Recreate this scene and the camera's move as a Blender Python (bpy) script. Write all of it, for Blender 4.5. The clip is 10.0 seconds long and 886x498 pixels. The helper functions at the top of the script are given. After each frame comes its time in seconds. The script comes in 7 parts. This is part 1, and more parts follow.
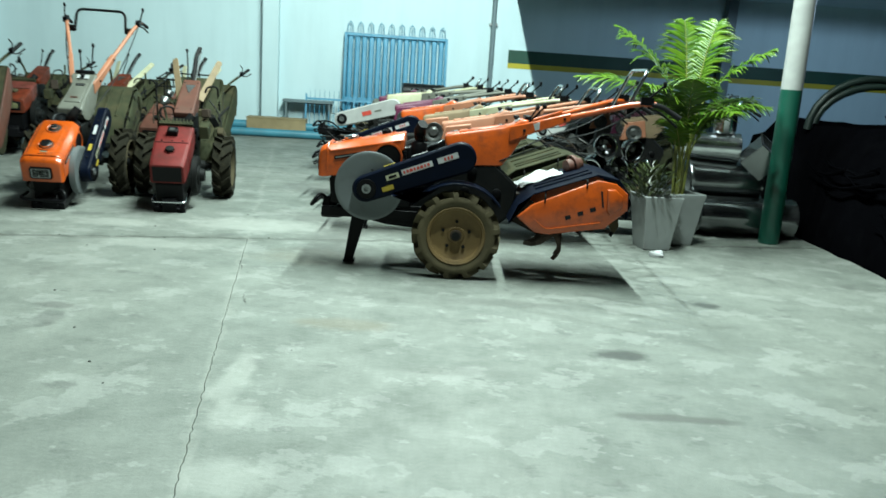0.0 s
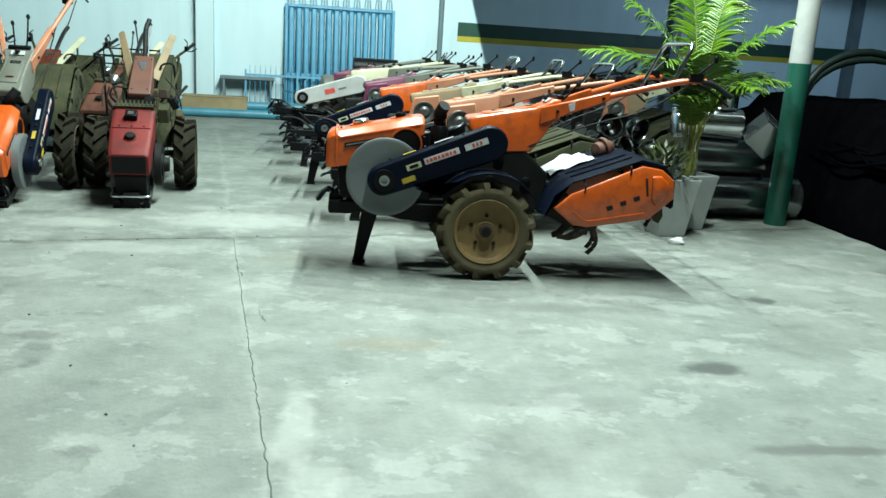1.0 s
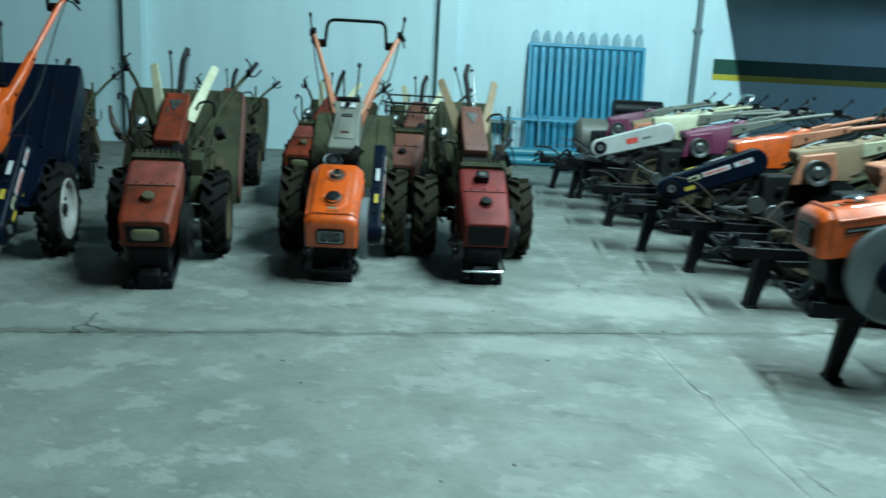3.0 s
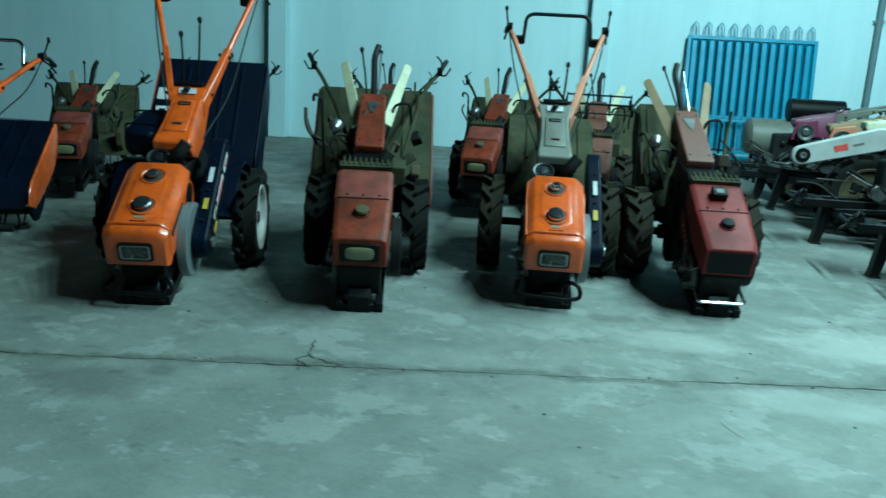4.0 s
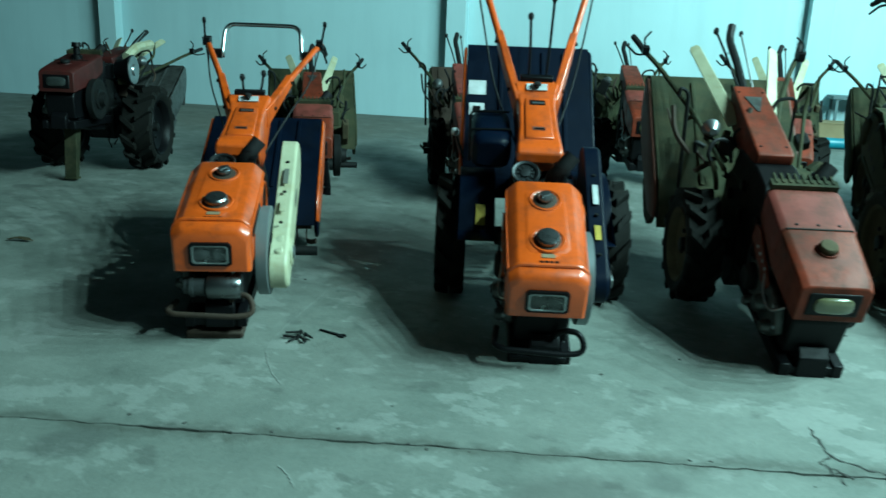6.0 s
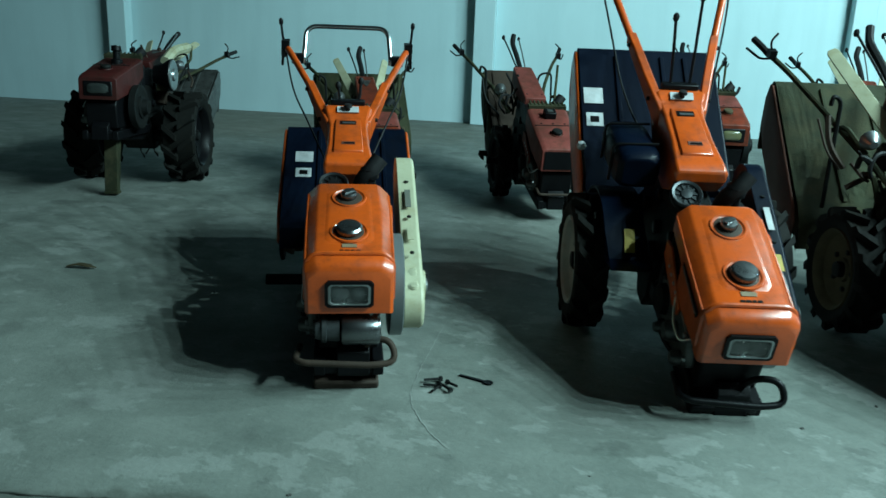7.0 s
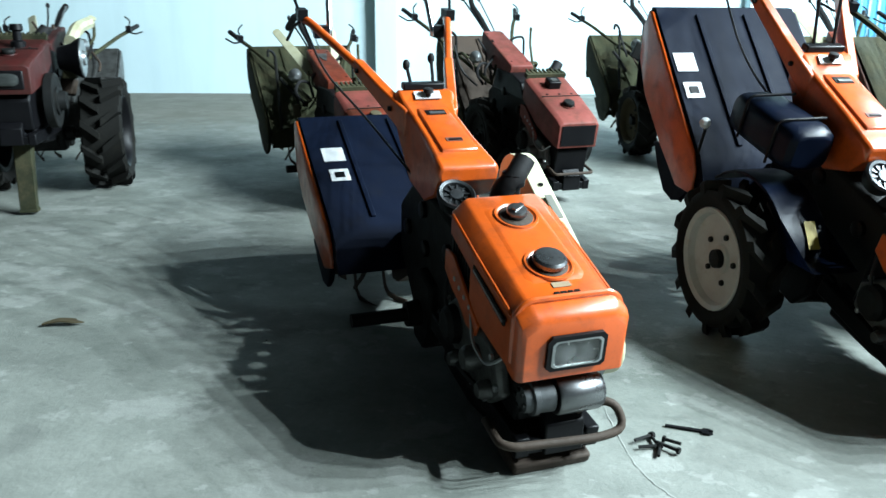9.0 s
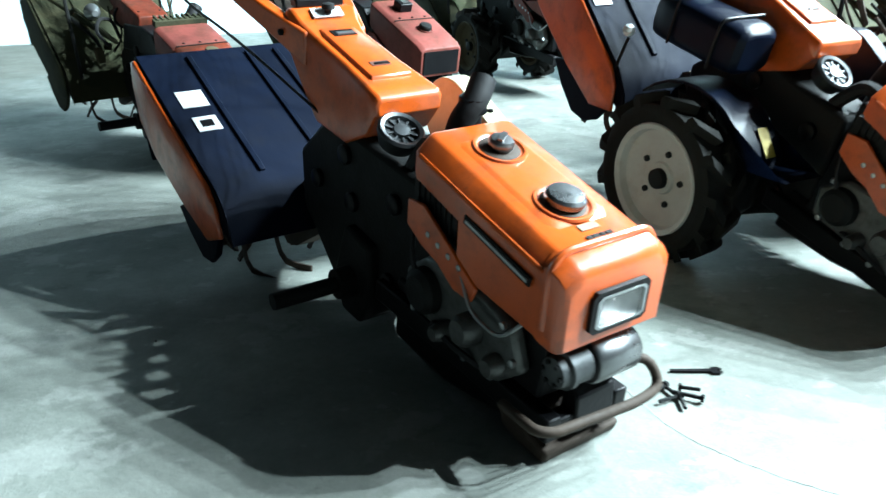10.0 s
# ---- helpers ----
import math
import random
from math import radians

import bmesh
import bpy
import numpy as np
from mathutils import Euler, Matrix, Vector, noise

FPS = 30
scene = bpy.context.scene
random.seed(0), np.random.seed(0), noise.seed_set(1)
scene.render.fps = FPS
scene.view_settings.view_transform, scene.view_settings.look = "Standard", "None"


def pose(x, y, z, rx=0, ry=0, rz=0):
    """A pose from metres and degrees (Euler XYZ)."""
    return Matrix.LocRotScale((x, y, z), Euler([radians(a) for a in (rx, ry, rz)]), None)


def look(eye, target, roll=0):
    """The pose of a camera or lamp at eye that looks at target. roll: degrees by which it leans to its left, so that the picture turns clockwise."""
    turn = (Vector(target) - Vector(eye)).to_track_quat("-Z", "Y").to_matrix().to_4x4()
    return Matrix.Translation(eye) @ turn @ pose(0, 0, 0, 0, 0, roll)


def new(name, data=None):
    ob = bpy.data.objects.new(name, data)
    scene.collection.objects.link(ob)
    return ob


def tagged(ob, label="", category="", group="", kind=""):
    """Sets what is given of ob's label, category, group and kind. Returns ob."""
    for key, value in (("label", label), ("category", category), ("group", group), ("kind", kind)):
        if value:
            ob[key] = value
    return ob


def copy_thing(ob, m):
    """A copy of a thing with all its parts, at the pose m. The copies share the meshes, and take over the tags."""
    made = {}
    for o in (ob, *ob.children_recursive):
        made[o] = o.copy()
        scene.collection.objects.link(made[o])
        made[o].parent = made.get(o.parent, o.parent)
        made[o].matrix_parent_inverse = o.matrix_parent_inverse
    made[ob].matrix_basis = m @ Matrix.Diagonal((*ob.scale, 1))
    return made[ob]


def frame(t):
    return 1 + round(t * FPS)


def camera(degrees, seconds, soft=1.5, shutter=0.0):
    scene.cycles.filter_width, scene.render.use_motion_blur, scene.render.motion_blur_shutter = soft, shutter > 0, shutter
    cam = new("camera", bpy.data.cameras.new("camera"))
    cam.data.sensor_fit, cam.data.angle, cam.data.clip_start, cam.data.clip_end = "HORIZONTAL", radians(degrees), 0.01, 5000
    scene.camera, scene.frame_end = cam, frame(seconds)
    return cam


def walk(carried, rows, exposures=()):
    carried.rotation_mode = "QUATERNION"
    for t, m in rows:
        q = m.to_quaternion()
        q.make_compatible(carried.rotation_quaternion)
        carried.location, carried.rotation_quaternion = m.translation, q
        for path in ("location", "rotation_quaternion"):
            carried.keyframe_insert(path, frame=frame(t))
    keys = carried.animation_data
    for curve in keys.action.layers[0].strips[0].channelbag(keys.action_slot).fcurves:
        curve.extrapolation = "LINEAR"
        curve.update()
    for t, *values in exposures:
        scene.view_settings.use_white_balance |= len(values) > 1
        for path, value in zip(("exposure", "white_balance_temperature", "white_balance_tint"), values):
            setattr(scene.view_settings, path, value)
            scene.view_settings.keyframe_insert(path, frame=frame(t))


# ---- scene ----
cam = camera(57.6, 10.0, 1.5, 0.35)
PATH = [
    (0, (-0.046, 0.007, 1.524), (-0.024, 1.961, 1.097), 3.8),
    (0.5, (-0.406, 0.387, 1.498), (-0.247, 2.322, 1.018), 3.3),
    (1, (-0.79, 0.747, 1.483), (-0.56, 2.676, 1.008), 3.6),
    (1.5, (-1.204, 0.994, 1.517), (-0.87, 2.908, 1.041), 3.4),
    (2, (-1.619, 1.398, 1.528), (-1.337, 3.322, 1.057), 3.4),
    (2.5, (-2.128, 1.708, 1.514), (-2.086, 3.668, 1.117), 3.8),
    (3, (-2.588, 2.017, 1.498), (-2.72, 3.969, 1.082), 2.9),
    (3.2, (-2.742, 2.191, 1.503), (-2.971, 4.134, 1.086), 2.2),
    (4.5, (-4.081, 2.663, 1.541), (-4.485, 4.563, 1.067), 3.7),
    (5, (-4.576, 2.867, 1.507), (-5.055, 4.746, 1.018), 3.9),
    (5.5, (-5.061, 2.982, 1.504), (-5.571, 4.845, 0.984), 3.6),
    (6, (-5.611, 3.195, 1.535), (-6.148, 5.048, 1.009), 2.3),
    (6.2, (-5.809, 3.225, 1.54), (-6.358, 5.075, 1.013), 2.4),
    (7.3, (-6.778, 3.594, 1.499), (-7.196, 5.479, 0.977), 2.4),
    (7.5, (-6.938, 3.642, 1.49), (-7.279, 5.543, 0.969), 2.9),
    (7.9, (-7.258, 3.672, 1.496), (-7.454, 5.592, 0.973), 3.2),
    (8, (-7.336, 3.702, 1.506), (-7.505, 5.62, 0.966), 2.9),
    (8.5, (-7.675, 3.946, 1.501), (-7.829, 5.85, 0.908), 0.8),
    (9, (-7.987, 4.15, 1.487), (-8.078, 6.056, 0.888), 0.5),
    (9.5, (-8.298, 4.335, 1.448), (-8.046, 6.189, 0.74), 0.8),
    (10, (-8.516, 4.748, 1.33), (-8.096, 6.561, 0.597), -0.9),
]
EXPOSURES = [(0, -0.4, 6180, -3), (0.5, -0.3, 6200, -2), (1.5, -0.31, 6240, 0), (2.5, -0.65, 5550, -4), (3.0, -0.8, 5200, -12), (4.5, -0.72, 4700, -29), (5.0, -0.52, 4780, -30), (6.0, -0.07, 4900, -31), (7.4, -0.32, 5300, -10), (8.1, 0.11, 5640, 2), (8.5, 1.49, 5800, 8), (9.0, 1.32, 5750, 9), (9.5, 1.82, 5900, 6), (10.0, 2.0, 5600, 6)]
walk(cam, [(t, look(eye, target, roll)) for t, eye, target, roll in PATH], EXPOSURES)

# ---- light and world ----
world = bpy.data.worlds.new("world")
scene.world = world
world.use_nodes = True
world.node_tree.nodes["Background"].inputs[0].default_value = (0.55, 0.8, 0.9, 1)
world.node_tree.nodes["Background"].inputs[1].default_value = 0.01


def lamp(name, x, y, z, watts, radius, colour=(0.9, 1.0, 0.95), cone=164):
    """A shaded lamp that throws its light downwards."""
    data = bpy.data.lights.new(name, "SPOT")
    data.energy, data.shadow_soft_size, data.color = watts, radius, colour
    data.spot_size, data.spot_blend = radians(cone), 0.1
    ob = new(name, data)
    ob.location = (x, y, z)
    return ob


# a line of high-bay lamps over the aisle
for lamp_y in (3.8, 4.8, 5.8, 6.8, 7.9, 9.3, 11.2):
    lamp("high_bay_lamp", 0.3, lamp_y, 7.0, 1600, 0.07)
# a cooler, unseen fill lamp, added under the slab to lift the shaded wall
lamp("loft_lamp", 8.5, 13.0, 3.42, 680, 0.15, (0.58, 0.74, 1.0), 179)

# ---- materials ----


def nodes_of(name):
    mat = bpy.data.materials.new(name)
    mat.use_nodes = True
    tree = mat.node_tree
    return mat, tree, tree.nodes["Principled BSDF"], tree.nodes, tree.links


def noise_node(tree, coord, scale, detail=4.0, rough=0.6):
    n = tree.nodes.new("ShaderNodeTexNoise")
    n.inputs["Scale"].default_value, n.inputs["Detail"].default_value, n.inputs["Roughness"].default_value = scale, detail, rough
    tree.links.new(coord, n.inputs["Vector"])
    return n.outputs["Fac"]


def ramp_node(tree, fac, lo, hi, a=(0, 0, 0), b=(1, 1, 1)):
    n = tree.nodes.new("ShaderNodeValToRGB")
    n.color_ramp.elements[0].position, n.color_ramp.elements[1].position = lo, hi
    n.color_ramp.elements[0].color, n.color_ramp.elements[1].color = (*a, 1), (*b, 1)
    tree.links.new(fac, n.inputs["Fac"])
    return n.outputs["Color"]


def mix_node(tree, fac, a, b, how="MIX"):
    n = tree.nodes.new("ShaderNodeMix")
    n.data_type, n.blend_type = "RGBA", how
    for value, socket in ((fac, n.inputs["Factor"]), (a, n.inputs["A"]), (b, n.inputs["B"])):
        if isinstance(value, bpy.types.NodeSocket):
            tree.links.new(value, socket)
        elif isinstance(value, (int, float)):
            socket.default_value = value
        else:
            socket.default_value = (*value, 1)
    return n.outputs["Result"]


def surface(name, colour, rough=0.5, metal=0.0, dirt=(0.1, 0.09, 0.07), amount=0.3, scale=9.0, bump=0.15, coat=0.0, grain=60.0, vary=0.12, gloss=0.5, dent=0.0, grit=0.4):
    """A worn surface: base colour with broad patches, dirt and fine grain."""
    mat, tree, bsdf, nodes, links = nodes_of(name)
    coord = nodes.new("ShaderNodeTexCoord").outputs["Object"]
    broad, fine = noise_node(tree, coord, scale, 5.0, 0.65), noise_node(tree, coord, grain, 3.0)
    darker = tuple(c * (1 - 2 * vary) for c in colour)
    lighter = tuple(min(1, c * (1 + vary)) for c in colour)
    base = ramp_node(tree, noise_node(tree, coord, scale * 0.35, 3.0), 0.3, 0.7, darker, lighter)
    mask = ramp_node(tree, broad, 0.62 - 0.25 * amount, 0.78 - 0.1 * amount)
    speck = ramp_node(tree, fine, 0.55, 0.75)
    soil = mix_node(tree, 1.0, mask, mix_node(tree, 1.0, speck, (grit, grit, grit), "MULTIPLY"), "ADD")
    strength = mix_node(tree, 1.0, soil, (amount, amount, amount), "MULTIPLY")
    links.new(mix_node(tree, strength, base, dirt), bsdf.inputs["Base Color"])
    r = nodes.new("ShaderNodeMapRange")
    r.inputs["To Min"].default_value, r.inputs["To Max"].default_value = max(0.03, rough - 0.12), min(1, rough + 0.2)
    links.new(broad, r.inputs["Value"])
    links.new(r.outputs["Result"], bsdf.inputs["Roughness"])
    bsdf.inputs["Metallic"].default_value = metal
    bsdf.inputs["Coat Weight"].default_value = coat
    bsdf.inputs["Specular IOR Level"].default_value = gloss
    if gloss < 0.05:
        bsdf.inputs["IOR"].default_value = 1.03
    bsdf.inputs["Coat Roughness"].default_value = 0.15
    b = nodes.new("ShaderNodeBump")
    b.inputs["Strength"].default_value, b.inputs["Distance"].default_value = bump, 0.004
    links.new(fine, b.inputs["Height"])
    if dent:
        d = nodes.new("ShaderNodeBump")
        d.inputs["Strength"].default_value, d.inputs["Distance"].default_value = dent, 0.03
        links.new(noise_node(tree, coord, 5.0, 2.0, 0.4), d.inputs["Height"])
        links.new(d.outputs["Normal"], b.inputs["Normal"])
    links.new(b.outputs["Normal"], bsdf.inputs["Normal"])
    return mat


ORANGE = surface("orange_paint", (0.46, 0.073, 0.004), 0.33, 0.0, (0.07, 0.018, 0.006), 0.55, 10, 0.06, 0.45, vary=0.10, dent=0.35)
PALE_ORANGE = surface("faded_orange_paint", (0.35, 0.145, 0.08), 0.5, 0.0, (0.148, 0.0814, 0.0444), 0.4, 8, 0.1)
RED = surface("faded_red_paint", (0.135, 0.024, 0.0105), 0.5, 0.0, (0.026, 0.013, 0.007), 0.75, 9, 0.2, vary=0.25, gloss=0.2, dent=0.35)
MAROON = surface("maroon_paint", (0.118, 0.015, 0.014), 0.55, 0.0, (0.03, 0.012, 0.009), 0.55, 7, 0.1, 0.0, vary=0.2, gloss=0.2, dent=0.3)
DARKRED = surface("sooty_dark_red_paint", (0.042, 0.008, 0.007), 0.5, 0.0, (0.016, 0.009, 0.006), 0.6, 9, 0.2, vary=0.2, gloss=0.25, dent=0.3)
FADED = surface("sun_faded_red_paint", (0.155, 0.040, 0.032), 0.55, 0.0, (0.05, 0.022, 0.012), 0.7, 9, 0.2, vary=0.2, gloss=0.2, dent=0.3)
BROWN = surface("brown_red_paint", (0.0925, 0.0311, 0.0192), 0.6, 0.0, (0.0555, 0.037, 0.0222), 0.5, 8, 0.15)
PINK = surface("magenta_paint", (0.09, 0.009, 0.042), 0.45, 0.0, (0.148, 0.0592, 0.074), 0.3, 8, 0.1)
NAVY = surface("navy_paint", (0.0017, 0.0036, 0.0105), 0.38, 0.0, (0.003, 0.0034, 0.0046), 0.35, 7, 0.08, 0.0, gloss=0.1, dent=0.3)
NAVYSHEET = surface("matt_navy_sheet", (0.0017, 0.0036, 0.0105), 0.6, 0.0, (0.004, 0.0045, 0.006), 0.4, 7, 0.1, gloss=0.06, dent=0.2)
CREAM = surface("cream_paint", (0.39, 0.385, 0.262), 0.45, 0.0, (0.215, 0.175, 0.07), 0.5, 8, 0.15, dent=0.3)
WHITE = surface("white_paint", (0.34, 0.345, 0.335), 0.45, 0.0, (0.296, 0.296, 0.281), 0.3, 8, 0.1)
GREYPAINT = surface("grey_panel_paint", (0.118, 0.12, 0.10), 0.5, 0.0, (0.074, 0.074, 0.0518), 0.4, 9, 0.1)
OLIVE = surface("muddy_olive_steel", (0.030, 0.033, 0.0175), 0.8, 0.0, (0.0629, 0.0533, 0.0281), 0.65, 6, 0.5, vary=0.3, gloss=0.15)
MUD = surface("dry_mud_steel", (0.0629, 0.0518, 0.0296), 0.85, 0.0, (0.0296, 0.0259, 0.0185), 0.5, 7, 0.6, gloss=0.15)
BLACK = surface("black_steel", (0.00296, 0.00296, 0.0037), 0.4, 0.0, (0.005, 0.0046, 0.0042), 0.3, 9, 0.25, gloss=0.15)
CAST = surface("cast_iron", (0.00888, 0.00962, 0.00962), 0.6, 0.2, (0.013, 0.011, 0.008), 0.5, 12, 0.4, gloss=0.15)
GREASE = surface("greasy_engine_casting", (0.092, 0.095, 0.092), 0.42, 0.6, (0.0148, 0.0133, 0.0111), 0.7, 14, 0.4)
DULL = surface("dull_aluminium", (0.052, 0.056, 0.058), 0.5, 0.5, (0.012, 0.011, 0.010), 0.6, 12, 0.3)
STEEL = surface("bare_steel", (0.34, 0.355, 0.36), 0.33, 0.9, (0.12, 0.11, 0.1), 0.35, 14, 0.15)
PULLEY = surface("grey_pulley_steel", (0.14, 0.155, 0.16), 0.42, 0.4, (0.0888, 0.0888, 0.0814), 0.4, 5, 0.1)
CHROME = surface("chrome", (0.75, 0.77, 0.8), 0.12, 1.0, (0.2, 0.2, 0.2), 0.15, 16, 0.02)
GLOSSBLACK = surface("glossy_black_paint", (0.004, 0.004, 0.005), 0.18, 0.0, (0.01, 0.01, 0.01), 0.3, 9, 0.1, 0.5)
RUSTY = surface("rusty_steel", (0.032, 0.02, 0.012), 0.75, 0.2, (0.037, 0.0259, 0.0185), 0.6, 14, 0.5)
RUBBER = surface("tyre_rubber", (0.00666, 0.00666, 0.00592), 0.75, 0.0, (0.018, 0.0165, 0.011), 0.35, 9, 0.4, gloss=0.12)
DUSTRUBBER = surface("dusty_black_rubber", (0.015, 0.0138, 0.009), 0.8, 0.0, (0.042, 0.036, 0.021), 0.5, 9, 0.4, gloss=0.12)
MUDRUBBER = surface("dusty_tyre_rubber", (0.075, 0.06, 0.028), 0.85, 0.0, (0.0185, 0.0163, 0.0104), 0.5, 9, 0.4)
TANRIM = surface("mud_yellow_rim", (0.155, 0.098, 0.033), 0.7, 0.0, (0.0888, 0.0592, 0.0296), 0.5, 9, 0.3)
WHITERIM = surface("white_rim_paint", (0.37, 0.355, 0.333), 0.5, 0.0, (0.222, 0.178, 0.118), 0.4, 9, 0.1)
GRIP = surface("black_grip_rubber", (0.0104, 0.0104, 0.0111), 0.6, 0.0, (0.0222, 0.0222, 0.0222), 0.2, 12, 0.2, gloss=0.2)
YELLOW = surface("yellow_sticker", (0.34, 0.252, 0.0222), 0.5, 0.0, (0.148, 0.118, 0.037), 0.3, 20, 0.05)
LAMPGLASS = surface("dusty_lamp_glass", (0.045, 0.05, 0.048), 0.12, 0.3, (0.012, 0.012, 0.011), 0.4, 14, 0.1, 0.6)
FANMETAL = surface("dark_fan_metal", (0.05, 0.053, 0.056), 0.38, 0.9, (0.02, 0.02, 0.02), 0.5, 12, 0.2)
CAPMETAL = surface("worn_cap_metal", (0.19, 0.195, 0.20), 0.27, 0.95, (0.05, 0.045, 0.04), 0.4, 14, 0.15)
STICKER = surface("white_sticker", (0.429, 0.437, 0.444), 0.5, 0.0, (0.222, 0.222, 0.222), 0.3, 30, 0.03)
REDINK = surface("red_ink", (0.407, 0.0444, 0.0296), 0.5, 0.0, (0.222, 0.074, 0.074), 0.2, 30, 0.02)
WOODBAR = surface("weathered_tan_paint", (0.185, 0.133, 0.074), 0.7, 0.0, (0.111, 0.0814, 0.0518), 0.4, 9, 0.2)
LENSAMBER = surface("yellowed_lamp_glass", (0.11, 0.108, 0.055), 0.15, 0.0, (0.148, 0.133, 0.074), 0.4, 12, 0.1, 0.6)


def glass_material():
    mat, tree, bsdf, nodes, links = nodes_of("headlamp_glass")
    coord = nodes.new("ShaderNodeTexCoord").outputs["Object"]
    bsdf.inputs["Base Color"].default_value = (0.95, 0.97, 0.95, 1)
    bsdf.inputs["Transmission Weight"].default_value = 1.0
    bsdf.inputs["IOR"].default_value = 1.3
    b = nodes.new("ShaderNodeBump")
    b.inputs["Strength"].default_value, b.inputs["Distance"].default_value = 0.3, 0.003
    w = nodes.new("ShaderNodeTexWave")
    w.inputs["Scale"].default_value = 40
    links.new(coord, w.inputs["Vector"])
    links.new(w.outputs["Fac"], b.inputs["Height"])
    links.new(b.outputs["Normal"], bsdf.inputs["Normal"])
    links.new(ramp_node(tree, noise_node(tree, coord, 20), 0.3, 0.8, (0.1, 0.1, 0.1), (0.35, 0.35, 0.35)), bsdf.inputs["Roughness"])
    return mat


GLASS = glass_material()


def wall_material(name, colour, stain):
    mat, tree, bsdf, nodes, links = nodes_of(name)
    coord = nodes.new("ShaderNodeTexCoord").outputs["Object"]
    stretch = nodes.new("ShaderNodeMapping")
    stretch.inputs["Scale"].default_value = (1.2, 1.2, 0.15)
    links.new(coord, stretch.inputs["Vector"])
    runs = ramp_node(tree, noise_node(tree, stretch.outputs["Vector"], 2.2, 6), 0.45, 0.85)
    patch = ramp_node(tree, noise_node(tree, coord, 0.6, 4), 0.3, 0.75, tuple(c * 0.9 for c in colour), colour)
    amount = mix_node(tree, 1.0, runs, (0.5, 0.5, 0.5), "MULTIPLY")
    links.new(mix_node(tree, amount, patch, stain), bsdf.inputs["Base Color"])
    bsdf.inputs["Roughness"].default_value = 0.7
    b = nodes.new("ShaderNodeBump")
    b.inputs["Strength"].default_value, b.inputs["Distance"].default_value = 0.25, 0.006
    links.new(noise_node(tree, coord, 25, 6), b.inputs["Height"])
    links.new(b.outputs["Normal"], bsdf.inputs["Normal"])
    return mat


WALL = wall_material("pale_blue_wall_paint", (0.505, 0.635, 0.67), (0.355, 0.465, 0.50))
# near-black colour for the unseen walls and ceiling, to cut bounced light
DARK_SHELL = wall_material("unseen_dark_shell", (0.028, 0.030, 0.031), (0.016, 0.018, 0.018))
GREENBAND = surface("dark_green_wall_paint", (0.005, 0.045, 0.026), 0.55, 0.0, (0.0074, 0.037, 0.0222), 0.3, 3, 0.1)
YELLOWBAND = surface("yellow_wall_paint", (0.385, 0.326, 0.0148), 0.55, 0.0, (0.296, 0.259, 0.037), 0.3, 3, 0.1)
GATEBLUE = surface("light_blue_gate_paint", (0.042, 0.21, 0.345), 0.45, 0.0, (0.0444, 0.133, 0.192), 0.35, 5, 0.1)
PVC = surface("blue_plastic_pipe", (0.0518, 0.185, 0.252), 0.4, 0.0, (0.074, 0.148, 0.178), 0.3, 5, 0.05)
PLYWOOD = surface("raw_plywood", (0.229, 0.178, 0.0925), 0.7, 0.0, (0.185, 0.133, 0.0666), 0.4, 6, 0.2)
CONDUIT = surface("grey_pipe", (0.111, 0.152, 0.167), 0.5, 0.0, (0.111, 0.148, 0.148), 0.3, 5, 0.1)
POSTGREEN = surface("green_post_paint", (0.00592, 0.0629, 0.0407), 0.4, 0.0, (0.0148, 0.037, 0.0296), 0.3, 4, 0.1, 0.3)
POT = surface("grey_glazed_planter", (0.311, 0.326, 0.326), 0.35, 0.0, (0.259, 0.266, 0.252), 0.3, 5, 0.1, 0.3)
SOIL = surface("potting_soil", (0.037, 0.0259, 0.0148), 0.95, 0.0, (0.0148, 0.0111, 0.0074), 0.5, 20, 0.8)
TARP = surface("black_tarpaulin", (0.0012, 0.0012, 0.0016), 0.8, 0.0, (0.003, 0.003, 0.0035), 0.4, 4, 0.3, gloss=0.02)
SACK = surface("indigo_plastic", (0.010, 0.010, 0.030), 0.35, 0.0, (0.004, 0.004, 0.01), 0.4, 6, 0.3, gloss=0.3)
HOSE = surface("green_hose", (0.003, 0.011, 0.008), 0.5, 0.0, (0.006, 0.012, 0.01), 0.3, 6, 0.1)
STAINLESS = surface("stainless_drum", (0.34, 0.35, 0.36), 0.16, 0.95, (0.1, 0.1, 0.09), 0.3, 5, 0.05)


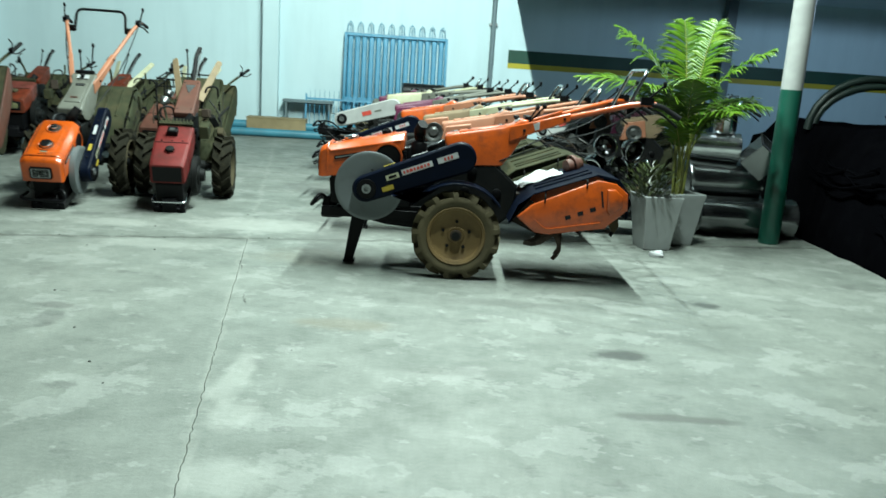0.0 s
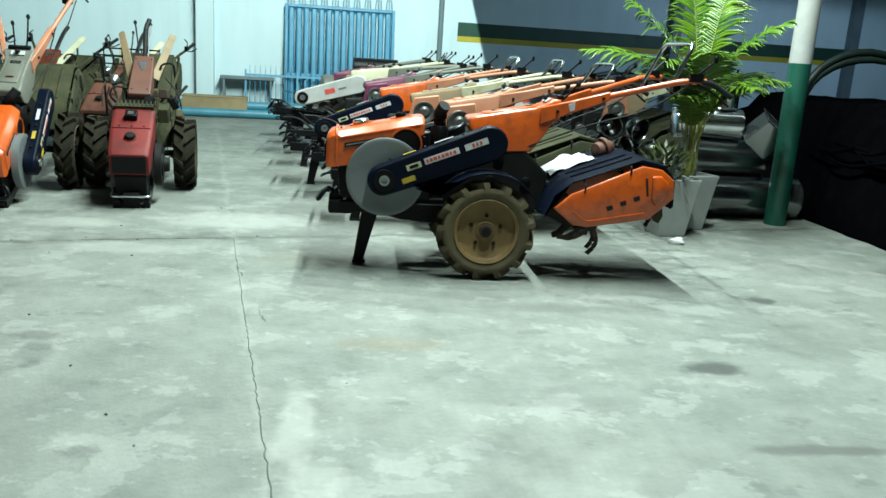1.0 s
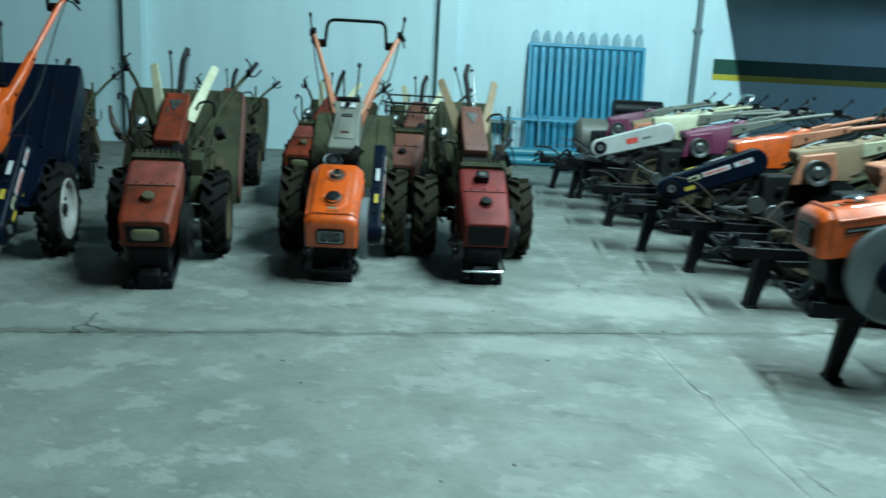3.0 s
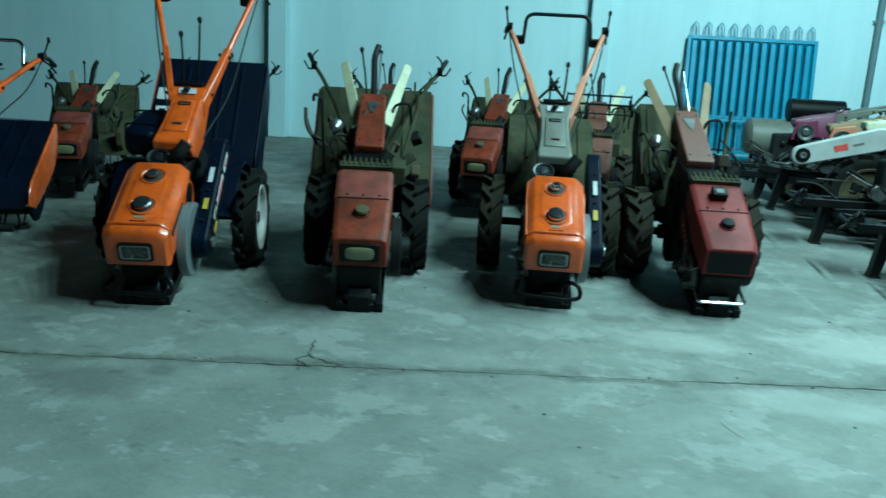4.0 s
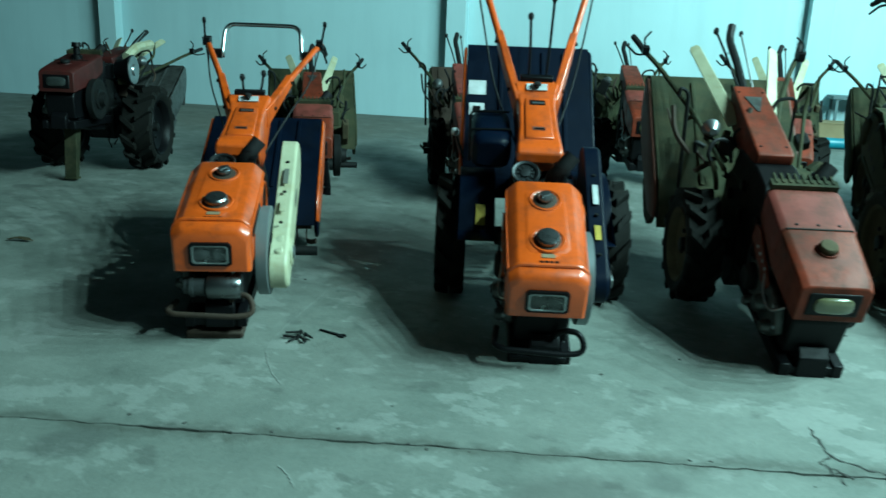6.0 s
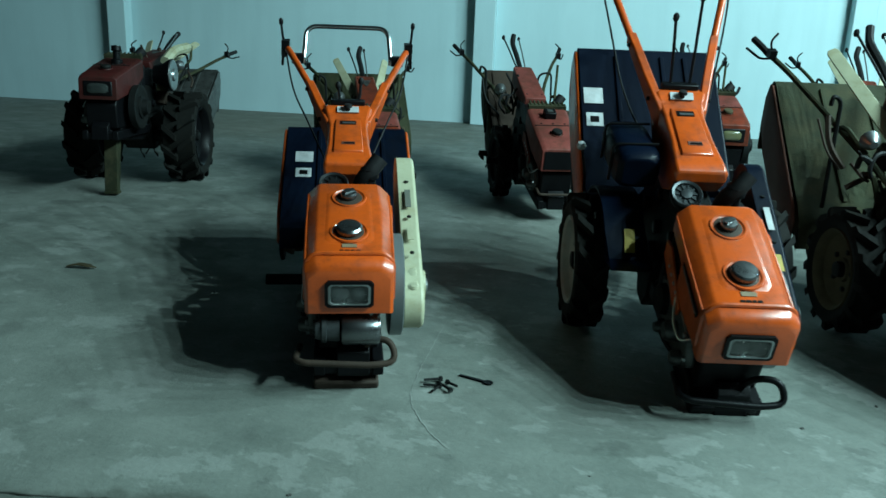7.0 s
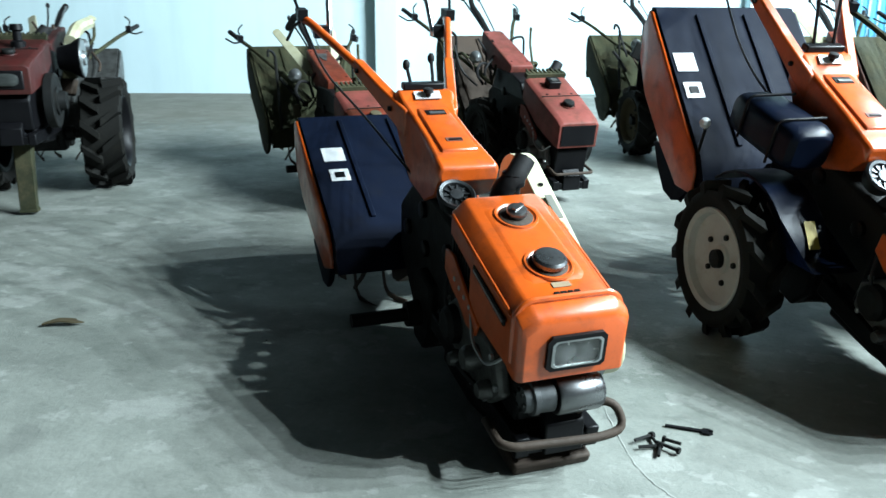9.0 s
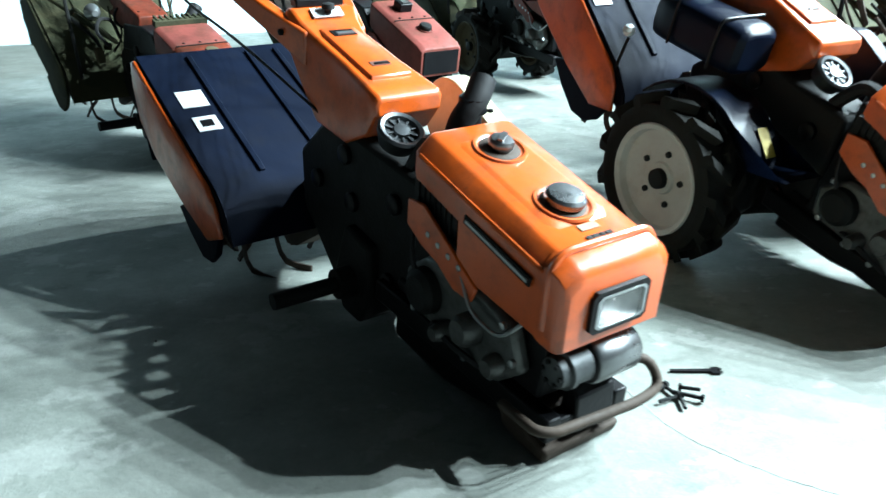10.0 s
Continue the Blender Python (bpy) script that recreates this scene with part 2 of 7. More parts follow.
def concrete():
    mat, tree, bsdf, nodes, links = nodes_of("worn_concrete")
    geo = nodes.new("ShaderNodeNewGeometry").outputs["Position"]
    big = noise_node(tree, geo, 0.5, 5, 0.6)
    mid = noise_node(tree, geo, 2.4, 8, 0.7)
    fine = noise_node(tree, geo, 38, 6, 0.7)
    base = ramp_node(tree, mid, 0.30, 0.72, (0.112, 0.121, 0.110), (0.207, 0.216, 0.200))
    wide = ramp_node(tree, big, 0.35, 0.7, (0.76, 0.79, 0.76), (1.08, 1.08, 1.05))
    col = mix_node(tree, 1.0, base, wide, "MULTIPLY")
    # pale scuffs where the skin of the slab has worn off
    streak = nodes.new("ShaderNodeMapping")
    streak.inputs["Scale"].default_value, streak.inputs["Rotation"].default_value = (0.95, 1.25, 1), (0, 0, 0.6)
    links.new(geo, streak.inputs["Vector"])
    worn = ramp_node(tree, noise_node(tree, streak.outputs["Vector"], 2.3, 9, 0.66), 0.555, 0.575)
    col = mix_node(tree, mix_node(tree, 1.0, worn, (0.28, 0.28, 0.28), "MULTIPLY"), col, (0.30, 0.307, 0.288))
    flake = ramp_node(tree, noise_node(tree, streak.outputs["Vector"], 7.5, 7, 0.6), 0.635, 0.65)
    col = mix_node(tree, mix_node(tree, 1.0, flake, (0.3, 0.3, 0.3), "MULTIPLY"), col, (0.31, 0.318, 0.30))
    dull = ramp_node(tree, noise_node(tree, streak.outputs["Vector"], 3.8, 9, 0.64), 0.60, 0.66)
    col = mix_node(tree, mix_node(tree, 1.0, dull, (0.6, 0.6, 0.6), "MULTIPLY"), col, (0.075, 0.08, 0.073))
    grit = ramp_node(tree, fine, 0.35, 0.75, (0.90, 0.90, 0.90), (1.06, 1.06, 1.06))
    col = mix_node(tree, 1.0, col, grit, "MULTIPLY")
    # dirt swept into the long joint
    along = nodes.new("ShaderNodeVectorMath")
    along.operation = "DOT_PRODUCT"
    along.inputs[1].default_value = (-0.2195, 0.9756, 0)
    links.new(geo, along.inputs[0])
    wobble = nodes.new("ShaderNodeMath")
    wobble.operation = "MULTIPLY_ADD"
    links.new(noise_node(tree, geo, 2.2, 6, 0.7), wobble.inputs[0])
    wobble.inputs[1].default_value = 0.5
    links.new(along.outputs["Value"], wobble.inputs[2])
    away = nodes.new("ShaderNodeMath")
    away.operation = "SUBTRACT"
    links.new(wobble.outputs["Value"], away.inputs[0])
    away.inputs[1].default_value = 7.107 + 0.25
    size = nodes.new("ShaderNodeMath")
    size.operation = "ABSOLUTE"
    links.new(away.outputs["Value"], size.inputs[0])
    band = ramp_node(tree, size.outputs["Value"], 0.0, 0.08, (0.7, 0.7, 0.7), (0, 0, 0))
    col = mix_node(tree, band, col, (0.05, 0.053, 0.044))
    # pale, crumbled edges of the cross joint
    across = nodes.new("ShaderNodeVectorMath")
    across.operation = "DOT_PRODUCT"
    across.inputs[1].default_value = (0.9844, 0.1757, 0)
    links.new(geo, across.inputs[0])
    wave = nodes.new("ShaderNodeMath")
    wave.operation = "MULTIPLY_ADD"
    links.new(noise_node(tree, geo, 3.5, 8, 0.75), wave.inputs[0])
    wave.inputs[1].default_value = 0.35
    links.new(across.outputs["Value"], wave.inputs[2])
    gone = nodes.new("ShaderNodeMath")
    gone.operation = "SUBTRACT"
    links.new(wave.outputs["Value"], gone.inputs[0])
    gone.inputs[1].default_value = -0.4417 + 0.175
    near = nodes.new("ShaderNodeMath")
    near.operation = "ABSOLUTE"
    links.new(gone.outputs["Value"], near.inputs[0])
    col = mix_node(tree, ramp_node(tree, near.outputs["Value"], 0.005, 0.035, (0.3, 0.3, 0.3), (0, 0, 0)), col, (0.25, 0.255, 0.23))
    # oil drips, trodden into the surface
    drips = ramp_node(tree, noise_node(tree, geo, 1.9, 2, 0.4), 0.67, 0.73)
    col = mix_node(tree, mix_node(tree, 1.0, drips, (0.45, 0.45, 0.45), "MULTIPLY"), col, (0.05, 0.053, 0.05))
    warp = noise_node(tree, geo, 7.0, 4, 0.6)
    oil, dark_grey, dust, bare = (0.03, 0.033, 0.03), (0.065, 0.066, 0.06), (0.125, 0.11, 0.078), (0.30, 0.305, 0.28)
    # soft-edged ellipses: oil spots, and dark grey patches near the tillers and aisle
    dark = [(1.07, 4.43, 0.19, 0.10, 0.9, oil), (1.95, 5.62, 0.12, 0.07, 0.85, oil), (1.15, 3.56, 0.33, 0.05, 0.85, dark_grey), (-2.30, 4.69, 0.16, 0.07, 0.6, dark_grey),
            (-5.76, 5.68, 0.30, 0.20, 0.55, dark_grey), (0.4, 5.35, 0.5, 0.10, 0.3, dark_grey), (0.16, 4.0, 0.4, 0.07, 0.3, dark_grey), (-0.95, 7.35, 0.3, 0.5, 0.5, dark_grey),
            (-1.2, 8.1, 0.5, 0.35, 0.45, dark_grey), (-1.6, 10.1, 0.5, 0.4, 0.45, dark_grey), (-0.9, 6.7, 0.35, 0.3, 0.4, dark_grey), (-4.4, 8.0, 0.5, 0.3, 0.3, dark_grey)]
    light = [(-0.56, 4.67, 0.34, 0.12, 0.55, dust), (-1.0, 6.35, 0.5, 0.3, 0.3, dust), (-12.8, 15.4, 4.5, 2.2, 0.65, dust), (-1.75, 7.5, 0.75, 0.35, 0.5, bare),
             (-3.0, 7.25, 0.45, 0.2, 0.4, bare), (-2.4, 6.5, 0.6, 0.18, 0.35, bare), (-0.98, 3.75, 0.09, 0.42, 0.42, bare), (-0.88, 3.3, 0.12, 0.18, 0.4, bare), (-0.78, 2.76, 0.2, 0.16, 0.4, bare)]
    for x, y, rx, ry, depth, tone in dark + light:
        m = nodes.new("ShaderNodeMapping")
        m.vector_type = "TEXTURE"
        m.inputs["Location"].default_value, m.inputs["Scale"].default_value = (x, y, 0), (rx, ry, 1)
        links.new(geo, m.inputs["Vector"])
        length = nodes.new("ShaderNodeVectorMath")
        length.operation = "LENGTH"
        links.new(m.outputs["Vector"], length.inputs[0])
        add = nodes.new("ShaderNodeMath")
        add.operation = "MULTIPLY_ADD"
        links.new(warp, add.inputs[0])
        add.inputs[1].default_value = 1.4
        links.new(length.outputs["Value"], add.inputs[2])
        half = nodes.new("ShaderNodeMath")
        half.operation = "MULTIPLY"
        half.inputs[1].default_value = 0.55
        links.new(add.outputs["Value"], half.inputs[0])
        flip = ramp_node(tree, half.outputs["Value"], 0.70, 1.0, (depth,) * 3, (0, 0, 0))
        col = mix_node(tree, flip, col, tone)
    links.new(col, bsdf.inputs["Base Color"])
    links.new(ramp_node(tree, mid, 0.3, 0.75, (0.75,) * 3, (0.5,) * 3), bsdf.inputs["Roughness"])
    b = nodes.new("ShaderNodeBump")
    b.inputs["Strength"].default_value, b.inputs["Distance"].default_value = 0.35, 0.01
    both = nodes.new("ShaderNodeMath")
    both.operation = "ADD"
    links.new(fine, both.inputs[0])
    links.new(mid, both.inputs[1])
    links.new(both.outputs["Value"], b.inputs["Height"])
    links.new(b.outputs["Normal"], bsdf.inputs["Normal"])
    return mat


CONCRETE = concrete()


def leaf_material(name, a, b):
    mat, tree, bsdf, nodes, links = nodes_of(name)
    coord = nodes.new("ShaderNodeTexCoord").outputs["Object"]
    rand = nodes.new("ShaderNodeNewGeometry").outputs["Random Per Island"]
    links.new(mix_node(tree, ramp_node(tree, noise_node(tree, coord, 6), 0.3, 0.7), ramp_node(tree, rand, 0.0, 1.0, a, b), a), bsdf.inputs["Base Color"])
    bsdf.inputs["Roughness"].default_value = 0.38
    bsdf.inputs["Subsurface Weight"].default_value = 0.0
    return mat


LEAF = leaf_material("palm_leaf", (0.048, 0.115, 0.006), (0.15, 0.235, 0.012))
DRYLEAF = leaf_material("dusty_leaf", (0.022, 0.032, 0.008), (0.055, 0.06, 0.015))
STEM = leaf_material("palm_cane", (0.16, 0.18, 0.04), (0.26, 0.24, 0.07))
CRACK = surface("crack_dirt", (0.037, 0.037, 0.0333), 0.95, 0.0, (0.0148, 0.0148, 0.0148), 0.5, 20, 0.4)
CHALK = surface("rubbed_chalk", (0.25, 0.258, 0.242), 0.9, 0.0, (0.25, 0.26, 0.24), 0.7, 30, 0.1)

# ---- shape helpers ----


def bm_box(bm, centre, size, turn=None):
    m = Matrix.Translation(centre) @ (turn or Matrix.Identity(4)) @ Matrix.Diagonal((*size, 1))
    return bmesh.ops.create_cube(bm, size=1.0, matrix=m)["verts"]


def bm_loft(bm, sections, cap=True):
    """Joins closed sections with the same number of points."""
    rings = [[bm.verts.new(p) for p in s] for s in sections]
    n = len(rings[0])
    for a, b in zip(rings, rings[1:]):
        for i in range(n):
            bm.faces.new((a[i], a[(i + 1) % n], b[(i + 1) % n], b[i]))
    if cap:
        bm.faces.new(rings[0])
        bm.faces.new(rings[-1])


def bm_prism(bm, outline, x0, x1):
    """An outline of (forward, height) pairs, drawn out from x0 to x1."""
    bm_loft(bm, [[(x, -f, h) for f, h in outline] for x in (x0, x1)])


def bm_tube(bm, points, r, n=8, end=None):
    """A tube along points; end: radius at its far end."""
    pts = [Vector(p) for p in points]
    end = r if end is None else end
    side = None
    rings = []
    for i, p in enumerate(pts):
        way = (pts[min(i + 1, len(pts) - 1)] - pts[max(i - 1, 0)]).normalized()
        if side is None:
            side = way.orthogonal().normalized()
        side = (side - way * side.dot(way)).normalized()
        up = way.cross(side)
        rad = r + (end - r) * i / (len(pts) - 1)
        rings.append([p + (side * math.cos(a) + up * math.sin(a)) * rad for a in (2 * math.pi * k / n for k in range(n))])
    bm_loft(bm, rings)


def rounded(points, radius, steps=4):
    """The same way with its corners rounded."""
    pts = [Vector(p) for p in points]
    out = [pts[0]]
    for a, b, c in zip(pts, pts[1:], pts[2:]):
        d = min(radius, (a - b).length * 0.48, (c - b).length * 0.48)
        p, q = b + (a - b).normalized() * d, b + (c - b).normalized() * d
        for k in range(steps + 1):
            t = k / steps
            out.append(p * (1 - t) ** 2 + b * 2 * t * (1 - t) + q * t * t)
    return out + [pts[-1]]


def bm_lathe(bm, profile, centre, axis="X", n=24, closed=False):
    """Turns (along, radius) pairs about an axis through centre."""
    c = Vector(centre)
    rings = []
    for along, rad in profile:
        ring = []
        for k in range(n):
            a = 2 * math.pi * k / n
            u, v = rad * math.cos(a), rad * math.sin(a)
            ring.append(c + Vector({"X": (along, u, v), "Y": (u, along, v), "Z": (u, v, along)}[axis]))
        rings.append(ring)
    bm_loft(bm, rings + ([rings[0]] if closed else []), cap=not closed)
    if closed:
        bmesh.ops.remove_doubles(bm, verts=bm.verts, dist=1e-6)


def finish(name, bm, material, sharp=38):
    bmesh.ops.recalc_face_normals(bm, faces=bm.faces)
    limit = radians(sharp)
    for f in bm.faces:
        f.smooth = True
    for e in bm.edges:
        e.smooth = len(e.link_faces) == 2 and e.calc_face_angle(0) < limit
    mesh = bpy.data.meshes.new(name)
    bm.to_mesh(mesh)
    bm.free()
    mesh.materials.append(material)
    return mesh


def soften(ob, width):
    b = ob.modifiers.new("edge", "BEVEL")
    b.width, b.segments, b.limit_method, b.angle_limit = width, 2, "ANGLE", radians(40)
    b.harden_normals = False
    return ob


def part(name, bm, material, parent, label="", bevel=0.0, sharp=38):
    ob = new(name, finish(name, bm, material, sharp))
    ob.parent = parent
    if bevel:
        soften(ob, bevel)
    return tagged(ob, label)


def thing(name, bm, material, label, category, group="", kind="", bevel=0.0):
    ob = new(name, finish(name, bm, material))
    if bevel:
        soften(ob, bevel)
    return tagged(ob, label, category, group, kind)


def V(x, f, h):
    """A point of a machine: to its left, forward and up."""
    return Vector((x, -f, h))


# ---- the hall ----
WALL_SLOPE = math.atan(0.1)


def wall_y(x):
    return 18.1 + 0.1 * (x - 1.2)


def on_wall(x, out=0.0, z=0.0):
    """A pose on the back wall, out metres in front of it."""
    return pose(x, wall_y(x) - out, z, 0, 0, math.degrees(WALL_SLOPE))


def structure(name, build_list, material, m=None, label="", bevel=0.0):
    bm = bmesh.new()
    for centre, size in build_list:
        bm_box(bm, centre, size)
    ob = thing(name, bm, material, label, "", kind="structure", bevel=bevel)
    if m:
        ob.matrix_world = m
    return ob


def jagged(a, b, n, amount, seed):
    """A broken line from a to b."""
    rng = random.Random(seed)
    a, b = Vector(a), Vector(b)
    side = Vector((-(b - a).y, (b - a).x)).normalized()
    out = []
    for i in range(n + 1):
        p = a.lerp(b, i / n)
        k = 0 if i in (0, n) else rng.uniform(-amount, amount)
        out.append(p + side * k)
    return out


def slab(name, outline, label):
    bm = bmesh.new()
    bm_loft(bm, [[(p[0], p[1], z) for p in outline] for z in (0.0, -0.12)])
    return soften(thing(name, bm, CONCRETE, label, "floor", kind="structure"), 0.003)


def joint_y(x):
    return 7.285 + 0.225 * x


WEST, EAST, SOUTH = -21.0, 13.0, -7.0
line = jagged((WEST - 0.5, joint_y(WEST - 0.5)), (EAST + 0.5, joint_y(EAST + 0.5)), 900, 0.007, 3)
CROSS_TOP, CROSS_END = (-1.682, joint_y(-1.682)), (-0.922 - 0.1785 * (SOUTH - 3.152), SOUTH - 0.5)
cross = jagged(CROSS_TOP, CROSS_END, 420, 0.005, 5)
left_line = [p for p in line if p.x < CROSS_TOP[0]]
right_line = [p for p in line if p.x > CROSS_TOP[0]]
GAP = 0.0075


def gap_at(x):
    """Half the width of the long joint, chipped here and there."""
    return GAP * (0.45 + 2.6 * max(0.0, noise.noise(Vector((x * 1.7, 4.1, 0)))) + 1.2 * max(0.0, noise.noise(Vector((x * 9.0, 0.3, 2.0)))))


slab("floor", [p + Vector((0, gap_at(p.x))) for p in line] + [Vector((EAST + 0.5, 20.5)), Vector((WEST - 0.5, 20.5))], "worn grey concrete floor slab with a broken joint")
slab("floor", [p - Vector((0, gap_at(p.x + 40))) for p in left_line] + [p - Vector((0.001, 0)) for p in cross] + [Vector((WEST - 0.5, SOUTH - 0.5))], "worn grey concrete floor slab with stains")
slab("floor", [p + Vector((0.001, 0)) for p in reversed(cross)] + [p - Vector((0, gap_at(p.x + 40))) for p in right_line] + [Vector((EAST + 0.5, SOUTH - 0.5))], "worn grey concrete floor slab with oil spots")
structure("ground", [((-4, 6.5, -0.2), (36, 29, 0.12))], SOIL, label="dark earth under the concrete slabs")


def crack(points, width, seed, mat=CRACK, label="thin dark crack in the concrete floor", rough=0.012):
    rng = random.Random(seed)
    bm = bmesh.new()
    way = []
    for a, b in zip(points, points[1:]):
        way += jagged(a, b, 7, rough, rng.random())[:-1]
    way.append(Vector(points[-1]))
    left, right = [], []
    for i, p in enumerate(way):
        d = (way[min(i + 1, len(way) - 1)] - way[max(i - 1, 0)]).normalized()
        w = width * rng.uniform(0.3, 1.0) * (0.2 if i in (0, len(way) - 1) else 1)
        left.append(bm.verts.new((p.x - d.y * w, p.y + d.x * w, 0.003)))
        right.append(bm.verts.new((p.x + d.y * w, p.y - d.x * w, 0.003)))
    for i in range(len(way) - 1):
        bm.faces.new((left[i], left[i + 1], right[i + 1], right[i]))
    ob = thing("floor_crack" if mat is CRACK else "chalk_line", bm, mat, label, "crack" if mat is CRACK else "chalk line", kind="structure")
    if ob.data.polygons[0].normal.z < 0:
        ob.data.flip_normals()


crack([(-4.98, 6.55), (-4.92, 6.32), (-4.80, 6.25), (-4.70, 6.24)], 0.006, 1)
crack([(-4.92, 6.32), (-4.97, 6.24), (-4.86, 6.17), (-4.93, 6.19)], 0.005, 2)
crack([(-4.95, 6.26), (-4.90, 6.10)], 0.004, 3)
crack([(-1.54, 6.08), (-1.47, 5.83)], 0.004, 4)
crack([(-1.30, 5.18), (-1.23, 4.97)], 0.003, 6)
CHALK_LABEL = "faint chalk line rubbed into the concrete floor"
crack([(-7.54, 7.47), (-7.525, 7.22), (-7.504, 6.97), (-7.485, 6.74), (-7.453, 6.53), (-7.41, 6.42), (-7.347, 6.322), (-7.27, 6.22), (-7.172, 6.127)], 0.0022, 7, CHALK, CHALK_LABEL, 0.003)
crack([(-6.87, 5.52), (-6.80, 5.47), (-6.75, 5.41)], 0.004, 8, CHALK, CHALK_LABEL, 0.003)
crack([(-2.87, 6.14), (-2.84, 6.06), (-2.80, 6.0)], 0.006, 9, CHALK, CHALK_LABEL, 0.003)


def grit():
    """Crumbs of concrete and dirt strewn over the floor."""
    rng = random.Random(31)
    bm = bmesh.new()
    spots = [(-5.85, 6.77), (-6.65, 6.11), (-6.78, 5.85), (-5.37, 6.11), (-2.8, 7.55), (-3.67, 5.97), (-2.46, 5.0), (-2.74, 4.82)]
    spots += [(rng.uniform(-11, 3), rng.uniform(3.0, 9.0)) for k in range(40)]
    x = -11.0
    while x < 3:
        x += rng.uniform(0.05, 0.6)
        spots.append((x, joint_y(x) + rng.gauss(0, 0.05)))
    for x, y in spots:
        r = rng.uniform(0.003, 0.008)
        turn = pose(0, 0, 0, 0, 0, rng.uniform(0, 180))
        bm_loft(bm, [[Vector((x, y, 0)) + turn @ Vector((r * k * 1.5 * math.cos(a), r * k * math.sin(a), z)) for a in (0.2, 1.3, 2.6, 3.9, 5.2)] for z, k in ((0.0, 1.0), (r * 0.5, 0.9), (r * 0.8, 0.4))])
    thing("floor_grit", bm, CRACK, "dark crumbs of concrete and dirt on the floor", "grit", kind="stuff")


grit()

# back wall with its pillars and painted bands
structure("wall_north", [((-4.0, 0.15, 3.75), (36.0, 0.3, 7.5))], WALL, on_wall(0), "pale blue painted concrete wall, streaked")
for pillar_x in (-16.15, -9.68, -3.93):
    structure("pillar", [((0.17, -0.12, 3.75), (0.34, 0.24, 7.5))], WALL, on_wall(pillar_x), "pale blue wall pillar", 0.012)
for pillar_x in (6.15, 10.6):
    structure("pillar", [((0.0, -0.1, 1.75), (0.22, 0.2, 3.5))], CONDUIT, on_wall(pillar_x), "dark grey steel wall column", 0.006)
structure("trim", [((4.4, -0.004, 1.96), (9.4, 0.008, 0.28))], GREENBAND, on_wall(1.3), "dark green painted band along the wall")
structure("trim", [((4.4, -0.004, 1.765), (9.4, 0.008, 0.11))], YELLOWBAND, on_wall(1.3), "yellow painted band along the wall")
for band in bpy.data.objects:
    if band.name.startswith("trim"):
        band.matrix_world = on_wall(1.3) @ Matrix.Translation((0.3, 0, 0))
# unseen side and south walls and ceiling, added near-black to hold fill down
structure("wall_west", [((WEST - 0.15, 5.5, 3.75), (0.3, 26.0, 7.5))], DARK_SHELL, label="unseen side wall, near-black to cut bounced light")
structure("wall_east", [((EAST + 0.15, 5.5, 3.75), (0.3, 26.0, 7.5))], DARK_SHELL, label="unseen side wall, near-black to cut bounced light")
structure("wall_south", [((-4.0, SOUTH - 0.15, 3.75), (34.6, 0.3, 7.5))], DARK_SHELL, label="unseen wall behind the aisle, near-black to cut bounced light")
structure("ceiling", [((-4.0, 6.5, 7.6), (36.0, 29.0, 0.2))], DARK_SHELL, label="unseen hall ceiling, near-black to cut bounced light")
# unseen slab added over the far corner to shade the wall; post carries it
structure("loft", [((7.1, 13.75, 3.6), (11.6, 9.7, 0.2))], WALL, label="unseen pale blue slab, added over the far corner to shade the wall")


def downpipe():
    bm = bmesh.new()
    bm_tube(bm, [(0, -0.07, 0.0), (0, -0.07, 7.4)], 0.055, 12)
    ob = thing("downpipe", bm, CONDUIT, "grey downpipe clamped to the blue wall", "pipe")
    ob.matrix_world = on_wall(0.92)
    for z in (1.0, 2.6, 4.4):
        bm = bmesh.new()
        bm_box(bm, (0, -0.05, z), (0.17, 0.1, 0.05))
        part("clamp", bm, STEEL, ob)


downpipe()


def post():
    bm = bmesh.new()
    bm_lathe(bm, [(0.0, 0.105), (1.58, 0.105)], (0, 0, 0), "Z", 20)
    ob = thing("post", bm, POSTGREEN, "round steel post, green below and white above", "post")
    bm = bmesh.new()
    bm_lathe(bm, [(1.58, 0.105), (3.5, 0.105)], (0, 0, 0), "Z", 20)
    part("upper_post", bm, WHITE, ob, "white painted upper half")
    ob.location = (3.45, 8.3, 0)


post()

# ---- power tillers ----


def tyre(bm, x, r, w, bars):
    """A tyre whose slanting tread bars stand out of its tread."""
    n = bars * 4
    profile = [(-0.42, 0.66, 0), (-0.5, 0.76, 0), (-0.51, 0.82, -0.55), (-0.45, 0.872, -0.45), (-0.03, 0.885, 0.6), (0.03, 0.885, 0.6), (0.45, 0.872, -0.45), (0.51, 0.82, -0.55), (0.5, 0.76, 0), (0.42, 0.66, 0)]
    rings = []
    for along, rad, skew in profile:
        turn = skew * 0.23
        rings.append([bm.verts.new((x + along * w, r * rad * math.cos(2 * math.pi * k / n + turn), r * rad * math.sin(2 * math.pi * k / n + turn))) for k in range(n)])
    raised = []
    for i, (a, b) in enumerate(zip(rings, rings[1:] + rings[:1])):
        for k in range(n):
            face = bm.faces.new((a[k], a[(k + 1) % n], b[(k + 1) % n], b[k]))
            if (i in (2, 3) and k % 4 == 0) or (i in (5, 6) and k % 4 == 2):
                raised.append(face)
    out = bmesh.ops.extrude_face_region(bm, geom=raised)
    for v in (g for g in out["geom"] if isinstance(g, bmesh.types.BMVert)):
        rad = math.hypot(v.co.y, v.co.z)
        k = (rad + 0.12 * r) / rad
        v.co.y, v.co.z = v.co.y * k, v.co.z * k
    bmesh.ops.delete(bm, geom=raised, context="FACES")


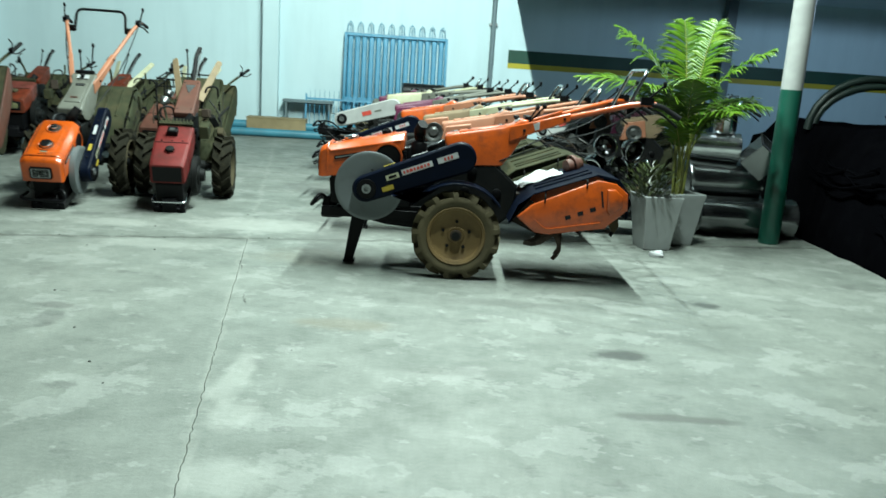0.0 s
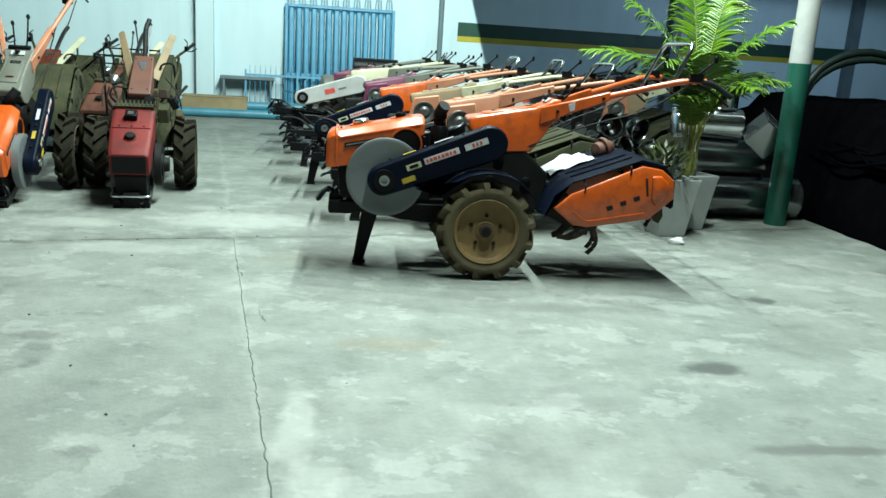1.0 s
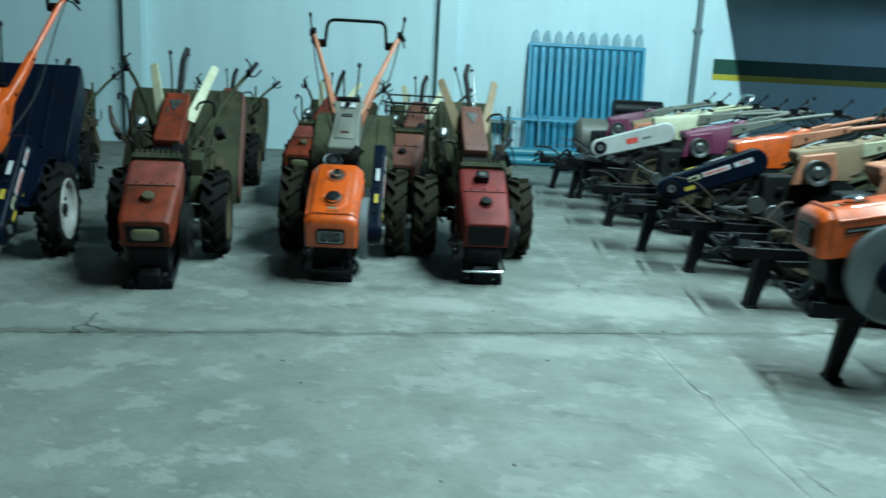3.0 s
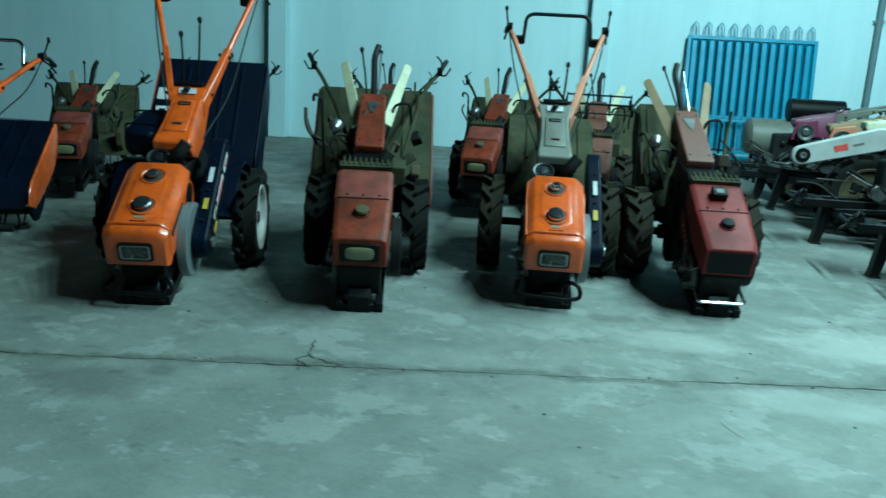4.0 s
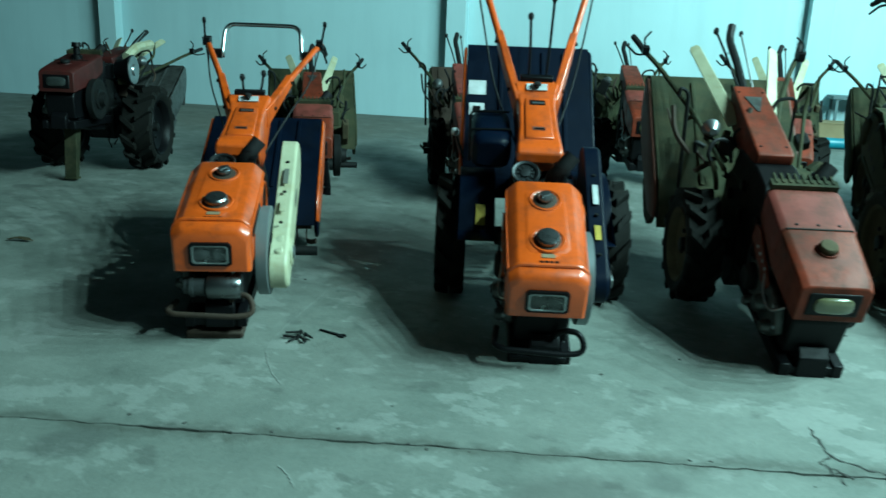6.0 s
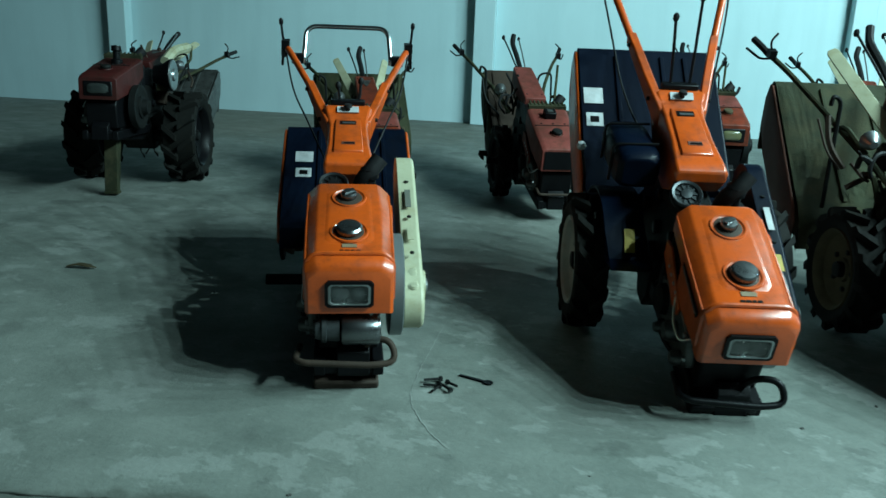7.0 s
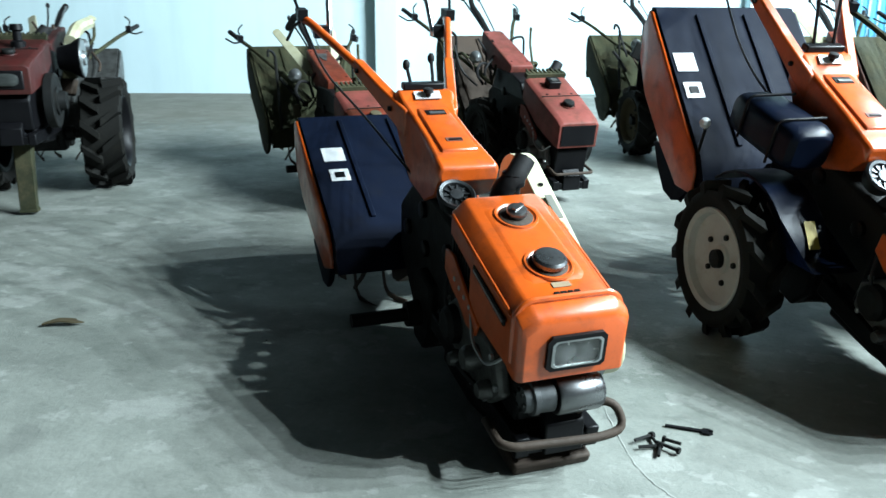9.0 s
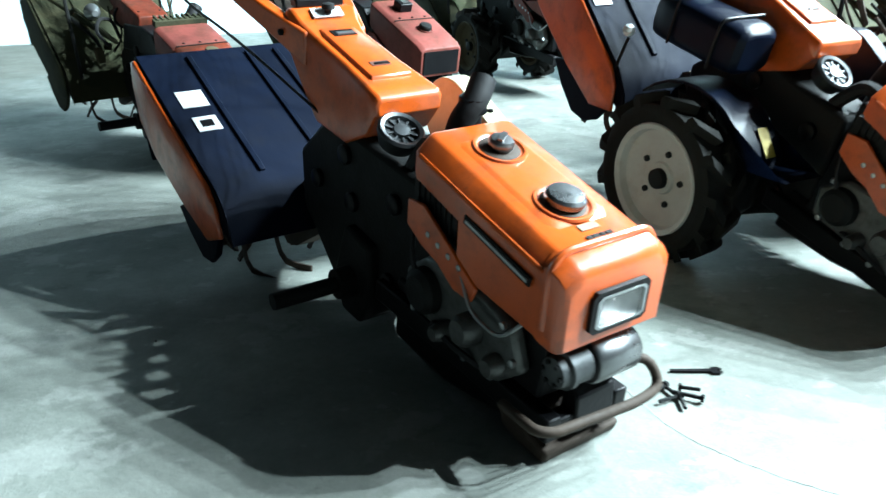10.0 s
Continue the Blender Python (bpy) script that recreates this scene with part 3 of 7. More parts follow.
def wheel(parent, x, r, w, rim_mat, tyre_mat, side, lugs=13, label=""):
    bm = bmesh.new()
    rr = r * 0.66
    s = side
    bm_lathe(bm, [(s * w * 0.44, rr), (s * w * 0.47, rr * 0.98), (s * w * 0.40, rr * 0.90), (s * w * 0.22, rr * 0.86), (s * w * 0.12, rr * 0.70), (s * w * 0.12, rr * 0.30),
                  (s * w * 0.18, rr * 0.27), (s * w * 0.18, 0.012), (-s * w * 0.05, 0.012), (-s * w * 0.05, rr * 0.8), (-s * w * 0.42, rr * 0.9), (-s * w * 0.44, rr)],
             (x, 0, 0), "X", 28, closed=True)
    ob = part("wheel", bm, rim_mat, parent, label)
    bm = bmesh.new()
    tyre(bm, x, r, w, lugs)
    part("tyre", bm, tyre_mat, ob, "lugged rubber tyre")
    bm = bmesh.new()
    bm_lathe(bm, [(s * w * 0.1, 0.045), (s * w * 0.34, 0.042), (s * w * 0.36, 0.03)], (x, 0, 0), "X", 14)
    part("hub", bm, RUSTY if rim_mat is TANRIM else CAST, ob)
    for k in range(5):
        a = 2 * math.pi * k / 5 + 0.3
        bm = bmesh.new()
        bm_lathe(bm, [(s * w * 0.11, 0.014), (s * w * 0.2, 0.013)], (x, rr * 0.47 * math.cos(a), rr * 0.47 * math.sin(a)), "X", 6)
        part("wheel_bolt", bm, CAST, ob)
    return ob


def hood_top(f):
    return 0.72 - 0.215 * (f - 0.43)


def hood_section(f, wt, ws, top, bottom, ch):
    return [V(x, f, h) for x, h in ((-ws, bottom), (-ws, top - ch), (-wt, top - ch * 0.15), (-wt * 0.9, top), (wt * 0.9, top), (wt, top - ch * 0.15), (ws, top - ch), (ws, bottom))]


def hood_cap(parent, f, r, ring, cap_mat, rim_mat, name, r_up=False):
    tilt = Matrix.Translation(V(0, f, hood_top(f) + (0.006 if r_up else 0.0))) @ pose(0, 0, 0, math.degrees(math.atan(0.215)))
    bm = bmesh.new()
    bm_lathe(bm, [(0.0, ring), (0.007, ring * 0.96), (0.007, ring * 0.88), (0.001, ring * 0.82), (-0.004, ring * 0.6)], (0, 0, 0), "Z", 26)
    bm.transform(tilt)
    rim = part("filler_rim", bm, rim_mat, parent)
    bm = bmesh.new()
    bm_lathe(bm, [(0.002, ring * 0.76), (0.0035, ring * 0.72), (0.0035, 0.01)], (0, 0, 0), "Z", 24)
    bm.transform(tilt)
    part("filler_recess", bm, RUSTY, rim)
    bm = bmesh.new()
    bm_lathe(bm, [(0.0, r * 0.8), (0.012, r), (0.026, r), (0.034, r * 0.86), (0.037, r * 0.4)], (0, 0, 0), "Z", 22)
    if r < 0.04:
        bm_box(bm, (0, 0, 0.036), (r * 1.4, r * 0.45, 0.014), pose(0, 0, 0, 0, 0, 35))
    bm.transform(tilt)
    part(name, bm, cap_mat, parent)
    return rim


def round_hood(root, paint, cap_mat):
    """The smooth hood with two fillers and a wide headlight."""
    bm = bmesh.new()
    secs = []
    for f, wt, ws, grow, bottom in ((0.43, 0.135, 0.178, -0.008, 0.60), (0.45, 0.145, 0.185, 0.0, 0.59), (0.655, 0.145, 0.187, 0, 0.545), (0.66, 0.145, 0.187, 0, 0.40),
                                    (0.98, 0.145, 0.180, 0, 0.365), (1.0, 0.150, 0.184, 0.006, 0.36), (1.045, 0.147, 0.184, 0.004, 0.355), (1.066, 0.142, 0.180, -0.008, 0.357), (1.078, 0.128, 0.168, -0.030, 0.362)):
        secs.append(hood_section(f, wt, ws, hood_top(f) + grow, bottom, 0.045 if f < 0.99 else 0.034))
    bm_loft(bm, secs)
    hood = part("hood", bm, paint, root, bevel=0.008)
    bm = bmesh.new()
    panel = []
    for grow, inset in ((-0.002, 0.0), (0.005, 0.014), (0.0065, 0.022)):
        ring = []
        for x, f in ((-0.104, 0.53), (-0.088, 0.505), (0.088, 0.505), (0.104, 0.53), (0.108, 0.90), (0.085, 0.93), (-0.085, 0.93), (-0.108, 0.90)):
            fx = x - math.copysign(inset, x)
            ff = f + (inset if f < 0.7 else -inset)
            ring.append(V(fx, ff, hood_top(ff) + grow))
        panel.append(ring)
    bm_loft(bm, panel)
    part("pressed_panel", bm, paint, hood, bevel=0.004)
    bm = bmesh.new()
    bm_tube(bm, rounded([V(-0.180, 1.012, 0.40), V(-0.180, 1.012, 0.567), V(-0.142, 1.012, 0.605), V(0.142, 1.012, 0.605), V(0.180, 1.012, 0.567), V(0.180, 1.012, 0.40)], 0.03), 0.011, 8)
    part("front_bead", bm, paint, hood)
    for s in (-1, 1):
        bm = bmesh.new()
        bm_tube(bm, [V(s * 0.184, 0.46, 0.665), V(s * 0.186, 0.7, 0.615), V(s * 0.182, 0.99, 0.553)], 0.007, 6)
        part("side_bead", bm, paint, hood)
    hood_cap(hood, 0.85, 0.056, 0.084, cap_mat[0], paint, "fuel_cap", True)
    hood_cap(hood, 0.58, 0.037, 0.080, cap_mat[1], paint, "radiator_cap", True)
    slope = math.degrees(math.atan(0.215))
    bm = bmesh.new()
    for k, w in enumerate((0.016, 0.02, 0.015, 0.018)):
        bm_box(bm, V(-0.033 + 0.023 * k, 0.985, hood_top(0.985) + 0.003), (w, 0.013, 0.006), pose(0, 0, 0, slope))
    part("name_badge", bm, BLACK, hood, "small dark badge bars")
    bm = bmesh.new()
    bm_box(bm, V(0.0, 0.945, hood_top(0.945) + 0.002), (0.062, 0.024, 0.003), pose(0, 0, 0, slope))
    part("sticker", bm, WOODBAR, hood, "faded yellow sticker")
    for s in (-1, 1):
        bm = bmesh.new()
        bm_box(bm, V(s * 0.187, 0.82, 0.535), (0.006, 0.28, 0.026), pose(0, 0, 0, slope))
        strip = part("side_badge", bm, CAST, hood, "dark side strip with a pale line")
        bm = bmesh.new()
        bm_box(bm, V(s * 0.192, 0.82, 0.535), (0.003, 0.26, 0.009), pose(0, 0, 0, slope))
        part("badge_line", bm, STEEL, strip)
    bm = bmesh.new()
    bm_lathe(bm, [(0.182, 0.112), (0.198, 0.110), (0.198, 0.098), (0.182, 0.096)], V(0, 0.55, 0.535), "X", 28, closed=True)
    part("hood_arch", bm, paint, hood)
    bm = bmesh.new()
    bm_lathe(bm, [(0.12, 0.095), (0.191, 0.095), (0.195, 0.07), (0.192, 0.06), (0.192, 0.02)], V(0, 0.55, 0.535), "X", 24)
    part("air_filter", bm, BLACK, root, "round black air filter behind the hood side")
    # headlight
    bm = bmesh.new()
    outer = [V(x, 1.078, h) for x, h in ((-0.100, 0.408), (-0.100, 0.500), (-0.086, 0.514), (0.086, 0.514), (0.100, 0.500), (0.100, 0.408), (0.086, 0.396), (-0.086, 0.396))]
    inner = [V(x * 0.86, 1.092, 0.455 + (h - 0.455) * 0.78) for x, h in ((-0.100, 0.408), (-0.100, 0.500), (-0.086, 0.514), (0.086, 0.514), (0.100, 0.500), (0.100, 0.408), (0.086, 0.396), (-0.086, 0.396))]
    deep = [p + Vector((0, 0.03, 0)) for p in inner]
    bm_loft(bm, [outer, [p + V(0, 0.014, 0) for p in outer], inner, deep], cap=False)
    lamp_ob = part("headlight", bm, BLACK, root, "wide rectangular headlight in a black and chrome bezel")
    bm = bmesh.new()
    bm_loft(bm, [[p + V(0, 0.003, 0) for p in inner], [V(0, 1.096, 0.455) + (p - V(0, 1.092, 0.455)) * 0.90 for p in inner], [V(0, 1.086, 0.455) + (p - V(0, 1.092, 0.455)) * 0.88 for p in inner]], cap=False)
    part("bezel", bm, STEEL, lamp_ob)
    bm = bmesh.new()
    bm_box(bm, V(0, 1.079, 0.455), (0.164, 0.003, 0.086))
    for x in (-0.041, 0.041):
        bm_lathe(bm, [(0.0, 0.038), (-0.004, 0.030), (-0.006, 0.010)], V(x, 1.0815, 0.455), "Y", 16)
    part("reflector", bm, DULL, lamp_ob)
    bm = bmesh.new()
    bm_box(bm, V(0, 1.0925, 0.455), (0.16, 0.005, 0.084))
    part("lens", bm, GLASS, lamp_ob, "clear ribbed lamp glass").visible_shadow = False


def box_hood(root, paint, open_front, lens):
    """The older flat hood with one dark filler."""
    bm = bmesh.new()
    secs = []
    for f, wt, ws, grow, bottom in ((0.40, 0.15, 0.172, 0, 0.57), (0.43, 0.155, 0.178, 0.0, 0.55), (0.70, 0.155, 0.176, 0.0, 0.44), (0.99, 0.14, 0.165, -0.004, 0.39), (1.04, 0.132, 0.158, -0.02, 0.38)):
        secs.append(hood_section(f, wt, ws, hood_top(f) + grow, bottom, 0.02))
    bm_loft(bm, secs)
    hood = part("hood", bm, paint, root, bevel=0.006)
    if paint is RED:
        bm = bmesh.new()
        bm_loft(bm, [hood_section(f, 0.158, 0.180, hood_top(f) + 0.003, low, 0.02) for f, low in ((0.425, 0.60), (0.695, 0.50))])
        part("hood_rear", bm, FADED, hood, "sun-faded rear half of the hood", bevel=0.005)
    hood_cap(hood, 0.83, 0.043, 0.054, MUD if paint is RED else CAST, paint, "fuel_cap")
    slope = math.degrees(math.atan(0.215))
    bm = bmesh.new()
    bm_box(bm, V(0, 0.70, hood_top(0.70) + 0.001), (0.316, 0.006, 0.008), pose(0, 0, 0, slope))
    part("hood_seam", bm, CAST, hood)
    for x in (-0.10, 0.0, 0.10):
        bm = bmesh.new()
        bm_lathe(bm, [(0, 0.009), (0.006, 0.008)], V(x, 0.67, hood_top(0.67)), "Z", 8)
        part("screw", bm, CAST, hood)
    bm = bmesh.new()
    bm_box(bm, V(0, 0.40, hood_top(0.40) + 0.012), (0.33, 0.05, 0.035), pose(0, 0, 0, slope))
    tank_top = part("radiator_top", bm, OLIVE, root)
    for k in range(9):
        bm = bmesh.new()
        bm_box(bm, V(-0.14 + 0.035 * k, 0.375, hood_top(0.37) + 0.026), (0.012, 0.07, 0.018), pose(0, 0, 0, slope))
        part("fin", bm, OLIVE, tank_top)
    if open_front:
        bm = bmesh.new()
        bm_box(bm, V(0, 1.04, 0.475), (0.27, 0.012, 0.15))
        part("front_grille", bm, BLACK, root, "open black hood front")
        bm = bmesh.new()
        bm_box(bm, V(-0.01, 0.56, hood_top(0.56) + 0.03), (0.10, 0.09, 0.06), pose(0, 0, 0, slope))
        box = part("filler_box", bm, BLACK, hood, bevel=0.008)
        bm = bmesh.new()
        bm_box(bm, V(-0.01, 0.575, hood_top(0.575) + 0.062), (0.05, 0.045, 0.008), pose(0, 0, 0, slope))
        part("filler_plate", bm, GREASE, box)
    else:
        bm = bmesh.new()
        bm_box(bm, V(0, 1.037, 0.475), (0.24, 0.02, 0.125))
        bezel = part("headlight", bm, BLACK, root, "rounded headlight with yellowed glass", bevel=0.02)
        bm = bmesh.new()
        bm_loft(bm, [[V(0.09 * s * math.copysign(abs(math.cos(a)) ** 0.6, math.cos(a)), 1.045 + d, 0.475 + 0.044 * s * math.copysign(abs(math.sin(a)) ** 0.6, math.sin(a)))
                      for a in (2 * math.pi * k / 20 for k in range(20))] for d, s in ((0.0, 1.0), (0.012, 0.95), (0.02, 0.75), (0.024, 0.4))])
        part("lens", bm, lens, bezel)


def engine(root, style):
    bm = bmesh.new()
    bm_prism(bm, [(0.36, 0.14), (0.98, 0.14), (1.0, 0.34), (0.95, 0.41), (0.66, 0.44), (0.62, 0.58), (0.38, 0.62)], -0.13, 0.13)
    block = part("engine_block", bm, BLACK, root, "oily black engine", bevel=0.012)
    bm = bmesh.new()
    bm_prism(bm, [(0.42, 0.16), (0.85, 0.13), (0.95, 0.22), (0.90, 0.34), (0.72, 0.38), (0.5, 0.36), (0.40, 0.28)], -0.175, -0.13)
    part("gear_case", bm, GREASE, block, "greasy grey gear case", bevel=0.015)
    for f, h, r, w in ((0.52, 0.26, 0.075, 0.05), (0.74, 0.25, 0.05, 0.06), (0.86, 0.20, 0.035, 0.05), (0.64, 0.19, 0.03, 0.07)):
        bm = bmesh.new()
        bm_lathe(bm, [(0, r), (-w * 0.7, r * 0.95), (-w, r * 0.7), (-w, 0.01)], V(-0.17, f, h), "X", 16)
        part("case_boss", bm, GREASE if r < 0.06 else CAST, block)
    bm = bmesh.new()
    bm_prism(bm, [(0.42, 0.52), (0.50, 0.53), (0.66, 0.44), (0.76, 0.385), (0.74, 0.335), (0.66, 0.335), (0.58, 0.38), (0.50, 0.40), (0.42, 0.44)], -0.192, -0.180)
    part("side_bracket", bm, style["paint"], block, bevel=0.004)
    bm = bmesh.new()
    bm_box(bm, V(-0.158, 0.60, 0.425), (0.05, 0.20, 0.09), pose(0, 0, 0, 12))
    head = part("cylinder_head", bm, CAST, block, bevel=0.01)
    for k in range(4):
        bm = bmesh.new()
        bm_lathe(bm, [(0, 0.010), (-0.012, 0.010), (-0.014, 0.005)], V(-0.183, 0.53 + 0.05 * k, 0.45 - 0.012 * k), "X", 6)
        part("bolt", bm, STEEL, head)
    for pts, r, mat in (([(-0.15, 0.92, 0.36), (-0.20, 0.88, 0.30), (-0.205, 0.76, 0.32), (-0.18, 0.66, 0.42)], 0.006, STEEL),
                        ([(-0.16, 0.56, 0.16), (-0.215, 0.60, 0.2), (-0.215, 0.70, 0.18), (-0.17, 0.78, 0.14)], 0.010, GRIP),
                        ([(-0.15, 0.40, 0.5), (-0.20, 0.46, 0.36), (-0.20, 0.52, 0.26), (-0.17, 0.56, 0.2)], 0.008, GRIP)):
        bm = bmesh.new()
        bm_tube(bm, rounded([V(*p) for p in pts], 0.04), r, 6)
        part("pipe", bm, mat, block)
    for f, h, r in ((0.46, 0.17, 0.012), (0.60, 0.145, 0.012), (0.72, 0.14, 0.012), (0.84, 0.15, 0.012), (0.92, 0.24, 0.012), (0.87, 0.33, 0.012), (0.70, 0.365, 0.012), (0.45, 0.33, 0.012)):
        bm = bmesh.new()
        bm_lathe(bm, [(0, r), (-0.012, r), (-0.014, r * 0.5)], V(-0.174, f, h), "X", 6)
        part("bolt", bm, STEEL, block)
    # black belly added to stop light passing under the frame; style lowers it
    bm = bmesh.new()
    bm_prism(bm, [(0.26, 0.16), (0.86, 0.16), (0.84, 0.06 + style.get("sump", 0.0)), (0.55, style.get("sump", 0.0)), (0.26, -0.02 + style.get("sump", 0.0) * 0.6)], -0.115, 0.115)
    part("sump", bm, BLACK, root, bevel=0.015)
    bm = bmesh.new()
    bm_box(bm, V(0, 0.52, 0.52), (0.33, 0.21, 0.13))
    rad = part("radiator", bm, BLACK, root, "black radiator core")
    for k in range(7):
        bm = bmesh.new()
        bm_box(bm, V(-0.167, 0.44 + 0.026 * k, 0.52), (0.006, 0.008, 0.12))
        part("fin", bm, CAST, rad)
    # hose and exhaust between hood and console
    bm = bmesh.new()
    bm_tube(bm, rounded([V(-0.05, 0.45, 0.6), V(-0.06, 0.34, 0.66), V(-0.05, 0.25, 0.55), V(-0.05, 0.2, 0.45)], 0.06), 0.028, 8)
    part("hose", bm, GRIP, root)
    bm = bmesh.new()
    bm_lathe(bm, [(0.42, 0.045), (0.50, 0.06), (0.645, 0.06), (0.66, 0.05), (0.665, 0.032), (0.70, 0.030), (0.71, 0.045), (0.755, 0.045), (0.765, 0.03)], V(0.10, 0.32, 0), "Z", 16)
    part("air_cleaner", bm, BLACK, root, "black air cleaner canister")
    if style["hood"] == "round":
        bm = bmesh.new()
        spot = Matrix.Translation(V(-0.075, 0.190, 0.622)) @ pose(0, 0, 0, 28)
        bm_lathe(bm, [(-0.04, 0.06), (0.0, 0.076), (0.018, 0.078), (0.026, 0.070), (0.022, 0.058), (0.010, 0.052), (0.010, 0.030), (0.022, 0.026), (0.024, 0.010)], (0, 0, 0), "Z", 24)
        bm.transform(spot)
        fan = part("fan_cover", bm, FANMETAL, root, "round dark metal fan cover")
        for k in range(10):
            bm = bmesh.new()
            bm_box(bm, (0.041, 0, 0.013), (0.022, 0.006, 0.008))
            bm.transform(spot @ pose(0, 0, 0, 0, 0, 36 * k))
            part("vane", bm, FANMETAL, fan)
    bm = bmesh.new()
    bm_tube(bm, rounded([V(0.05, 0.30, 0.58), V(0.06, 0.32, 0.69), V(0.10, 0.33, 0.74), V(0.15, 0.30, 0.80)], 0.05), 0.042, 10)
    part("rubber_boot", bm, GRIP, root, "black rubber air boot")
    if style.get("starter"):
        c = V(0.0, 1.03, 0.265)
        bm = bmesh.new()
        bm_lathe(bm, [(-0.035, 0.03), (-0.03, 0.062), (-0.022, 0.067), (0.115, 0.067), (0.122, 0.062), (0.13, 0.058), (0.135, 0.02)], c, "X", 24)
        motor = part("starter_motor", bm, CAPMETAL, root, "bare metal starter motor under the headlight")
        bm = bmesh.new()
        bm_lathe(bm, [(-0.145, 0.02), (-0.14, 0.042), (-0.115, 0.046), (-0.112, 0.056), (-0.095, 0.056), (-0.092, 0.050), (-0.04, 0.052), (-0.036, 0.03)], c, "X", 20)
        part("motor_nose", bm, DULL, motor, "dull grey motor nose")
        for k in range(6):
            a = 2 * math.pi * k / 6
            bm = bmesh.new()
            bm_lathe(bm, [(-0.150, 0.007), (-0.138, 0.007)], c + Vector((0, 0.032 * math.cos(a), 0.032 * math.sin(a))), "X", 6)
            part("bolt", bm, CAST, motor)
        bm = bmesh.new()
        bm_tube(bm, rounded([c + Vector((0.09, 0.0, 0.06)), c + Vector((0.10, 0.0, 0.095)), c + Vector((0.06, 0.05, 0.12))], 0.03), 0.008, 6)
        part("motor_lead", bm, STEEL, motor)


def front_skid(root, style):
    low = style.get("skid", 0.03)
    bm = bmesh.new()
    bm_prism(bm, [(0.84, low + 0.10), (0.87, low + 0.015), (0.92, low), (1.05, low), (1.06, low + 0.04), (0.98, low + 0.05), (0.93, low + 0.10)], -0.15, 0.13)
    part("skid_plate", bm, style.get("bumper", BLACK), root, bevel=0.01)
    z = style.get("bumper_h", 0.13)
    bm = bmesh.new()
    bm_tube(bm, rounded([V(-0.21, 0.93, z - 0.02), V(-0.225, 1.08, z), V(-0.19, 1.11, z), V(0.10, 1.13, z - 0.005), V(0.20, 1.12, z + 0.005), V(0.175, 1.07, z + 0.085), V(0.09, 1.04, z + 0.07), V(0.05, 0.99, z - 0.03)], 0.05), 0.0145, 10)
    part("bumper", bm, style.get("bumper", BLACK), root, "bent tube bumper with a hook")


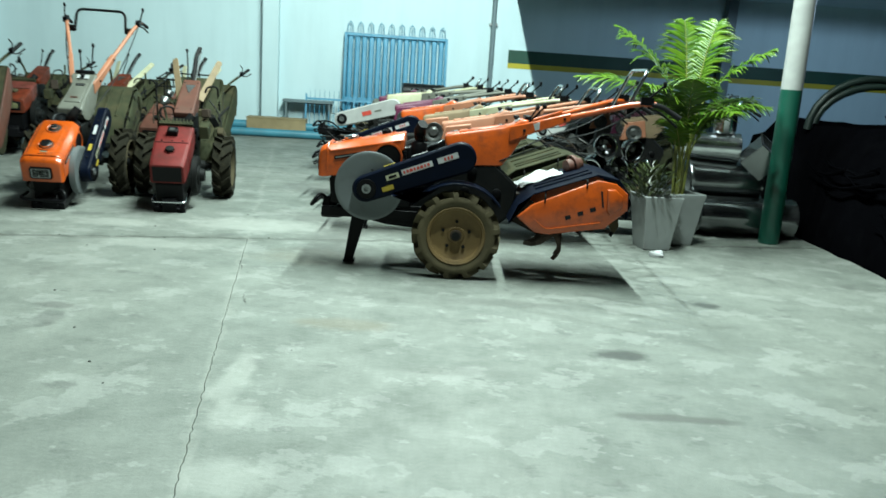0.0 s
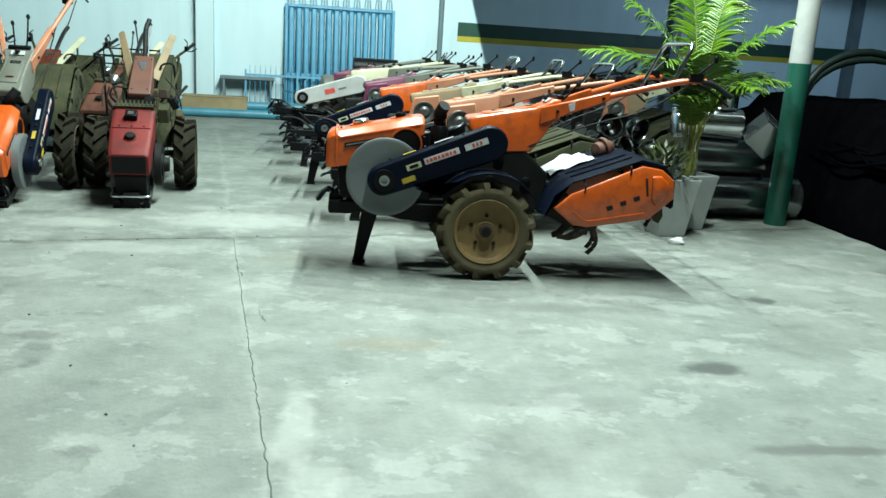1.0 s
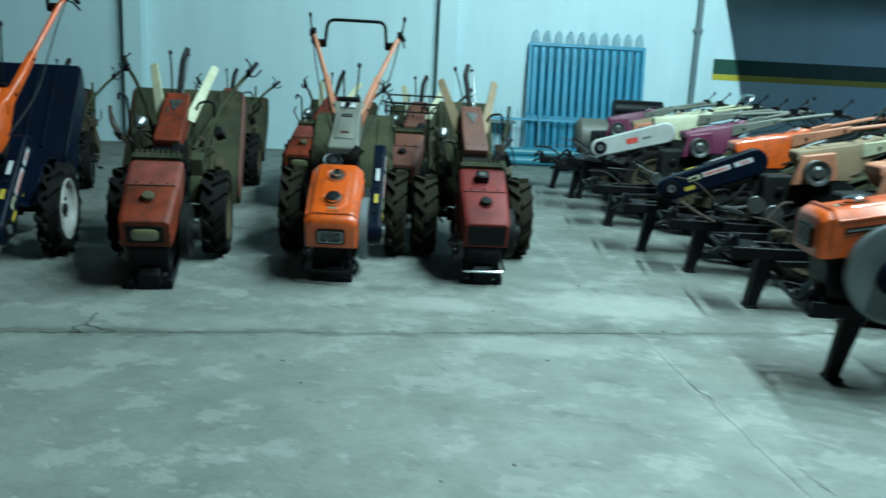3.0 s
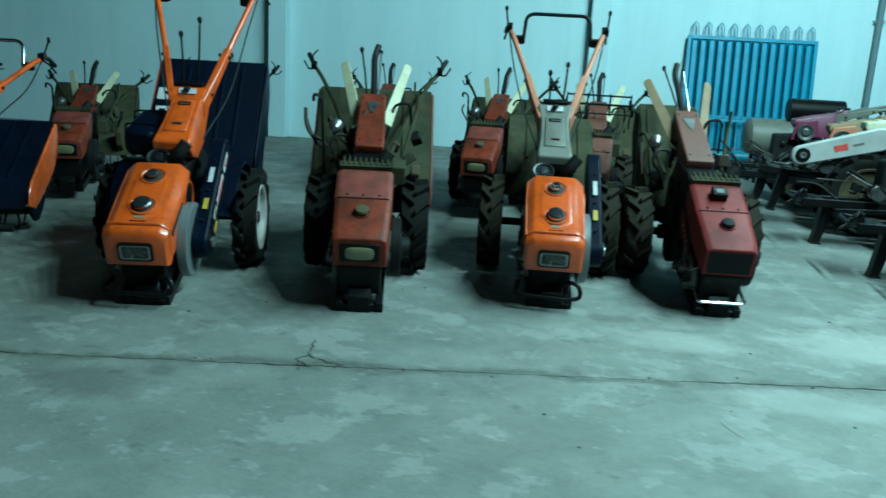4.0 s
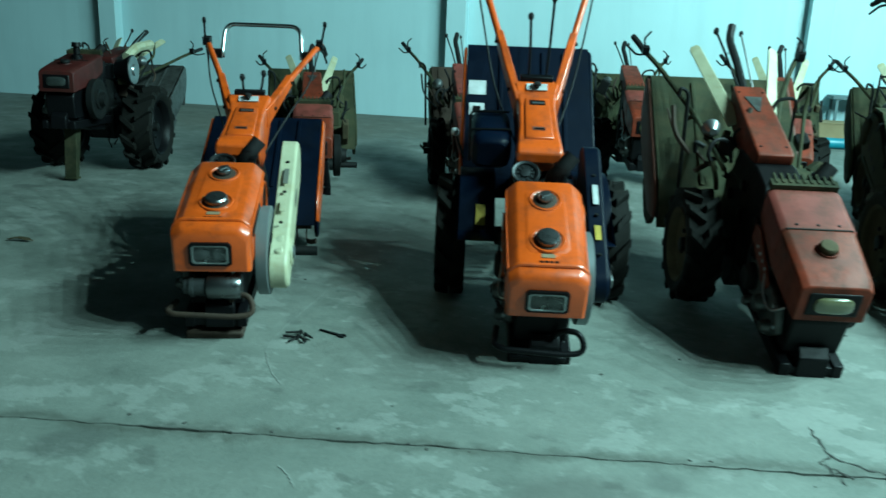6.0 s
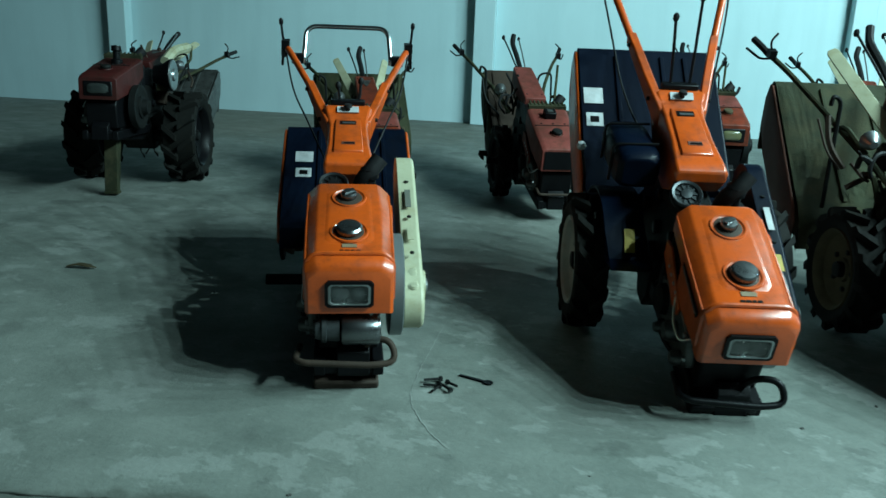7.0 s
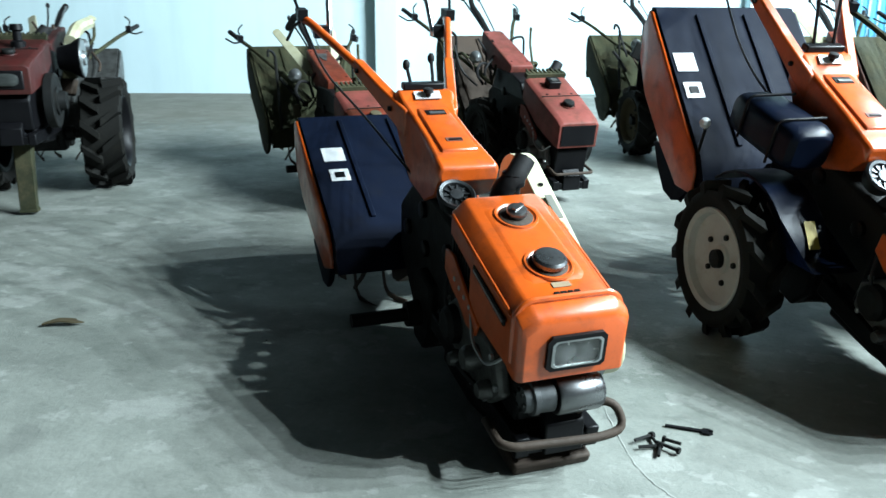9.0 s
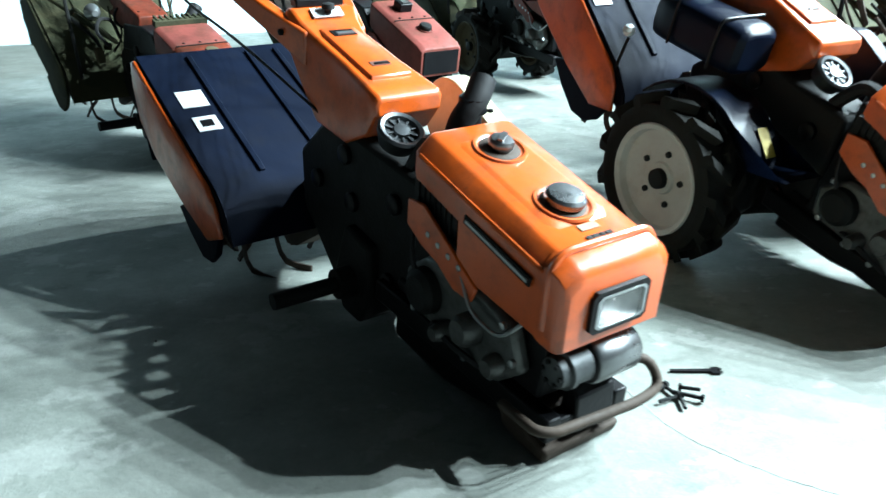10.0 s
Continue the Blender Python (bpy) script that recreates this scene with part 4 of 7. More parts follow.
def chassis(root, style):
    bm = bmesh.new()
    for s in (-1, 1):
        bm_box(bm, V(s * 0.125, 0.62, 0.085), (0.05, 0.86, 0.075))
    for f in (0.3, 0.7, 1.02):
        bm_box(bm, V(0, f, 0.08), (0.24, 0.05, 0.055))
    bm_prism(bm, [(0.98, 0.05), (1.06, 0.05), (1.05, 0.16), (1.0, 0.2)], *((-0.07, 0.07) if style.get("plain_front") else (-0.05, 0.09)))
    part("frame", bm, style.get("frame", BLACK), root, "black steel frame rails", bevel=0.006)
    if style.get("plain_front"):
        bm = bmesh.new()
        bm_prism(bm, [(0.80, 0.13), (0.84, 0.045), (0.94, 0.055), (0.98, 0.075), (1.01, 0.14)], -0.075, 0.075)
        part("skid_plate", bm, style.get("skid_mat", BLACK), root, bevel=0.025)
        if style.get("bumper"):
            bm = bmesh.new()
            bm_tube(bm, rounded([V(-0.15, 0.9, 0.2), V(-0.155, 1.07, 0.19), V(0.155, 1.07, 0.19), V(0.15, 0.9, 0.2)], 0.03), 0.011, 8)
            part("bumper", bm, style["bumper"], root, "thin bent tube bumper")
    else:
        front_skid(root, style)
    # gearbox and axle
    bm = bmesh.new()
    bm_prism(bm, [(0.34, 0.52), (-0.24, 0.56), (-0.46, 0.36), (-0.44, 0.14), (-0.16, -0.10), (0.06, -0.12), (0.16, -0.04), (0.36, 0.10)], -0.10, 0.10)
    box = part("gearbox", bm, style.get("case", CAST), root, "cast gearbox", bevel=0.02)
    bm = bmesh.new()
    bm_prism(bm, [(0.12, 0.2), (-0.05, 0.22), (-0.13, -0.02), (-0.06, -0.13), (0.06, -0.13), (0.13, -0.02)], -0.14, 0.14)
    part("final_case", bm, style.get("case", CAST), box, bevel=0.015)
    for k, (f, h) in enumerate(((0.22, 0.4), (-0.1, 0.46), (-0.3, 0.3), (0.2, 0.1), (-0.05, 0.3))):
        bm = bmesh.new()
        bm_lathe(bm, [(-0.122, 0.03), (-0.118, 0.036), (0.118, 0.036), (0.122, 0.03)], V(0, f, h), "X", 12)
        part("cover_boss", bm, BLACK, box)
    span = style.get("axle", 0.40)
    bm = bmesh.new()
    bm_lathe(bm, [(-span, 0.03), (-0.2, 0.03), (-0.2, 0.055), (-0.12, 0.06), (0.12, 0.06), (0.2, 0.055), (0.2, 0.03), (span, 0.03)], (0, 0, 0), "X", 14)
    part("axle", bm, CAST, root)
    # rounded black box beside the gearbox
    if style.get("tank", True):
        bm = bmesh.new()
        secs = []
        for f, k, h0 in ((-0.03, 0.72, 0.62), (-0.05, 0.92, 0.62), (-0.10, 1.0, 0.62), (-0.42, 1.0, 0.60), (-0.50, 0.92, 0.59), (-0.53, 0.7, 0.59)):
            secs.append([V(-0.255 + 0.115 * k * math.copysign(abs(math.cos(a)) ** 0.5, math.cos(a)), f, h0 + 0.10 * k * math.copysign(abs(math.sin(a)) ** 0.5, math.sin(a))) for a in (2 * math.pi * (q + 0.5) / 16 for q in range(16))])
        bm_loft(bm, secs)
        box = part("tool_box", bm, NAVY, root, "rounded dark navy box beside the gearbox", bevel=0.006)
        for f in (-0.14, -0.38):
            bm = bmesh.new()
            bm_tube(bm, rounded([V(-0.375, f, 0.52), V(-0.375, f, 0.72), V(-0.15, f, 0.725)], 0.03), 0.007, 6)
            part("box_strap", bm, BLACK, box)


def flywheel(root, mat=None, r=0.235):
    c = V(0, 0.68, 0.31)
    bm = bmesh.new()
    bm_lathe(bm, [(0.18, 0.08), (0.18, r - 0.01), (0.185, r), (0.238, r), (0.243, r - 0.01), (0.240, r - 0.03), (0.236, 0.12), (0.236, 0.05)], c, "X", 40)
    ob = part("flywheel", bm, mat or PULLEY, root, "round grey steel flywheel")
    bm = bmesh.new()
    bm_lathe(bm, [(0.236, 0.10), (0.25, 0.098), (0.255, 0.07), (0.30, 0.06), (0.30, 0.03)], c, "X", 22)
    part("hub", bm, CAST, ob)


def capsule(c0, r0, c1, r1, n=12):
    """Outline of a strap round two circles, in (forward, height)."""
    a = math.atan2(c1[1] - c0[1], c1[0] - c0[0])
    out = []
    for c, r, start in ((c0, r0, a + math.pi / 2), (c1, r1, a - math.pi / 2)):
        for k in range(n + 1):
            t = start + math.pi * k / n
            out.append((c[0] + r * math.cos(t), c[1] + r * math.sin(t)))
    return out


def belt_cover(root, paint, label, stripes):
    nose = (0.76, 0.25) if stripes == "plain" else (0.70, 0.30)
    low, high = (0.112, 0.138) if stripes == "plain" else (0.10, 0.118)
    outline = capsule(nose, low, (0.0, 0.575), high)
    bm = bmesh.new()
    small = capsule(nose, low - 0.012, (0.0, 0.575), high - 0.012)
    bm_loft(bm, [[V(x, f, h) for f, h in o] for x, o in ((0.245, outline), (0.325, outline), (0.338, small))])
    cover = part("belt_cover", bm, paint, root, label, bevel=0.004)
    ang = math.degrees(math.atan2(0.275, 0.70))

    def tag(along, up, size, mat, x=0.3405, name="label", words=""):
        bm = bmesh.new()
        c = Vector((0.70, 0.30)).lerp(Vector((0.0, 0.575)), along)
        bm_box(bm, V(x, c.x + up * 0.36, c.y + up * 0.93), (0.003, size[0], size[1]), pose(0, 0, 0, ang))
        return part(name, bm, mat, cover, words)

    if stripes == "navy":
        tag(0.30, 0.028, (0.10, 0.04), CREAM, words="pale label with a dark mark")
        tag(0.30, 0.028, (0.06, 0.02), BLACK, 0.3425, "label_mark")
        tag(0.56, 0.032, (0.24, 0.042), STICKER, words="white and red label strip")
        for k in range(8):
            tag(0.425 + 0.036 * k, 0.032, (0.015 + 0.004 * (k % 3), 0.022), REDINK, 0.3425, "label_mark")
        tag(0.88, 0.032, (0.16, 0.042), STICKER, words="white label")
        for k in range(3):
            tag(0.85 + 0.035 * k, 0.032, (0.014, 0.024), REDINK, 0.3425, "label_mark")
        tag(0.22, -0.045, (0.09, 0.035), YELLOW, words="yellow sticker")
    elif stripes == "white":
        tag(0.5, 0.0, (0.13, 0.06), REDINK, words="red printed label")
        tag(0.72, 0.0, (0.10, 0.02), GREYPAINT)
    else:
        tag(0.6, 0.0, (0.10, 0.05), GREYPAINT)
        # crumpled sheet wrapped round the lower end
        bm = bmesh.new()
        rings = []
        for k in range(9):
            a = k / 8
            c = Vector(nose).lerp(Vector((0.0, 0.575)), 0.20 * a - 0.04)
            ring = []
            for q in range(14):
                w = 2 * math.pi * q / 14
                r = (0.118 + 0.04 * noise.noise(Vector((math.cos(w) * 1.7, math.sin(w) * 1.7, a * 2.6)))) * (0.72 if k in (0, 8) else 1)
                ring.append(V(0.292 + 0.46 * r * math.cos(w), c.x + 0.36 * r * math.sin(w), c.y + 0.93 * r * math.sin(w)))
            rings.append(ring)
        bm_loft(bm, rings)
        part("wrap", bm, CREAM, cover, "crumpled yellowed wrap on the lower end")
    bm = bmesh.new()
    bm_lathe(bm, [(0.33, 0.076), (0.350, 0.072), (0.352, 0.036), (0.335, 0.03)], V(0, 0.69, 0.305), "X", 18)
    part("shaft_boss", bm, paint if stripes == "plain" else BLACK, cover)
    bm = bmesh.new()
    bm_lathe(bm, [(0.335, 0.036), (0.362, 0.034), (0.362, 0.02), (0.34, 0.018)], V(0, 0.69, 0.305), "X", 16)
    part("shaft_nut", bm, STEEL, cover)
    # the top edge is closed by a flat strip that shows from the front
    if stripes in ("plain", "navy"):
        rise = 0.017 if stripes == "plain" else 0.0
        for t in (0.12, 0.45, 0.8):
            c = Vector((0.70, 0.30)).lerp(Vector((0.0, 0.575)), t)
            bm = bmesh.new()
            bm_lathe(bm, [(0, 0.011), (0.008, 0.010)], V(0.29, c.x + 0.04, c.y + 0.105 + rise), "Z", 8)
            part("cover_bolt", bm, CAST, cover)
        bm = bmesh.new()
        c = Vector((0.70, 0.30)).lerp(Vector((0.0, 0.575)), 0.62)
        bm_box(bm, V(0.29, c.x + 0.0425, c.y + 0.1145 + rise), (0.028, 0.13, 0.003), pose(0, 0, 0, ang))
        part("edge_label", bm, STICKER if stripes == "navy" else GREYPAINT, cover)
        c = Vector((0.70, 0.30)).lerp(Vector((0.0, 0.575)), 0.3)
        bm = bmesh.new()
        bm_box(bm, V(0.29, c.x + 0.0405, c.y + 0.1075 + rise), (0.03, 0.09, 0.003), pose(0, 0, 0, ang))
        part("edge_label", bm, YELLOW if stripes == "navy" else paint, cover)
    return cover


def console_top(f):
    """Height of the console's upper face."""
    return 0.73 + 0.19 * (0.11 - f)


def console(root, paint, plate):
    """The long sloping control box of the newer machines."""
    secs = []
    for f, w, top, deep in ((0.128, 0.122, console_top(0.128) - 0.012, 0.055), (0.115, 0.128, console_top(0.115), 0.075), (0.06, 0.126, console_top(0.06), 0.16), (-0.10, 0.112, console_top(-0.10), 0.27), (-0.32, 0.108, console_top(-0.32), 0.30),
                            (-0.40, 0.122, 0.842, 0.22), (-0.45, 0.136, 0.878, 0.16), (-0.50, 0.132, 0.878, 0.14)):
        secs.append([V(x, f, h) for x, h in ((-w * 0.96, top - deep), (-w, top - 0.022), (-w * 0.9, top), (w * 0.9, top), (w, top - 0.022), (w * 0.96, top - deep))])
    bm = bmesh.new()
    bm_loft(bm, secs)
    body = part("console", bm, paint, root, bevel=0.007)
    slope = math.degrees(math.atan(0.19))
    bm = bmesh.new()
    rings = []
    for grow, inset in ((-0.004, 0.0), (0.010, 0.004), (0.013, 0.010)):
        ring = []
        for x, f in ((-0.072, -0.36), (0.072, -0.36), (0.080, 0.02), (-0.080, 0.02)):
            ff = f + (inset if f < -0.2 else -inset)
            ring.append(V(x - math.copysign(inset, x), ff, console_top(ff) + grow))
        rings.append(ring)
    bm_loft(bm, rings)
    panel = part("console_panel", bm, paint, body, bevel=0.004)
    for f, size, mat, mark in ((-0.305, (0.088, 0.045), BLACK, STEEL), (-0.06, (0.07, 0.030), BROWN, BLACK)):
        h = console_top(f) + 0.013
        bm = bmesh.new()
        bm_box(bm, V(0, f, h), (*size, 0.005), pose(0, 0, 0, slope))
        part("plate", bm, mat, panel, "small dark plate")
        bm = bmesh.new()
        bm_box(bm, V(0.004, f + size[1] * 0.18, h + 0.003), (size[0] * 0.78, size[1] * (0.36 if plate else 0.2), 0.004), pose(0, 0, 0, slope))
        part("plate_mark", bm, mark, panel)
    bm = bmesh.new()
    bm_box(bm, V(0, -0.425, 0.868), (0.12, 0.045, 0.006), pose(0, 0, 0, 32))
    part("shift_plate", bm, STICKER, body, "pale shift pattern plate")
    bm = bmesh.new()
    bm_box(bm, V(0, -0.50, 0.893), (0.19, 0.05, 0.03))
    part("console_back", bm, BLACK, body, "black rear edge", bevel=0.006)
    bm = bmesh.new()
    bm_lathe(bm, [(0, 0.012), (0.012, 0.012), (0.018, 0.024), (0.034, 0.022), (0.038, 0.01)], V(0, -0.415, 0.866), "Z", 12)
    part("knob", bm, GRIP, body)


def old_console(root, paint, emblem=True):
    """The narrow, long control box of the older machines."""
    bm = bmesh.new()
    secs = [[V(x, f, h) for x, h in ((-w, top - deep), (-w, top - 0.008), (-w + 0.008, top), (w - 0.008, top), (w, top - 0.008), (w, top - deep))] for f, w, top, deep in
            ((-0.03, 0.098, 0.69, 0.03), (-0.06, 0.102, 0.702, 0.12), (-0.40, 0.10, 0.758, 0.19), (-0.71, 0.094, 0.808, 0.17), (-0.74, 0.086, 0.806, 0.12))]
    bm_loft(bm, secs)
    body = part("console", bm, paint, root, bevel=0.008)
    slope = math.degrees(math.atan(0.163))
    if emblem:
        bm = bmesh.new()
        n = Matrix.Translation(V(0, -0.53, 0.7805)) @ pose(0, 0, 0, slope)
        bm_loft(bm, [[n @ Vector((x, y, z)) for x, y in ((-0.052, 0.075), (0.052, 0.075), (0.008, -0.085), (-0.008, -0.085))] for z in (0.0, 0.004)])
        part("emblem", bm, STEEL if paint is BROWN else GREASE, body, "small metal triangle plate")
    for f in (-0.10, -0.66):
        for x in (-0.07, 0.07):
            bm = bmesh.new()
            bm_lathe(bm, [(0, 0.008), (0.005, 0.007)], V(x, f, 0.699 + 0.163 * (-0.045 - f)), "Z", 8)
            part("screw", bm, CAST, body)
    bm = bmesh.new()
    bm_prism(bm, [(0.30, 0.50), (0.20, 0.62), (0.02, 0.64), (-0.30, 0.60), (-0.36, 0.42)], -0.11, 0.11)
    part("console_base", bm, BLACK, root, bevel=0.01)


def lever(root, base, tip, r=0.008, knob=0.017, mat=None):
    bm = bmesh.new()
    bm_tube(bm, [base, Vector(base).lerp(tip, 0.5) + Vector((0.004, 0.006, 0)), tip], r, 6)
    ob = part("lever", bm, mat or BLACK, root)
    bm = bmesh.new()
    bm_lathe(bm, [(-knob * 1.3, knob * 0.5), (-knob * 0.5, knob), (knob * 0.5, knob), (knob * 1.3, knob * 0.5)], tip, "Z", 10)
    part("knob", bm, GRIP, ob)


def long_handles(root, paint, guard, lift=0.0, levers=True, tall=0.0, reach=0.0, marked=False):
    for s in (-1, 1):
        bm = bmesh.new()
        a, b = V(s * 0.10, -0.36, 0.76), V(s * 0.225, -0.80, 0.925 + lift * 0.4)
        bm_loft(bm, [[p + Vector((s * dx, 0, dz)) for dx, dz in ((-w / 2, -h / 2), (w / 2, -h / 2), (w / 2, h / 2), (-w / 2, h / 2))] for p, w, h in ((a, 0.045, 0.12), (a.lerp(b, 0.45), 0.05, 0.085), (b, 0.048, 0.062))])
        arm = part("handlebar", bm, paint, root, bevel=0.008)
        for t in (0.25, 0.9):
            c = a.lerp(b, t) + Vector((s * 0.022, 0, 0))
            bm = bmesh.new()
            bm_lathe(bm, [(0, 0.012), (s * 0.014, 0.011), (s * 0.016, 0.005)], c, "X", 6)
            part("arm_bolt", bm, CAST, arm)
        bm = bmesh.new()
        way = rounded([b.lerp(a, 0.05), V(s * 0.37, -1.24, 1.055 + lift), V(s * 0.405, -1.38, 1.06 + lift)], 0.08)
        bm_tube(bm, way, 0.021, 10)
        part("handle_tube", bm, paint, arm)
        bm = bmesh.new()
        end = way[-1]
        bm_tube(bm, rounded([end + V(0, 0.03, 0), end + V(s * 0.008, -0.04, -0.01), end + V(s * 0.02, -0.18, -0.09)], 0.05), 0.019, 10)
        part("grip", bm, GRIP, arm, "black rubber grip")
        bm = bmesh.new()
        bm_box(bm, end + V(-s * 0.01, 0.07, 0.02), (0.05, 0.09, 0.055))
        bm_tube(bm, rounded([end + V(0, 0.07, 0.03), end + V(s * 0.012, 0.03, 0.07), end + V(s * 0.022, -0.03, 0.13)], 0.03), 0.008, 6)
        bm_lathe(bm, [(-0.025, 0.006), (-0.012, 0.014), (0.014, 0.014), (0.024, 0.006)], end + V(s * 0.024, -0.04, 0.145), "Z", 8)
        bm_tube(bm, rounded([end + V(0, 0.06, -0.02), end + V(s * 0.015, -0.04, -0.06), end + V(s * 0.03, -0.16, -0.15)], 0.04), 0.009, 6)
        part("clutch_lever", bm, BLACK, arm)
        bm = bmesh.new()
        bm_tube(bm, rounded([end + V(-s * 0.01, 0.08, -0.01), V(s * 0.34, -1.02, 0.84 + lift), V(s * 0.24, -0.7, 0.74), V(s * 0.10, -0.3, 0.55)], 0.2, 6), 0.006, 5)
        part("cable", bm, GRIP, arm)
    if marked:
        bm = bmesh.new()
        bm_box(bm, V(0.185, -0.58, 0.845 + lift * 0.2), (0.004, 0.09, 0.05), pose(0, 0, 0, 20, 0, 15))
        part("sticker", bm, STICKER, root, "white sticker on the handlebar")
    if guard:
        base, top = V(0, -1.20, 1.015 + lift), V(0, -1.31 - tall * 0.2, 1.20 + lift + tall)
        bm = bmesh.new()
        bm_tube(bm, rounded([base + V(-0.275, 0, -0.03), base + V(-0.275, 0, 0), top + V(-0.26, 0, 0), top + V(0.26, 0, 0), base + V(0.275, 0, 0), base + V(0.275, 0, -0.03)], 0.075, 6), 0.015, 10)
        g = part("hand_guard", bm, guard, root, "bent tube hand guard")
        for s in (-1, 1):
            bm = bmesh.new()
            bm_box(bm, base + V(s * 0.315, -0.01, -0.005), (0.075, 0.05, 0.06))
            part("guard_clamp", bm, BLACK, g)
    if levers:
        lever(root, V(-0.045, -0.49, 0.84), V(-0.055, -0.58 - reach * 0.12, 0.97 + reach))
        lever(root, V(0.05, -0.49, 0.84), V(0.075, -0.62 - reach * 0.12, 0.99 + reach * 1.3))


def flat_handles(root, bar, tube, bars=True, tubes=True):
    """Flat bars in a V, then thin tubes out to the grips."""
    for s in (-1, 1):
        bm = bmesh.new()
        a, b = V(s * 0.105, -0.50, 0.66), V(s * 0.25, -1.16, 0.885)
        d = (b - a).normalized()
        u = Vector((s * 0.55, 0, 1)).cross(d).normalized() * 0.036
        w = d.cross(u).normalized() * 0.007
        bm_loft(bm, [[p - w - u * k, p + w - u * k, p + w + u * k, p - w + u * k] for p, k in ((a, 1.15), (b, 0.95), (b + d * 0.025, 0.55))])
        arm = part("handlebar", bm, bar, root, "flat steel bar", bevel=0.003) if bars else root
        if not tubes:
            continue
        bm = bmesh.new()
        way = rounded([V(s * 0.14, -0.40, 0.46), V(s * 0.30, -0.95, 0.60), V(s * 0.44, -1.28, 0.72), V(s * 0.52, -1.42, 0.77)], 0.1)
        bm_tube(bm, way, 0.017, 8)
        part("handle_tube", bm, tube, arm)
        end = way[-1]
        bm = bmesh.new()
        bm_tube(bm, [end, end + V(s * 0.03, -0.08, 0.025), end + V(s * 0.06, -0.16, 0.045)], 0.021, 8)
        part("grip", bm, GRIP, arm)
        bm = bmesh.new()
        bm_box(bm, end + V(0, 0.04, 0.02), (0.045, 0.06, 0.05))
        bm_tube(bm, rounded([end + V(0, 0.04, -0.01), end + V(s * 0.05, 0.0, -0.03), end + V(s * 0.10, -0.14, -0.01)], 0.04), 0.008, 6)
        bm_tube(bm, rounded([end + V(0, 0.04, 0.03), end + V(s * 0.02, 0.02, 0.09), end + V(-s * 0.03, -0.02, 0.13)], 0.04), 0.007, 6)
        part("clutch_lever", bm, BLACK, arm)
    lever(root, V(-0.05, -0.72, 0.78), V(-0.12, -1.22, 0.99))
    lever(root, V(0.03, -0.72, 0.79), V(0.035, -1.20, 0.985), 0.007, 0.014, STEEL)
    bm = bmesh.new()
    bm_tube(bm, rounded([V(0.0, -0.74, 0.74), V(-0.01, -1.02, 0.86), V(-0.02, -1.24, 0.93), V(0.01, -1.34, 0.99)], 0.06), 0.026, 8)
    part("grip_lever", bm, GRIP, root, "thick black hand lever")
    bm = bmesh.new()
    bm_tube(bm, rounded([V(-0.22, -0.30, 0.46), V(-0.30, -0.28, 0.56), V(-0.26, -0.32, 0.64), V(-0.16, -0.36, 0.62), V(-0.14, -0.30, 0.5)], 0.06), 0.012, 6)
    part("hose", bm, GRIP, root)


def tine(bm, f, h, a, side):
    """A curved flat blade."""
    pts = []
    for k in range(6):
        t = k / 5
        r = 0.03 + 0.21 * t
        ang = a + 0.5 * t * t
        pts.append((side * 0.075 * max(0, t - 0.55) / 0.45, r * math.cos(ang), r * math.sin(ang)))
    for p, q in zip(pts, pts[1:]):
        d = Vector((0, q[1] - p[1], q[2] - p[2])).normalized()
        n = Vector((0, -d.z, d.y)) * 0.016
        sec = []
        for c in (p, q):
            base = V(c[0], f + c[1], h + c[2])
            up = Vector((0, -n.y, n.z))
            sec.append([base + up + Vector((0.004, 0, 0)), base - up + Vector((0.004, 0, 0)), base - up - Vector((0.004, 0, 0)), base + up - Vector((0.004, 0, 0))])
        bm_loft(bm, sec)


